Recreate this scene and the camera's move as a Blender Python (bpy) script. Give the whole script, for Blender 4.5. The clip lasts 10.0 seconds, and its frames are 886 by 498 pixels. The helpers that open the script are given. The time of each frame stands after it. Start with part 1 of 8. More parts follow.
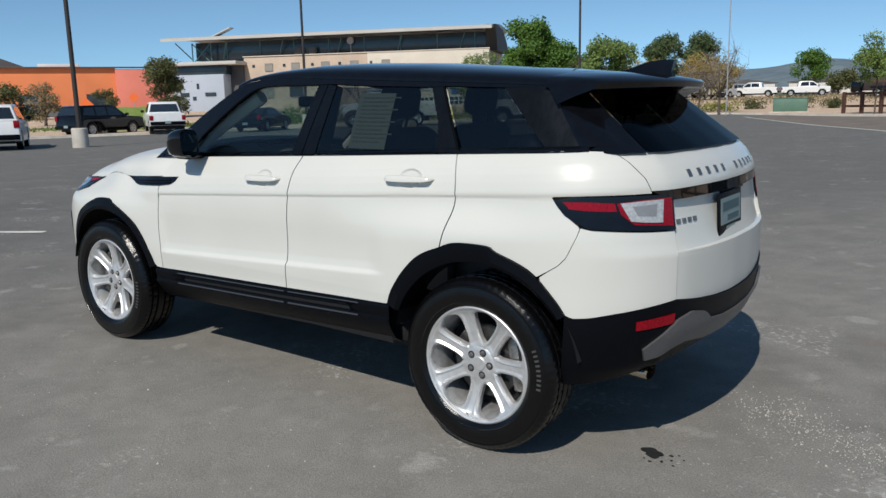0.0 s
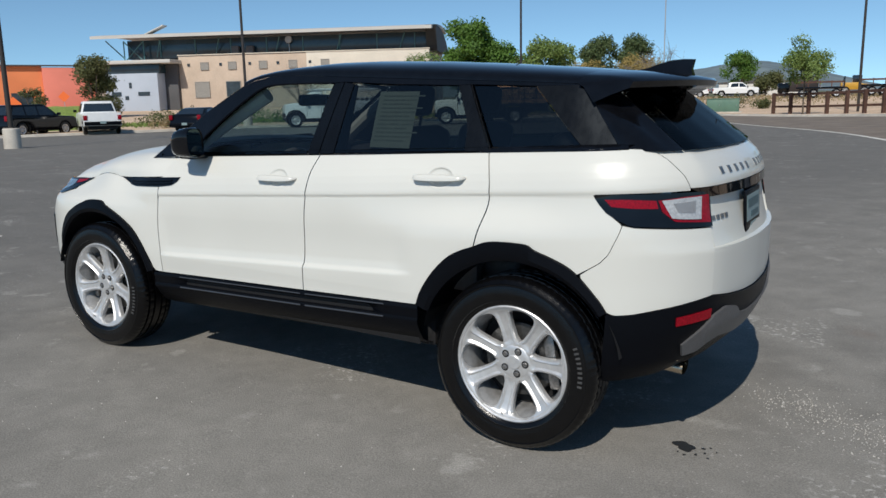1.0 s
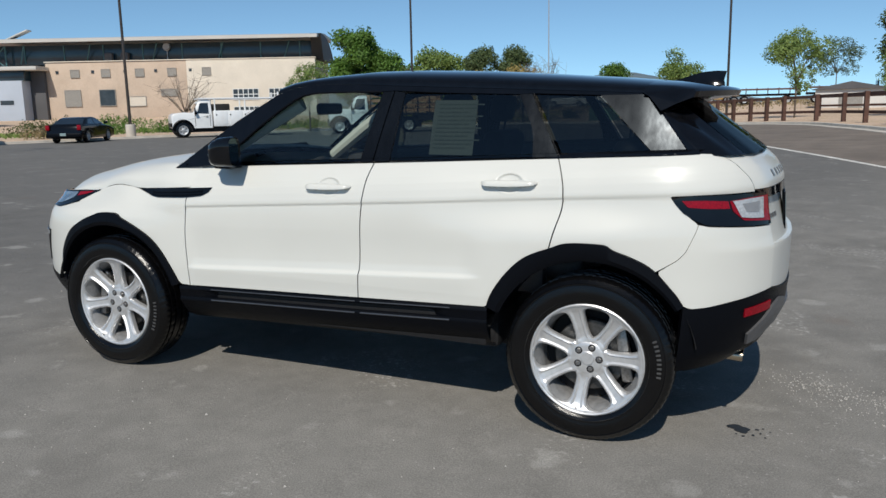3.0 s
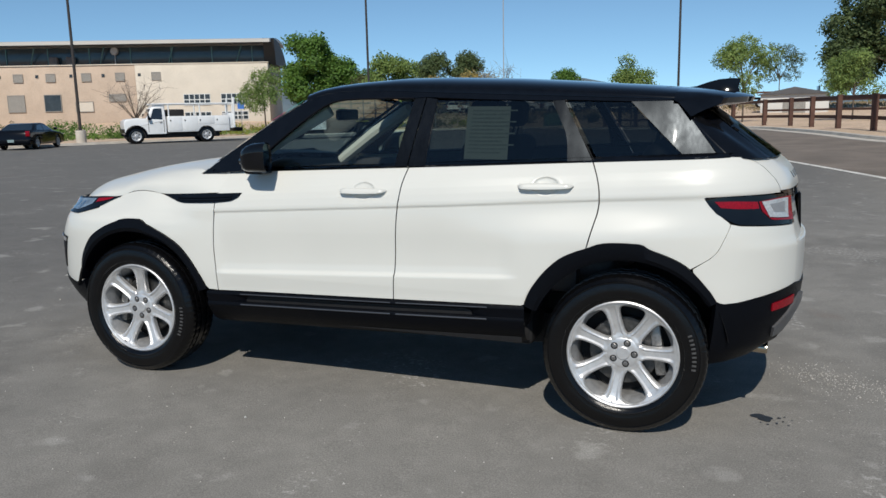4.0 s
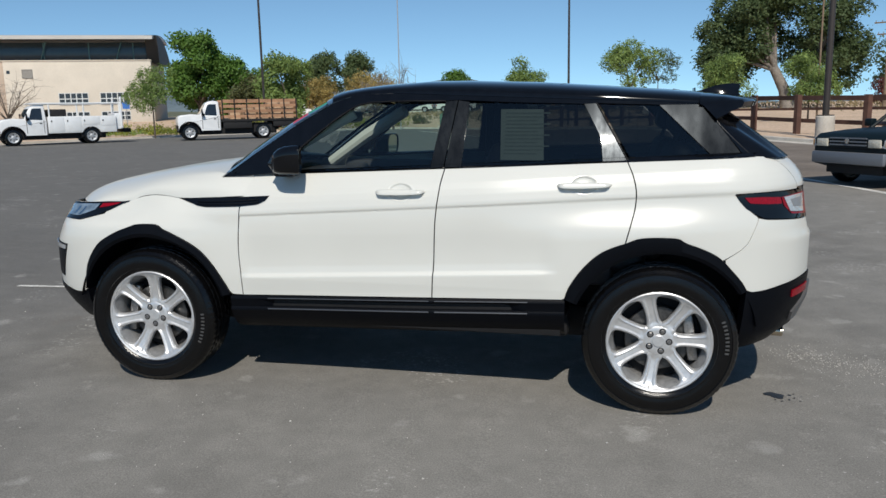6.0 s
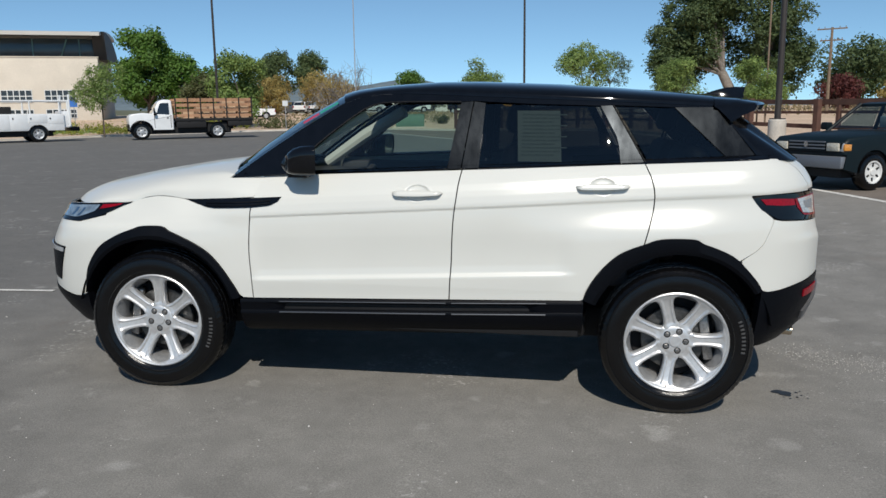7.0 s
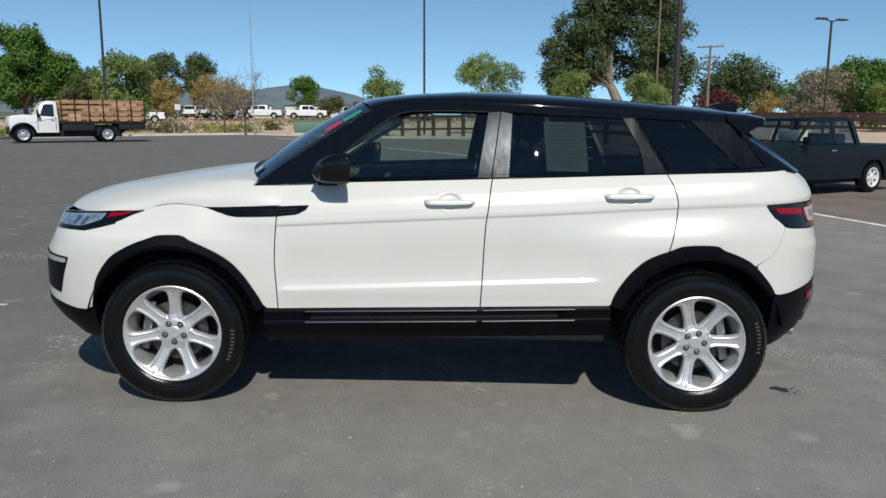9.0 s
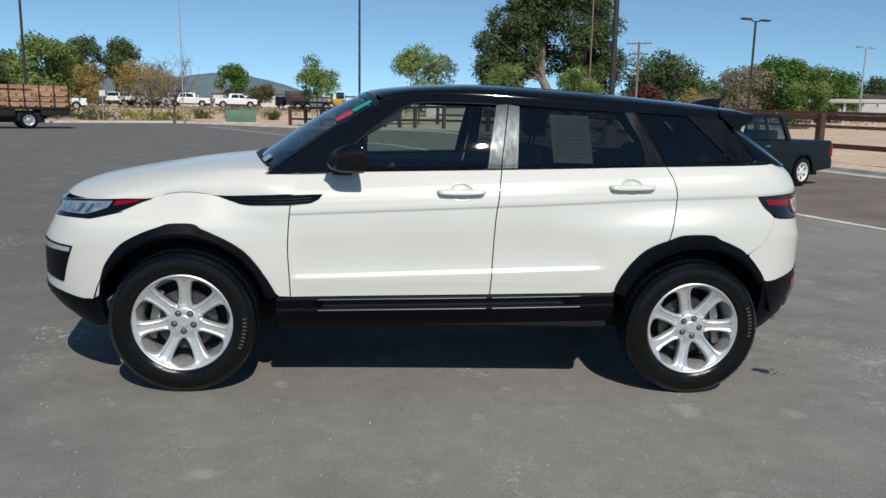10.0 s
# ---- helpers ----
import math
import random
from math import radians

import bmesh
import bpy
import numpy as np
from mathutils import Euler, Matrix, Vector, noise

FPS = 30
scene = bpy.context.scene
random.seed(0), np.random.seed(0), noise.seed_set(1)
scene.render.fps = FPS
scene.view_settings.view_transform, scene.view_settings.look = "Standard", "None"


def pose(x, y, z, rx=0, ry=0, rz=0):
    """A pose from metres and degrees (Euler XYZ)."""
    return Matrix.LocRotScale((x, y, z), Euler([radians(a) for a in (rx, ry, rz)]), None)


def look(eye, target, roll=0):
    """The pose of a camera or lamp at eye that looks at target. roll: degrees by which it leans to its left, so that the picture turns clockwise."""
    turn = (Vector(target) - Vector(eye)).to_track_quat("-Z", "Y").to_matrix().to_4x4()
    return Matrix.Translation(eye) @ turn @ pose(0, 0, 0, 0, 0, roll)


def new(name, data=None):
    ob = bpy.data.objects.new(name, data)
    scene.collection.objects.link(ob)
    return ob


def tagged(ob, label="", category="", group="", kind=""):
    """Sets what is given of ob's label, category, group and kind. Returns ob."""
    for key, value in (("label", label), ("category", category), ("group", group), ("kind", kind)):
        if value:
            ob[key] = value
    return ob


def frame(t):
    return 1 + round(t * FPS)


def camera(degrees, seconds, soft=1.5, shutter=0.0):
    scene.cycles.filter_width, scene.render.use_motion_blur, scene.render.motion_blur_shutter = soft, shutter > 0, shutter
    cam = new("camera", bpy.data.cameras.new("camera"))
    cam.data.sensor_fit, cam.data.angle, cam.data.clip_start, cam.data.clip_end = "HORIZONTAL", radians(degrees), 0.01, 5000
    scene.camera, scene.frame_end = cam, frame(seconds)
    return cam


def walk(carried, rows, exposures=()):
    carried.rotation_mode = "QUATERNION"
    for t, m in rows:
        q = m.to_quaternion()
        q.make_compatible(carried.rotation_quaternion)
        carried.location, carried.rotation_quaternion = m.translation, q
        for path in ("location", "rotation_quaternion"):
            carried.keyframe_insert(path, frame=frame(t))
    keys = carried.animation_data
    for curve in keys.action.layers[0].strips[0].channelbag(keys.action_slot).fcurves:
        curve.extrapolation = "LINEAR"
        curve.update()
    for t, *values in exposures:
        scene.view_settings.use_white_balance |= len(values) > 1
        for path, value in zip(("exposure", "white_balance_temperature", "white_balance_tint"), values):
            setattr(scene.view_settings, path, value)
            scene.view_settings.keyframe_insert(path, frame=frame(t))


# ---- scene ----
cam = camera(59.54, 10.0)
PATH = [
    (0, (3.031, -3.441, 1.402), (1.8720, -1.8530, 1.0324), -1.26),
    (0.5, (2.881, -3.552, 1.390), (1.7870, -1.9192, 1.0204), -1.51),
    (1, (2.695, -3.635, 1.402), (1.6664, -1.9613, 1.0297), -1.16),
    (1.5, (2.526, -3.776, 1.404), (1.5756, -2.0561, 1.0322), -0.69),
    (2, (2.361, -3.936, 1.407), (1.4913, -2.1729, 1.0365), -0.95),
    (2.5, (2.187, -3.991, 1.408), (1.3685, -2.2025, 1.0452), -1.09),
    (4, (1.699, -4.322, 1.425), (1.0435, -2.4639, 1.0801), -1.25),
    (4.5, (1.524, -4.370, 1.424), (0.9221, -2.4936, 1.0800), -1.15),
    (5, (1.361, -4.427, 1.437), (0.8274, -2.5324, 1.0846), -1.02),
    (5.5, (1.186, -4.579, 1.448), (0.7320, -2.6624, 1.0981), -1.12),
    (7, (0.710, -4.635, 1.456), (0.4456, -2.6836, 1.1061), -0.75),
    (7.5, (0.521, -4.728, 1.465), (0.3233, -2.7665, 1.1267), -0.41),
    (8, (0.374, -4.765, 1.456), (0.2482, -2.7983, 1.1160), -0.92),
    (8.5, (0.187, -4.731, 1.464), (0.1216, -2.7617, 1.1218), -0.92),
    (9, (0.022, -4.711, 1.469), (0.0334, -2.7393, 1.1365), 0.23),
    (9.5, (-0.203, -4.769, 1.477), (-0.0952, -2.8009, 1.1374), 0.90),
    (10, (-0.393, -4.781, 1.465), (-0.2020, -2.8213, 1.1133), 1.13),
]
walk(cam, [(t, look(eye, target, roll)) for t, eye, target, roll in PATH])

# ---- light ----
SUN_DIR = Vector((0.14, -0.69, 0.71)).normalized()
sun_data = bpy.data.lights.new("sun", "SUN")
sun_data.energy, sun_data.angle, sun_data.color = 4.1, radians(0.53), (1.0, 0.945, 0.855)
sun = new("sun", sun_data)
sun.matrix_world = Matrix.Translation((0, -20, 40)) @ SUN_DIR.to_track_quat("Z", "Y").to_matrix().to_4x4()

world = bpy.data.worlds.new("sky")
scene.world = world
world.use_nodes = True
sky = world.node_tree.nodes.new("ShaderNodeTexSky")
sky.sky_type, sky.sun_disc = "NISHITA", False
sky.sun_elevation = math.asin(SUN_DIR.z)
sky.sun_rotation = math.atan2(SUN_DIR.x, SUN_DIR.y)
sky.air_density, sky.dust_density, sky.ozone_density, sky.altitude = 1.0, 0.0, 2.5, 3500
back = world.node_tree.nodes["Background"]
back.inputs[1].default_value = 0.120
raise_ = world.node_tree.nodes.new("ShaderNodeVectorMath")
raise_.operation, raise_.inputs[1].default_value = "ADD", (0, 0, 0.06)
coords = world.node_tree.nodes.new("ShaderNodeTexCoord")
world.node_tree.links.new(coords.outputs["Generated"], raise_.inputs[0])
world.node_tree.links.new(raise_.outputs[0], sky.inputs["Vector"])
tint = world.node_tree.nodes.new("ShaderNodeVectorMath")
tint.operation, tint.inputs[1].default_value = "MULTIPLY", (0.91, 1.06, 0.99)
world.node_tree.links.new(sky.outputs[0], tint.inputs[0])
world.node_tree.links.new(tint.outputs[0], back.inputs[0])
scene.view_settings.exposure = 0.0


# ---- materials ----
MATS = {}


def material(name, color, rough=0.6, metal=0.0, coat=0.0, vary=0.0, scale=8.0, fine=0.0, fine_scale=120.0, bump=0.0,
             bump_scale=200.0, other=None, piece=0.0, spec=0.5):
    """A principled surface with two scales of colour variation, bump and variation from piece to piece."""
    if name in MATS:
        return MATS[name]
    m = bpy.data.materials.new(name)
    m.use_nodes = True
    nt = m.node_tree
    p = nt.nodes["Principled BSDF"]
    p.inputs["Base Color"].default_value = (*color, 1)
    p.inputs["Roughness"].default_value = rough
    p.inputs["Metallic"].default_value = metal
    p.inputs["Specular IOR Level"].default_value = spec
    if coat:
        p.inputs["Coat Weight"].default_value, p.inputs["Coat Roughness"].default_value = coat, 0.03
    geo = nt.nodes.new("ShaderNodeNewGeometry")
    src = geo.outputs["Position"]
    last = None
    if vary:
        n = nt.nodes.new("ShaderNodeTexNoise")
        n.inputs["Scale"].default_value, n.inputs["Detail"].default_value = scale, 5
        nt.links.new(src, n.inputs["Vector"])
        r = nt.nodes.new("ShaderNodeMapRange")
        r.inputs[1].default_value, r.inputs[2].default_value = 0.32, 0.68
        nt.links.new(n.outputs[0], r.inputs[0])
        mx = nt.nodes.new("ShaderNodeMix")
        mx.data_type = "RGBA"
        dark = [c * (1 - vary) for c in color] if other is None else other
        mx.inputs[6].default_value, mx.inputs[7].default_value = (*dark, 1), (*color, 1)
        nt.links.new(r.outputs[0], mx.inputs[0])
        last = mx.outputs[2]
    if fine:
        n = nt.nodes.new("ShaderNodeTexNoise")
        n.inputs["Scale"].default_value, n.inputs["Detail"].default_value = fine_scale, 3
        nt.links.new(src, n.inputs["Vector"])
        r = nt.nodes.new("ShaderNodeMapRange")
        r.inputs[1].default_value, r.inputs[2].default_value = 0.3, 0.7
        r.inputs[3].default_value, r.inputs[4].default_value = 1 - fine, 1 + fine
        nt.links.new(n.outputs[0], r.inputs[0])
        v = nt.nodes.new("ShaderNodeVectorMath")
        v.operation = "SCALE"
        if last is None:
            v.inputs[0].default_value = color
        else:
            nt.links.new(last, v.inputs[0])
        nt.links.new(r.outputs[0], v.inputs["Scale"])
        last = v.outputs[0]
    if piece:
        info = nt.nodes.new("ShaderNodeObjectInfo")
        r = nt.nodes.new("ShaderNodeMapRange")
        r.inputs[3].default_value, r.inputs[4].default_value = 1 - piece, 1 + piece
        nt.links.new(info.outputs["Random"], r.inputs[0])
        v = nt.nodes.new("ShaderNodeVectorMath")
        v.operation = "SCALE"
        if last is None:
            v.inputs[0].default_value = color
        else:
            nt.links.new(last, v.inputs[0])
        nt.links.new(r.outputs[0], v.inputs["Scale"])
        last = v.outputs[0]
    if last is not None:
        nt.links.new(last, p.inputs["Base Color"])
    if bump:
        n = nt.nodes.new("ShaderNodeTexNoise")
        n.inputs["Scale"].default_value, n.inputs["Detail"].default_value = bump_scale, 3
        nt.links.new(src, n.inputs["Vector"])
        b = nt.nodes.new("ShaderNodeBump")
        b.inputs["Strength"].default_value, b.inputs["Distance"].default_value = bump, 0.01
        nt.links.new(n.outputs[0], b.inputs["Height"])
        nt.links.new(b.outputs[0], p.inputs["Normal"])
    MATS[name] = m
    return m


def glass(name, tint, gloss=1.0):
    """A thin pane: what is behind shows through the tint, the surface mirrors by Fresnel."""
    m = bpy.data.materials.new(name)
    m.use_nodes = True
    nt = m.node_tree
    nt.nodes.remove(nt.nodes["Principled BSDF"])
    out = nt.nodes["Material Output"]
    tr, gl = nt.nodes.new("ShaderNodeBsdfTransparent"), nt.nodes.new("ShaderNodeBsdfGlossy")
    tr.inputs[0].default_value = (*tint, 1)
    gl.inputs["Roughness"].default_value = 0.008
    fr, mx, ml = nt.nodes.new("ShaderNodeLayerWeight"), nt.nodes.new("ShaderNodeMixShader"), nt.nodes.new("ShaderNodeMath")
    pw = nt.nodes.new("ShaderNodeMath")
    pw.operation, pw.inputs[1].default_value = "POWER", 4.0
    ml.operation, ml.inputs[1].default_value, ml.inputs[2].default_value, ml.use_clamp = "MULTIPLY_ADD", 0.9 * gloss, 0.065 * gloss, True
    fr.inputs[0].default_value = 0.5
    nt.links.new(fr.outputs["Facing"], pw.inputs[0])
    nt.links.new(pw.outputs[0], ml.inputs[0])
    nt.links.new(ml.outputs[0], mx.inputs[0])
    nt.links.new(tr.outputs[0], mx.inputs[1])
    nt.links.new(gl.outputs[0], mx.inputs[2])
    nt.links.new(mx.outputs[0], out.inputs[0])
    return m


def asphalt_material():
    """Worn grey asphalt: aggregate grain, broad patches, pale scuffs and scattered pale grit."""
    m = bpy.data.materials.new("asphalt")
    m.use_nodes = True
    nt = m.node_tree
    p = nt.nodes["Principled BSDF"]
    p.inputs["Roughness"].default_value, p.inputs["Specular IOR Level"].default_value = 0.85, 0.3
    pos = nt.nodes.new("ShaderNodeNewGeometry").outputs["Position"]

    def noise_node(scale, detail, lo, hi, a, b):
        n = nt.nodes.new("ShaderNodeTexNoise")
        n.inputs["Scale"].default_value, n.inputs["Detail"].default_value = scale, detail
        nt.links.new(pos, n.inputs["Vector"])
        r = nt.nodes.new("ShaderNodeMapRange")
        for k, value in zip((1, 2, 3, 4), (lo, hi, a, b)):
            r.inputs[k].default_value = value
        nt.links.new(n.outputs[0], r.inputs[0])
        return r.outputs[0], n.outputs[0]

    def mix(fac, a, b):
        x = nt.nodes.new("ShaderNodeMix")
        x.data_type = "RGBA"
        for k, value in ((0, fac), (6, a), (7, b)):
            if isinstance(value, tuple):
                x.inputs[k].default_value = value
            else:
                nt.links.new(value, x.inputs[k])
        return x.outputs[2]

    broad, _ = noise_node(0.35, 4, 0.35, 0.65, 0, 1)
    mid, _ = noise_node(2.2, 6, 0.35, 0.7, 0, 1)
    scuff, _ = noise_node(3.1, 9, 0.635, 0.70, 0, 0.42)
    speck, _ = noise_node(34, 5, 0.55, 0.66, 0, 1.0)
    scraped, _ = noise_node(1.05, 5, 0.56, 0.64, 0, 0.75)
    mottle, _ = noise_node(9, 7, 0.30, 0.70, 0.93, 1.07)
    rust, _ = noise_node(0.9, 6, 0.66, 0.76, 0, 0.5)
    grit, _ = noise_node(60, 2, 0.655, 0.73, 0, 0.85)
    grain, height = noise_node(150, 4, 0.28, 0.72, 0.74, 1.26)
    c = mix(broad, (0.158, 0.151, 0.138, 1), (0.210, 0.201, 0.184, 1))
    c = mix(mid, c, (0.228, 0.218, 0.199, 1))
    # asphalt blended darker further across the lot
    sep = nt.nodes.new("ShaderNodeSeparateXYZ")
    nt.links.new(pos, sep.inputs[0])
    far, wob = nt.nodes.new("ShaderNodeMapRange"), nt.nodes.new("ShaderNodeMath")
    wob.operation, wob.inputs[1].default_value = "MULTIPLY_ADD", 4.0
    nt.links.new(broad, wob.inputs[0])
    slant = nt.nodes.new("ShaderNodeMath")
    slant.operation, slant.inputs[1].default_value = "MULTIPLY_ADD", -1.6
    nt.links.new(sep.outputs[0], slant.inputs[0])
    nt.links.new(sep.outputs[1], slant.inputs[2])
    nt.links.new(slant.outputs[0], wob.inputs[2])
    for k, value in zip((1, 2, 3, 4), (2.0, 11.0, 0.0, 0.62)):
        far.inputs[k].default_value = value
    nt.links.new(wob.outputs[0], far.inputs[0])
    c = mix(far.outputs[0], c, (0.098, 0.096, 0.092, 1))
    # blended paler and warmer towards larger x
    worn = nt.nodes.new("ShaderNodeMapRange")
    for k, value in zip((1, 2, 3, 4), (3.5, 9.0, 0.0, 0.75)):
        worn.inputs[k].default_value = value
    nt.links.new(sep.outputs[0], worn.inputs[0])
    c = mix(worn.outputs[0], c, (0.285, 0.262, 0.226, 1))
    c = mix(scuff, c, (0.38, 0.37, 0.345, 1))
    c = mix(rust, c, (0.17, 0.125, 0.10, 1))
    scrape = nt.nodes.new("ShaderNodeMath")
    scrape.operation = "MULTIPLY"
    nt.links.new(speck, scrape.inputs[0])
    nt.links.new(scraped, scrape.inputs[1])
    c = mix(scrape.outputs[0], c, (0.43, 0.42, 0.395, 1))
    blotchy = nt.nodes.new("ShaderNodeVectorMath")
    blotchy.operation = "SCALE"
    nt.links.new(c, blotchy.inputs[0])
    nt.links.new(mottle, blotchy.inputs["Scale"])
    c = blotchy.outputs[0]
    patchy, _ = noise_node(1.3, 4, 0.50, 0.66, 0.12, 1)
    both_ = nt.nodes.new("ShaderNodeMath")
    both_.operation = "MULTIPLY"
    nt.links.new(grit, both_.inputs[0])
    nt.links.new(patchy, both_.inputs[1])
    c = mix(both_.outputs[0], c, (0.45, 0.43, 0.41, 1))
    v = nt.nodes.new("ShaderNodeVectorMath")
    v.operation = "SCALE"
    nt.links.new(c, v.inputs[0])
    nt.links.new(grain, v.inputs["Scale"])
    nt.links.new(v.outputs[0], p.inputs["Base Color"])
    b = nt.nodes.new("ShaderNodeBump")
    b.inputs["Strength"].default_value, b.inputs["Distance"].default_value = 0.5, 0.006
    nt.links.new(height, b.inputs["Height"])
    nt.links.new(b.outputs[0], p.inputs["Normal"])
    return m


def scuffed_film():
    """Gloss black film with a haze of fine polishing scratches that catches the sun."""
    m = material("scuffed_black_pillar_film", (0.0035, 0.004, 0.005), 0.30, coat=0.3)
    nt = m.node_tree
    p = nt.nodes["Principled BSDF"]
    p.inputs["Specular Tint"].default_value = (0.80, 0.90, 1.0, 1)
    pos = nt.nodes.new("ShaderNodeNewGeometry").outputs["Position"]
    stretch = nt.nodes.new("ShaderNodeVectorMath")
    stretch.operation, stretch.inputs[1].default_value = "MULTIPLY", (26.0, 26.0, 7.0)
    nt.links.new(pos, stretch.inputs[0])
    for socket, scale, lo, hi in (("Specular IOR Level", 0.35, 0.07, 0.18), ("Roughness", 2.0, 0.26, 0.31)):
        n, r = nt.nodes.new("ShaderNodeTexNoise"), nt.nodes.new("ShaderNodeMapRange")
        n.inputs["Scale"].default_value, n.inputs["Detail"].default_value = scale, 2
        for k, value in zip((1, 2, 3, 4), (0.36, 0.66, lo, hi)):
            r.inputs[k].default_value = value
        nt.links.new(stretch.outputs[0], n.inputs["Vector"])
        nt.links.new(n.outputs[0], r.inputs[0])
        nt.links.new(r.outputs[0], p.inputs[socket])
    return m


ASPHALT = asphalt_material()
PAINT = material("white_car_paint", (0.605, 0.603, 0.560), 0.32, coat=0.5, fine=0.012, fine_scale=3)
PAINT.node_tree.nodes["Principled BSDF"].inputs["Coat Roughness"].default_value = 0.09
GLOSS = material("black_gloss_paint", (0.0035, 0.004, 0.0055), 0.05, spec=0.36, fine=0.2, fine_scale=20)
PILLAR = scuffed_film()
TRIM = material("black_textured_plastic", (0.0024, 0.003, 0.0048), 0.38, spec=0.10, fine=0.25, fine_scale=300, bump=0.15, bump_scale=900)
DARK = material("underbody_black", (0.006, 0.006, 0.007), 0.8, fine=0.3, fine_scale=30)
RUBBER = material("tyre_rubber", (0.0032, 0.0032, 0.0037), 0.20, spec=0.34, vary=0.35, scale=25, fine=0.25, fine_scale=200, bump=0.1, bump_scale=500)
ALLOY = material("silver_alloy", (0.62, 0.62, 0.62), 0.40, metal=0.62, fine=0.08, fine_scale=40, bump=0.06, bump_scale=60)
STEEL = material("dull_steel", (0.28, 0.27, 0.26), 0.4, metal=0.9, fine=0.25, fine_scale=90)
# barrel and disc colours darkened for the shade behind the spokes
ALLOY_SHADED = material("shaded_wheel_barrel", (0.30, 0.30, 0.30), 0.5, metal=0.5, fine=0.2, fine_scale=30)
DISC = material("shaded_brake_steel", (0.10, 0.098, 0.095), 0.45, metal=0.8, fine=0.25, fine_scale=90)
CHROME = material("chrome", (0.75, 0.75, 0.75), 0.12, metal=1.0, fine=0.03, fine_scale=20)
SILVER = material("satin_silver_plastic", (0.33, 0.33, 0.335), 0.42, metal=0.5, fine=0.06, fine_scale=60)
TAN_STEEL = material("exhaust_steel", (0.55, 0.47, 0.36), 0.25, metal=1.0, fine=0.12, fine_scale=60)
RED_LENS = material("red_lens", (0.22, 0.0025, 0.010), 0.10, spec=0.25, fine=0.35, fine_scale=160)
CLEAR_LENS = material("clear_lens", (0.36, 0.37, 0.38), 0.12, coat=1.0, fine=0.22, fine_scale=90)
BLUE_LENS = material("headlight_lens", (0.20, 0.27, 0.35), 0.08, coat=1.0, vary=0.5, scale=22)
LEATHER = material("dark_seat_leather", (0.035, 0.034, 0.036), 0.55, vary=0.3, scale=9, fine=0.15)
CREAM = material("pale_interior_cloth", (0.50, 0.50, 0.46), 0.8, vary=0.1, scale=6)
SKID = material("satin_grey_skid_plastic", (0.13, 0.13, 0.135), 0.42, metal=0.4, fine=0.08, fine_scale=60)
PAPER = material("window_sheet_paper", (0.80, 0.86, 0.74), 0.7, vary=0.06, scale=9)
INK = material("printed_ink", (0.60, 0.65, 0.57), 0.7, fine=0.2)
BACK_GLASS = glass("black_rear_glass", (0.03, 0.035, 0.04), 0.3)
SIDE_GLASS = glass("lightly_tinted_glass", (0.70, 0.81, 0.76))
PRIVACY = glass("dark_privacy_glass", (0.175, 0.198, 0.198))
SCREEN = glass("windscreen_glass", (0.46, 0.55, 0.58))


# ---- mesh helpers ----
def mesh_part(name, verts, faces, mat, parent=None, label="", smooth=35):
    me = bpy.data.meshes.new(name)
    me.from_pydata([tuple(v) for v in verts], [], [tuple(f) for f in faces])
    me.validate()
    bm = bmesh.new()
    bm.from_mesh(me)
    bmesh.ops.recalc_face_normals(bm, faces=bm.faces)
    bm.to_mesh(me)
    bm.free()
    me.materials.append(mat)
    if smooth:
        me.shade_smooth()
        me.set_sharp_from_angle(angle=radians(smooth))
    ob = new(name, me)
    if parent is not None:
        ob.parent = parent
    if label:
        ob["label"] = label
    return ob


def part(name, bm, mat, parent=None, label="", smooth=35):
    bmesh.ops.recalc_face_normals(bm, faces=bm.faces)
    me = bpy.data.meshes.new(name)
    bm.to_mesh(me)
    bm.free()
    me.materials.append(mat)
    if smooth:
        me.shade_smooth()
        me.set_sharp_from_angle(angle=radians(smooth))
    ob = new(name, me)
    if parent is not None:
        ob.parent = parent
    if label:
        ob["label"] = label
    return ob


def share(name, ob, parent, m):
    """Another piece on the same mesh."""
    o = new(name, ob.data)
    o.parent = parent
    o.matrix_local = m
    return o


def add_box(bm, x0, x1, y0, y1, z0, z1, bevel=0.0, m=None, seg=2):
    vs = [bm.verts.new((x, y, z)) for x in (x0, x1) for y in (y0, y1) for z in (z0, z1)]
    fs = [bm.faces.new([vs[k] for k in f]) for f in
          ((0, 1, 3, 2), (4, 6, 7, 5), (0, 4, 5, 1), (2, 3, 7, 6), (0, 2, 6, 4), (1, 5, 7, 3))]
    if bevel:
        es = list({e for f in fs for e in f.edges})
        got = bmesh.ops.bevel(bm, geom=es, offset=bevel, segments=seg, affect="EDGES", profile=0.5)
        vs = list({v for f in got["faces"] for v in f.verts} | {v for v in vs if v.is_valid})
    if m is not None:
        bmesh.ops.transform(bm, matrix=m, verts=vs)
    return vs


def box(x0, x1, y0, y1, z0, z1, bevel=0.0, m=None, seg=2):
    bm = bmesh.new()
    add_box(bm, x0, x1, y0, y1, z0, z1, bevel, m, seg)
    return bm


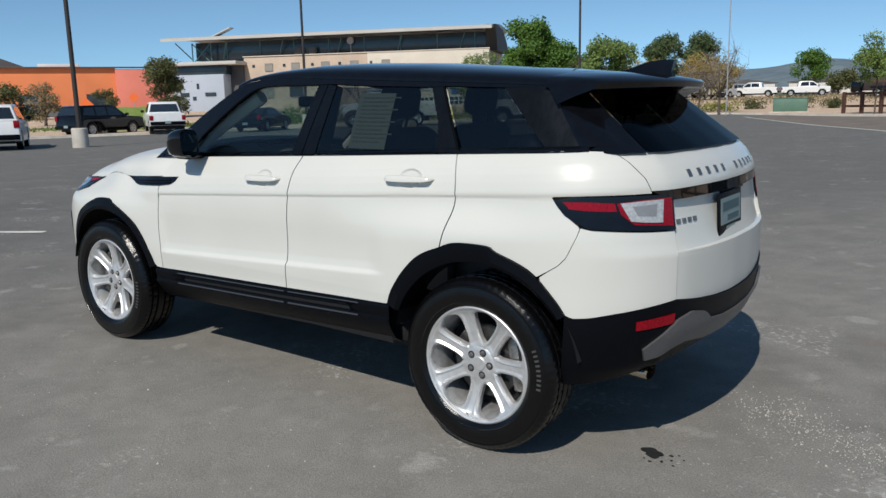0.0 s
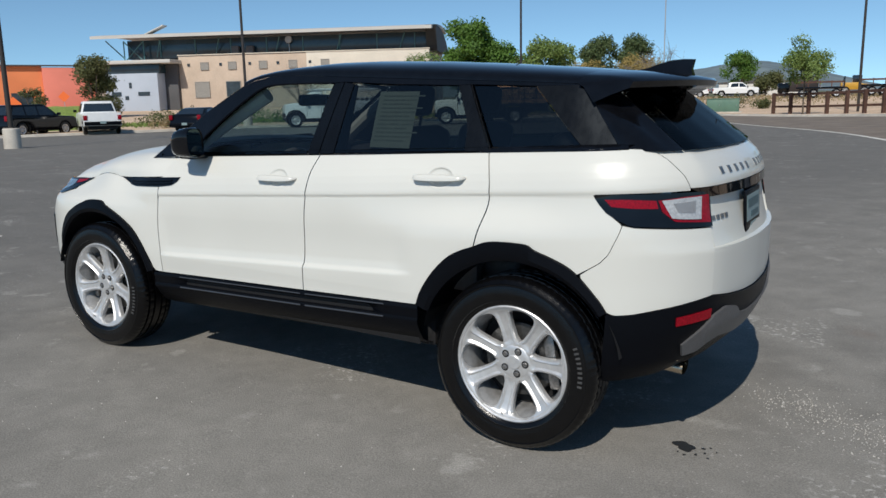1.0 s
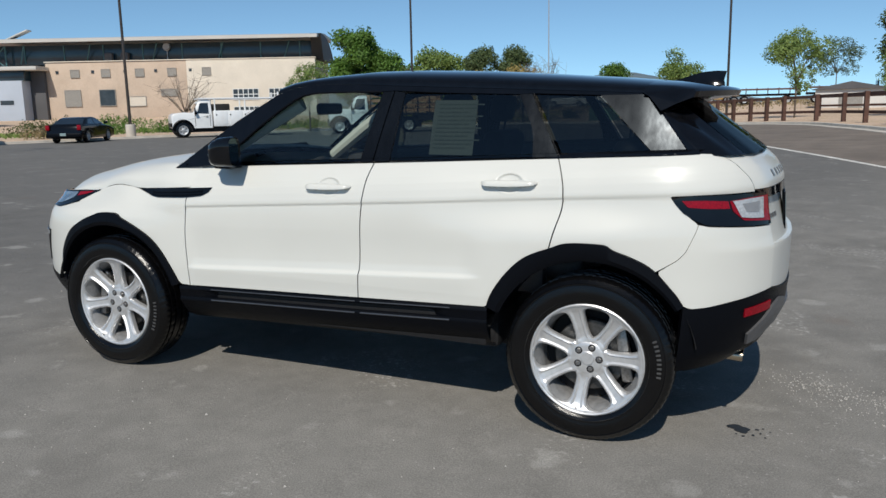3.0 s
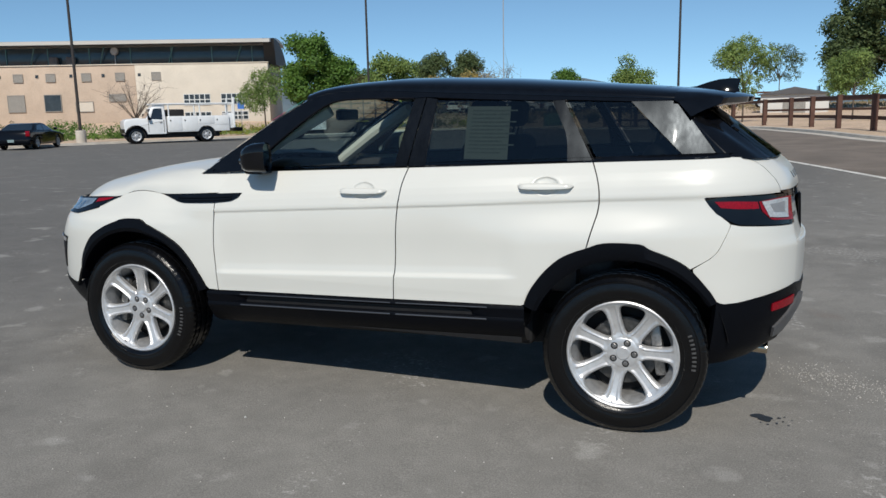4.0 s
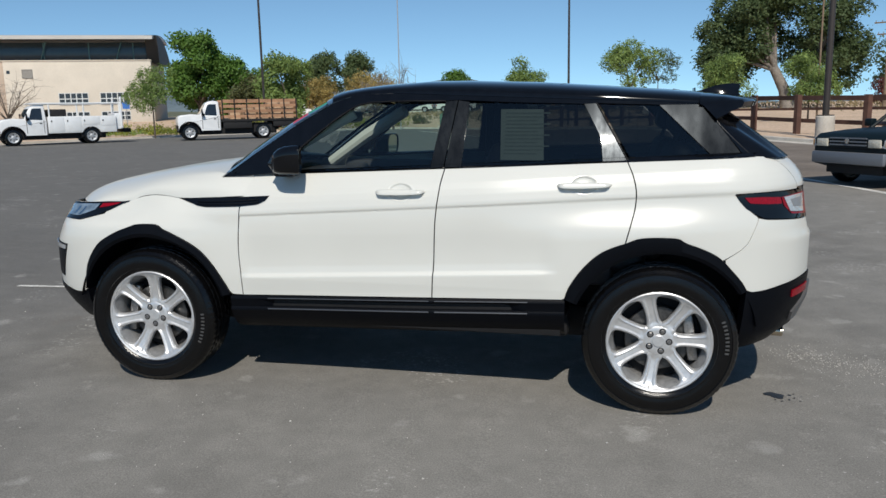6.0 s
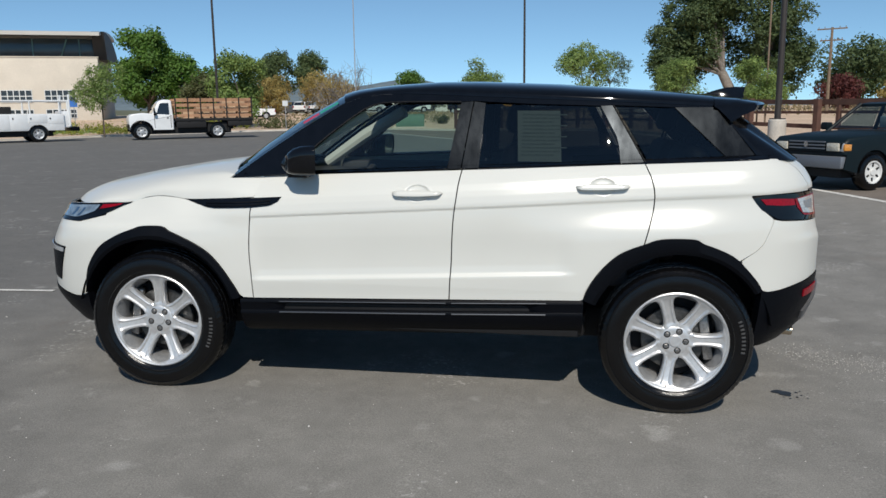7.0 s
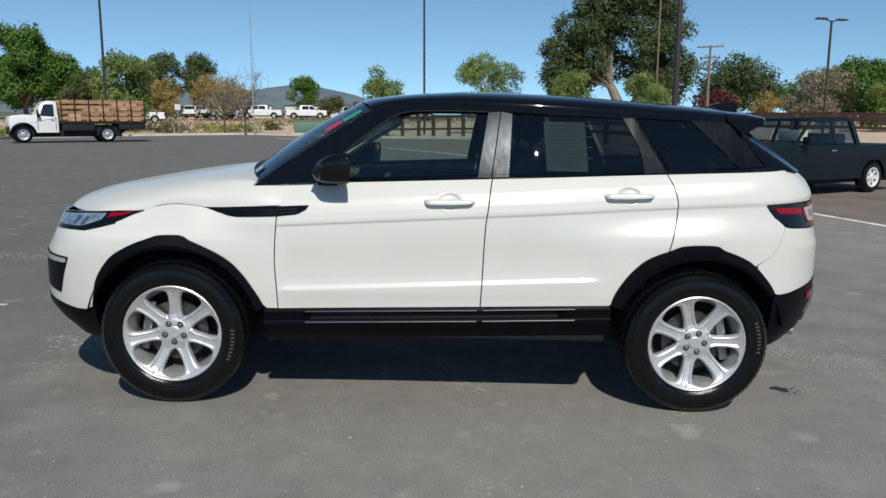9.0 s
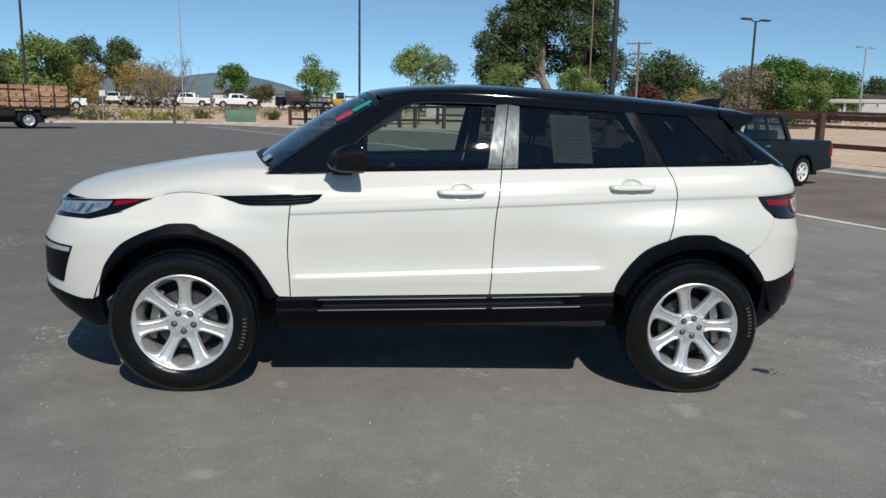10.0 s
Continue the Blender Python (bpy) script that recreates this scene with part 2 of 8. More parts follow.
def add_tube(bm, points, radii, n=10, cap=True):
    """A tapered tube along points."""
    rings = []
    pts = [Vector(p) for p in points]
    for k, p in enumerate(pts):
        d = (pts[min(k + 1, len(pts) - 1)] - pts[max(k - 1, 0)]).normalized()
        q = d.to_track_quat("Z", "Y")
        r = radii[k] if hasattr(radii, "__len__") else radii
        rings.append([bm.verts.new(p + q @ Vector((r * math.cos(a), r * math.sin(a), 0))) for a in
                      (2 * math.pi * i / n for i in range(n))])
    for a, b in zip(rings, rings[1:]):
        for i in range(n):
            bm.faces.new((a[i], a[(i + 1) % n], b[(i + 1) % n], b[i]))
    if cap:
        bm.faces.new(rings[0][::-1])
        bm.faces.new(rings[-1])


def tube(points, radii, n=10, cap=True):
    bm = bmesh.new()
    add_tube(bm, points, radii, n, cap)
    return bm


def add_lathe(bm, profile, n=48, axis="y", closed=False):
    """Turns (radius, along) pairs about an axis through the origin."""
    rings = []
    for r, h in profile:
        ring = []
        for i in range(n):
            a = 2 * math.pi * i / n
            c, s = r * math.cos(a), r * math.sin(a)
            ring.append(bm.verts.new((c, h, s) if axis == "y" else (c, s, h)))
        rings.append(ring)
    pairs = list(zip(rings, rings[1:])) + ([(rings[-1], rings[0])] if closed else [])
    for a, b in pairs:
        for i in range(n):
            bm.faces.new((a[i], a[(i + 1) % n], b[(i + 1) % n], b[i]))
    return rings


def prism(outline, y0, y1, bevel=0.0):
    """An outline in x and z, extruded along y."""
    bm = bmesh.new()
    a = [bm.verts.new((x, y0, z)) for x, z in outline]
    b = [bm.verts.new((x, y1, z)) for x, z in outline]
    bm.faces.new(a)
    bm.faces.new(b[::-1])
    for i in range(len(a)):
        j = (i + 1) % len(a)
        bm.faces.new((a[j], a[i], b[i], b[j]))
    if bevel:
        bmesh.ops.recalc_face_normals(bm, faces=bm.faces)
        bmesh.ops.bevel(bm, geom=bm.edges[:], offset=bevel, segments=2, affect="EDGES", profile=0.5)
    return bm


def thing(name, label, category, m=None, group="", kind=""):
    e = new(name)
    e.empty_display_size = 0.2
    if m is not None:
        e.matrix_world = m
    return tagged(e, label, category, group, kind)


def lerp(table, x):
    return float(np.interp(x, [p[0] for p in table], [p[1] for p in table]))


def smoothstep(a, b, x):
    t = min(1.0, max(0.0, (x - a) / (b - a)))
    return t * t * (3 - 2 * t)


def resample(pts, n):
    pts = np.array(pts, float)
    d = np.concatenate([[0], np.cumsum(np.hypot(*np.diff(pts, axis=0).T))])
    u = np.linspace(0, d[-1], n + 1)
    return np.stack([np.interp(u, d, pts[:, 0]), np.interp(u, d, pts[:, 1])], 1)


def curve(pts, n=24):
    """A smooth run (Catmull-Rom) through points of any dimension."""
    p = np.array(pts, float)
    p = np.vstack([2 * p[0] - p[1], p, 2 * p[-1] - p[-2]])
    out = []
    seg = len(p) - 3
    for k in range(seg):
        for t in np.linspace(0, 1, max(2, n // seg + 1))[: None if k == seg - 1 else -1]:
            a, b, c, d = p[k:k + 4]
            out.append(0.5 * ((2 * b) + (c - a) * t + (2 * a - 5 * b + 4 * c - d) * t * t + (3 * b - a - 3 * c + d) * t ** 3))
    return np.array(out)


def coons(bottom, right, top, left, nu, nv):
    """A grid of points inside four boundary runs; bottom and top go left to right, the sides upward."""
    b, t, l, r = resample(bottom, nu), resample(top, nu), resample(left, nv), resample(right, nv)
    u, v = np.linspace(0, 1, nu + 1)[:, None, None], np.linspace(0, 1, nv + 1)[None, :, None]
    return ((1 - v) * b[:, None] + v * t[:, None] + (1 - u) * l[None] + u * r[None]
            - ((1 - u) * (1 - v) * b[0] + u * (1 - v) * b[-1] + (1 - u) * v * t[0] + u * v * t[-1]))


def sheet(grids, place, lift=0.0, thick=0.012, mirrors=(1,)):
    """Vertices and faces of curved panels: each grid laid on a surface, with edges turned in by thick."""
    verts, faces = [], []
    for side in mirrors:
        for g in grids:
            nu, nv = g.shape[0], g.shape[1]
            base = len(verts)

            def put(i, j, deep):
                x, y, z = place(g[i, j, 0], g[i, j, 1], lift - deep)
                verts.append((x, side * y, z))
                return len(verts) - 1

            ids = [[put(i, j, 0) for j in range(nv)] for i in range(nu)]
            for i in range(nu - 1):
                for j in range(nv - 1):
                    faces.append((ids[i][j], ids[i + 1][j], ids[i + 1][j + 1], ids[i][j + 1]))
            if thick:
                ring = ([(i, 0) for i in range(nu)] + [(nu - 1, j) for j in range(1, nv)]
                        + [(i, nv - 1) for i in range(nu - 2, -1, -1)] + [(0, j) for j in range(nv - 2, 0, -1)])
                low = [put(i, j, thick) for i, j in ring]
                for k in range(len(ring)):
                    q = (k + 1) % len(ring)
                    faces.append((ids[ring[k][0]][ring[k][1]], ids[ring[q][0]][ring[q][1]], low[q], low[k]))
    return verts, faces


# ---- the ground ----
SLOPE = 0.0185
KERB = [(16, -40), (15, -15), (15, 0), (14.5, 7.5), (13.2, 13), (12, 17.5), (9, 22), (7, 26), (6, 30), (5, 35), (4, 40.5), (2, 45),
        (-2, 50.5), (-8, 56), (-13, 60.5), (-17, 62), (-24.5, 56), (-30, 46), (-34.5, 34), (-37, 25), (-39.5, 17), (-43, 8), (-47, -8), (-47, -40)]


def height(x, y):
    """The lot: it slopes where the car stands, is level further out and rises a little beside the fence."""
    r = math.hypot(x, y)
    near = 1 - smoothstep(4, 22, r)
    return -SLOPE * x * near + 0.30 * smoothstep(14, 34, y) * smoothstep(-6, 8, x) + 1.3 * smoothstep(60, 115, r) * smoothstep(0, 40, y)


def kerb_run(step=0.8):
    p = np.array(curve(KERB + KERB[:1], 500))
    return resample(p, int(np.hypot(*np.diff(p, axis=0).T).sum() / step))[:-1]


def ring_sheet(name, rings, zoff, mat, label, category):
    verts, faces = [], []
    n = len(rings[0])
    for k, ring in enumerate(rings):
        for x, y in ring:
            verts.append((x, y, height(x, y) + zoff(k, x, y)))
    for k in range(len(rings) - 1):
        for i in range(n):
            j = (i + 1) % n
            faces.append((k * n + i, k * n + j, (k + 1) * n + j, (k + 1) * n + i))
    if abs(rings[0][0][0]) + abs(rings[0][0][1]) < 0.5:
        faces.append(tuple(range(n))[::-1])
    return tagged(mesh_part(name, verts, faces, mat, smooth=30), label, category, kind="structure")


RUN = kerb_run()
ring_sheet("parking_lot", [RUN * s for s in (0.002, 0.02, 0.05, 0.08, 0.12, 0.16, 0.2, 0.25, 0.3, 0.36, 0.43, 0.5, 0.6, 0.7, 0.8, 0.9, 1.0)],
           lambda k, x, y: 0.0, ASPHALT, "worn grey asphalt of an open parking lot", "asphalt")
DIRT = material("dry_sandy_ground", (0.60, 0.44, 0.32), 0.95, vary=0.5, scale=0.25, other=(0.47, 0.35, 0.24), fine=0.25, fine_scale=6,
                bump=0.4, bump_scale=14)


def outward(run, d):
    g = np.roll(run, -1, 0) - np.roll(run, 1, 0)
    g = g / np.hypot(g[:, 0], g[:, 1])[:, None]
    return run + np.stack([g[:, 1], -g[:, 0]], 1) * d


WIDE = [outward(RUN, 0.16)] + [outward(RUN, 0.16) * s for s in (1.08, 1.2, 1.5, 2, 3, 5, 12, 40, 100)]
ring_sheet("ground", WIDE, lambda k, x, y: 0.11, DIRT, "dry sandy ground with sparse dead grass round the lot", "ground")
CONCRETE = material("pale_concrete", (0.54, 0.50, 0.44), 0.9, vary=0.25, scale=1.5, fine=0.12, fine_scale=30, bump=0.2, bump_scale=60)


def kerb():
    """A raised kerb, a real step of 13 cm round the lot, and its gutter strip."""
    inner, outer, gutter = outward(RUN, 0.0), outward(RUN, 0.18), outward(RUN, -0.42)
    rows = [(gutter, 0.004), (inner, 0.012), (outward(RUN, 0.015), 0.115), (outward(RUN, 0.04), 0.13), (outer, 0.13), (outward(RUN, 0.19), 0.0)]
    verts, faces = [], []
    n = len(RUN)
    for run, z in rows:
        verts += [(x, y, height(x, y) + z) for x, y in run]
    for k in range(len(rows) - 1):
        for i in range(n):
            j = (i + 1) % n
            faces.append((k * n + i, k * n + j, (k + 1) * n + j, (k + 1) * n + i))
    tagged(mesh_part("kerb", verts, faces, CONCRETE, smooth=30), "pale concrete kerb and gutter round the asphalt", "kerb", kind="structure")


kerb()


def ribbon(name, pts, width, mat, lift, label, category, wavy=0.0):
    p = resample(curve(pts, 80), 160)
    g = np.gradient(p, axis=0)
    g /= np.hypot(g[:, 0], g[:, 1])[:, None]
    side = np.stack([-g[:, 1], g[:, 0]], 1)
    verts, faces = [], []
    for k in range(len(p)):
        for s in (-1, 1):
            w = width / 2 * (1 + wavy * noise.noise((k * 0.7, s * 3.1, 0)))
            x, y = p[k] + side[k] * s * w
            verts.append((x, y, height(x, y) + lift))
        if k:
            faces.append((2 * k - 2, 2 * k - 1, 2 * k + 1, 2 * k))
    return tagged(mesh_part(name, verts, faces, mat), label, category, kind="structure")


LINE = material("worn_white_road_paint", (0.72, 0.70, 0.65), 0.85, vary=0.35, scale=3, fine=0.2, fine_scale=40)
ribbon("road_line", [(8.1, 2), (7.0, 5.72), (5.8, 9.87), (4.3, 15.2), (2.4, 20.8), (0.1, 27), (-3.9, 35.6), (-8, 44.5), (-12.2, 53.7)], 0.17, LINE, 0.006,
       "long worn white painted line on the asphalt", "road marking")
BROWN_ASPHALT = material("brownish_old_asphalt", (0.200, 0.166, 0.136), 0.92, vary=0.35, scale=0.8, fine=0.25, fine_scale=90, bump=0.3, bump_scale=150)


def old_lane():
    """The browner, older asphalt between the white line and the kerb by the fence."""
    a = resample(curve([(8.2, 2), (7.1, 5.75), (5.9, 9.9), (4.4, 15.25), (2.5, 20.9), (0.2, 27.1), (-3.8, 35.7), (-7.9, 44.6), (-11.5, 53.7)], 80), 90)
    b = resample(curve([(14.2, 2), (14, 7.4), (12.7, 12.9), (11.5, 17.2), (8.5, 21.7), (6.5, 25.7), (5.5, 29.8), (4.5, 34.8), (3.5, 40.2), (1.6, 44.6),
                        (-2.3, 50), (-8, 55.4), (-11.3, 58)], 100), 90)
    verts, faces = [], []
    m = 8
    for k in range(91):
        for i in range(m + 1):
            x, y = a[k] + (b[k] - a[k]) * i / m
            verts.append((x, y, height(x, y) + 0.0045))
    for k in range(90):
        for i in range(m):
            q = k * (m + 1) + i
            faces.append((q, q + 1, q + m + 2, q + m + 1))
    tagged(mesh_part("road", verts, faces, BROWN_ASPHALT), "older brownish asphalt lane beside the kerb", "road", kind="structure")


old_lane()


# ---- the white car: surfaces ----
CAR = thing("car", "white compact five-door SUV with black roof and silver wheels", "car", pose(0, 0, 0, 0, math.degrees(math.atan(SLOPE)), 0))
HUB_X, HUB_Y, HUB_Z, TYRE_R = 1.33, 0.88, 0.365, 0.367

PLAN = curve([(-2.20, 0), (-2.185, -.25), (-2.14, -.48), (-2.055, -.66), (-1.93, -.79), (-1.76, -.868), (-1.57, -.906), (-1.33, -.922),
              (-1.0, -.912), (-.6, -.908), (0, -.915), (.6, -.92), (1.0, -.926), (1.33, -.932), (1.55, -.914), (1.7, -.886), (1.82, -.84),
              (1.93, -.76), (2.01, -.66), (2.06, -.55), (2.10, -.35), (2.12, -.15), (2.123, 0)], 440)
PLAN_S = np.concatenate([[0], np.cumsum(np.hypot(*np.diff(PLAN, axis=0).T))])
PLAN_N = np.gradient(PLAN, axis=0)
PLAN_N = np.stack([PLAN_N[:, 1], -PLAN_N[:, 0]], 1)
PLAN_N /= np.hypot(PLAN_N[:, 0], PLAN_N[:, 1])[:, None]
SIDE_OFF = [(.22, -.15), (.27, -.085), (.33, -.05), (.42, -.018), (.50, -.007), (.60, -.003), (.75, -.008), (.85, -.012), (.94, -.018), (.960, -.0196), (.970, -.0208),
            (.979, -.0156), (.995, -.0168), (1.03, -.026), (1.06, -.037), (1.09, -.053), (1.12, -.076), (1.145, -.097), (1.165, -.112), (1.20, -.14)]
WING_OFF = [(.22, -.15), (.27, -.085), (.33, -.05), (.42, -.018), (.50, -.007), (.60, -.002), (.80, -.001), (.90, -.008), (.96, -.024), (1.0, -.040), (1.05, -.068), (1.08, -.086), (1.12, -.11), (1.20, -.17)]
REAR_OFF = [(.30, -.30), (.36, -.16), (.42, -.07), (.55, -.012), (.68, 0), (.86, 0), (.90, -.015), (1.0, -.04), (1.07, -.05), (1.12, -.055),
            (1.15, -.068), (1.19, -.095), (1.22, -.13), (1.245, -.175)]
FRONT_OFF = [(.27, -.30), (.32, -.18), (.38, -.07), (.46, 0), (.73, 0), (.845, -.06), (.93, -.085), (.975, -.12), (1.03, -.21)]
TOP_TILT = 0.0635


def sx(pts):
    """Side-view (x, z) into (run, z)."""
    return [(float(np.interp(x, PLAN[:, 0], PLAN_S)), z) for x, z in pts]


def sy(pts, front=False):
    """Rear- or front-view (y, z), y from the centre line outward, into (run, z)."""
    k = np.arange(len(PLAN))
    half = (PLAN[:, 0] < -1.6) if front else (PLAN[:, 0] > 1.5)
    ys, ss = -PLAN[half, 1], PLAN_S[half]
    order = np.argsort(ys)
    return [(float(np.interp(abs(y), ys[order], ss[order])), z) for y, z in pts]


def skin(s, z, lift=0.0):
    """The body side, from the front's middle round the left to the rear's middle."""
    x, y = np.interp(s, PLAN_S, PLAN[:, 0]), np.interp(s, PLAN_S, PLAN[:, 1])
    nx, ny = np.interp(s, PLAN_S, PLAN_N[:, 0]), np.interp(s, PLAN_S, PLAN_N[:, 1])
    k = math.hypot(nx, ny)
    nx, ny = nx / k, ny / k
    zn = z - TOP_TILT * x * smoothstep(0.72, 0.92, z)
    side = lerp(SIDE_OFF, zn)
    side -= 0.047 * smoothstep(0.45, 1.15, x) * (1 - 0.7 * smoothstep(1.3, 1.7, x)) * smoothstep(0.80, 0.96, zn)
    if x < -0.86:
        k = smoothstep(-1.14, -0.86, x)
        side = side * k + lerp(WING_OFF, zn) * (1 - k) - .05 * smoothstep(-1.2, -1.55, x) * smoothstep(.93, 1.06, zn)
    if -0.82 < x < 0.86:
        low = smoothstep(-0.82, -0.74, x) * (1 - smoothstep(0.74, 0.86, x))
        zl = z - 0.05 * x
        side += low * (-0.011 * min(1, max(0, (zl - 0.640) / 0.018)) * (1 - smoothstep(0.72, 0.93, zl)) + 0.005 * smoothstep(0.54, 0.64, zl) * (1 - smoothstep(0.64, 0.70, zl)))
    end = lerp(REAR_OFF, z) if x > 0 else lerp(FRONT_OFF, z)
    o = ny * ny * side + nx * nx * end + lift
    return (x + nx * o, y + ny * o, z)


def belt_z(x):
    return 1.168 + 0.046 * x


GLASS_Y = [(-1.0, .785), (-.5, .812), (0, .815), (.5, .81), (1.0, .79), (1.5, .745), (1.7, .715), (1.9, .66)]


def cabin(x, z, lift=0.0):
    """The leaning side of the cabin above the belt line."""
    y = lerp(GLASS_Y, x) - 0.412 * (z - belt_z(x)) - 0.16 * max(0, z - belt_z(x)) ** 2
    return (x, -(y + lift * 0.9), z + lift * 0.42)


def panel(name, grids, place, mat, parent=CAR, lift=0.0, thick=0.012, mirrors=(1,), label="", smooth=35):
    v, f = sheet(grids, place, lift, thick, mirrors)
    return mesh_part(name, v, f, mat, parent, label, smooth)


def both(name, grids, place, mat, lift=0.0, thick=0.012, label=""):
    """One panel for the left side and one for the right."""
    return [panel(name, grids, place, mat, CAR, lift, thick, (side,), label) for side in (1, -1)]


G = 0.003
SEAM_A = curve([(-.797, .507), (-.803, .606), (-.813, .755), (-.805, .932), (-.786, 1.048), (-.754, 1.127)])
SEAM_B = curve([(.222, .538), (.225, .61), (.230, .72), (.233, .84), (.239, .95), (.250, 1.035), (.257, 1.10), (.264, 1.145), (.271, 1.180)])
SEAM_C = curve([(1.155, .841), (1.166, .885), (1.181, .945), (1.193, .995), (1.198, 1.045), (1.196, 1.09), (1.188, 1.128), (1.176, 1.165), (1.151, 1.219)])
ARCH_F = [(-1.739, .495), (-1.728, .57), (-1.707, .642), (-1.663, .712), (-1.611, .766), (-1.52, .818), (-1.435, .851), (-1.385, .867), (-1.275, .869),
          (-1.245, .852), (-1.177, .822), (-1.10, .785), (-1.03, .738), (-.98, .685), (-.943, .636), (-.90, .57), (-.866, .508)]
ARCH_R = [(.878, .562), (.895, .612), (.925, .665), (.97, .725), (1.031, .784), (1.09, .818), (1.156, .843), (1.235, .871), (1.385, .874), (1.43, .852),
          (1.50, .826), (1.565, .795), (1.61, .76), (1.649, .72), (1.69, .672), (1.714, .632)]
ARCH_F, ARCH_R = [[tuple(p) for p in curve(run, 64)] for run in (ARCH_F, ARCH_R)]


def cut(pts, x0, x1):
    """The stretch of a left-to-right run between two x."""
    p = np.array(pts, float)
    inside = [tuple(q) for q in p if x0 < q[0] < x1]
    return [(x0, float(np.interp(x0, p[:, 0], p[:, 1])))] + inside + [(x1, float(np.interp(x1, p[:, 0], p[:, 1])))]


def shifted(pts, d):
    return [(x + d, z) for x, z in pts]


def belt_run(x0, x1, dz=0.0, n=12):
    return [(x, belt_z(x) + dz) for x in np.linspace(x0, x1, n)]


SILL = [(-.9, .500), (-.41, .515), (.223, .534), (.879, .558)]


def sill_z(x):
    return float(np.interp(x, [p[0] for p in SILL], [p[1] for p in SILL]))


# dark shell behind the panel gaps
inner = []
for a, b, z in ((-2.0, -1.82, .83), (-0.76, 0.86, 1.10), (1.78, 2.0, 1.05)):
    inner.append(coons(sx([(a, .36), (b, .36)]), sx([(b, .36), (b, z)]), sx([(a, z), (b, z)]), sx([(a, .36), (a, z)]), 24, 12))
inner.append(coons(sx([(-1.60, .875), (-.76, .875)]), sx([(-.76, .875), (-.76, 1.02)]), sx([(-1.60, .92), (-1.3, .995), (-.76, 1.02)]), sx([(-1.60, .875), (-1.60, .92)]), 20, 4))
inner.append(coons(sx([(-.86, .36), (-.76, .36)]), sx([(-.76, .36), (-.76, .875)]), sx([(-.86, .875), (-.76, .875)]), sx([(-.86, .36), (-.86, .875)]), 4, 6))
inner.append(coons(sx([(.86, .885), (1.78, .885)]), sx([(1.78, .885), (1.78, 1.19)]), sx([(.86, 1.16), (1.78, 1.19)]), sx([(.86, .885), (.86, 1.16)]), 20, 6))
for side in (1, -1):
    panel("inner_shell", inner, skin, DARK, lift=-0.018, thick=0, mirrors=(side,))

# doors
front_door = coons(sx(cut(SILL, -.797 + G, .222 - G)), sx(shifted(SEAM_B, -G)), sx(belt_run(-.754 + G, .271 - G)), sx(shifted(SEAM_A, G)), 64, 120)
HANDLES = ((.056, 1.062), (.955, 1.108))
FRONT_DOORS = both("front_door", [front_door], skin, PAINT, label="white front door")
rear_low = cut(SILL, .222 + G, .878) + cut(ARCH_R, .884, 1.155)
rear_door = coons(sx(rear_low), sx(shifted(SEAM_C, -G)), sx(belt_run(.271 + G, 1.151 - G)), sx(shifted(SEAM_B, G)), 60, 120)
REAR_DOORS = both("rear_door", [rear_door], skin, PAINT, label="white rear door")

# front wing
GAP = curve([(-1.645, .915), (-1.60, .94), (-1.51, .974), (-1.42, 1.0), (-1.327, 1.013), (-1.24, 1.011), (-1.173, 1.003), (-1.11, .984), (-1.05, .978), (-.79, 1.022)], 40)
wing = coons(sx(cut(ARCH_F, -1.66, -.866) + [(-.80 - G, .506)]), sx([(x - G, z) for x, z in SEAM_A if z < 1.022] + [(-.79 - G, 1.022)]), sx(GAP[:-1].tolist() + [(-.79 - G, 1.022)]),
             sx([(-1.66, .715), (-1.65, .80), (-1.645, .915)]), 40, 16)
both("front_wing", [wing], skin, PAINT, label="white front wing")

# quarter panel: below and above the crease, as one skin
seam_bump = [(1.601, .772), (1.645, .798), (1.682, .822), (1.712, .855), (1.729, .893), (1.748, .935), (1.759, .968), (1.72, .998), (1.685, 1.035), (1.652, 1.079)]
crease = [(1.198, 1.0505), (1.40, 1.064), (1.652, 1.079)]
low_c = [(x + G, z) for x, z in SEAM_C if z < 1.05] + [(1.198 + G, 1.0505)]
quarter_low = coons(sx(cut(ARCH_R, 1.156 + G, 1.601)), sx(seam_bump), sx(crease), sx(low_c), 30, 34)
high_c = [(1.198 + G, 1.0505)] + [(x + G, z) for x, z in SEAM_C if z > 1.051]
gate_seam = sy([(.69, 1.092), (.715, 1.15), (.76, 1.205), (.80, 1.243)])
quarter_high = coons(sx(crease) + sx([(1.78, 1.086)]) + sy([(.72, 1.092), (.69, 1.092)]), gate_seam, sx(belt_run(1.151 + G, 1.72)) + [gate_seam[-1]], sx(high_c), 44, 24)
both("quarter_panel", [quarter_low, quarter_high], skin, PAINT, label="white rear quarter panel")

# rear bumper: white upper skin, black lower apron
bump_top = sx([(1.759, .966), (1.80, .958)]) + sy([(.70, .948), (.60, .945)])
bump_low = sx([(1.716, .632), (1.74, .622), (1.80, .628)]) + sy([(.80, .646), (.70, .668), (.60, .684)])
corner_skin = coons(bump_low, sy([(.60, .684), (.60, .945)]), bump_top,
                    sx([(1.717, .632), (1.692, .672), (1.651, .72), (1.608, .767), (1.647, .7955), (1.684, .8195), (1.7145, .8535), (1.7315, .893), (1.7505, .935), (1.7615, .966)]), 26, 24)
mid_skin = coons(sy([(.596, .684), (.45, .664), (.30, .650), (.15, .642), (0, .640)]), sy([(0, .640), (0, .862)]),
                 sy([(.596, .868), (.4, .862), (.2, .860), (0, .860)]), sy([(.596, .684), (.596, .868)]), 22, 14)
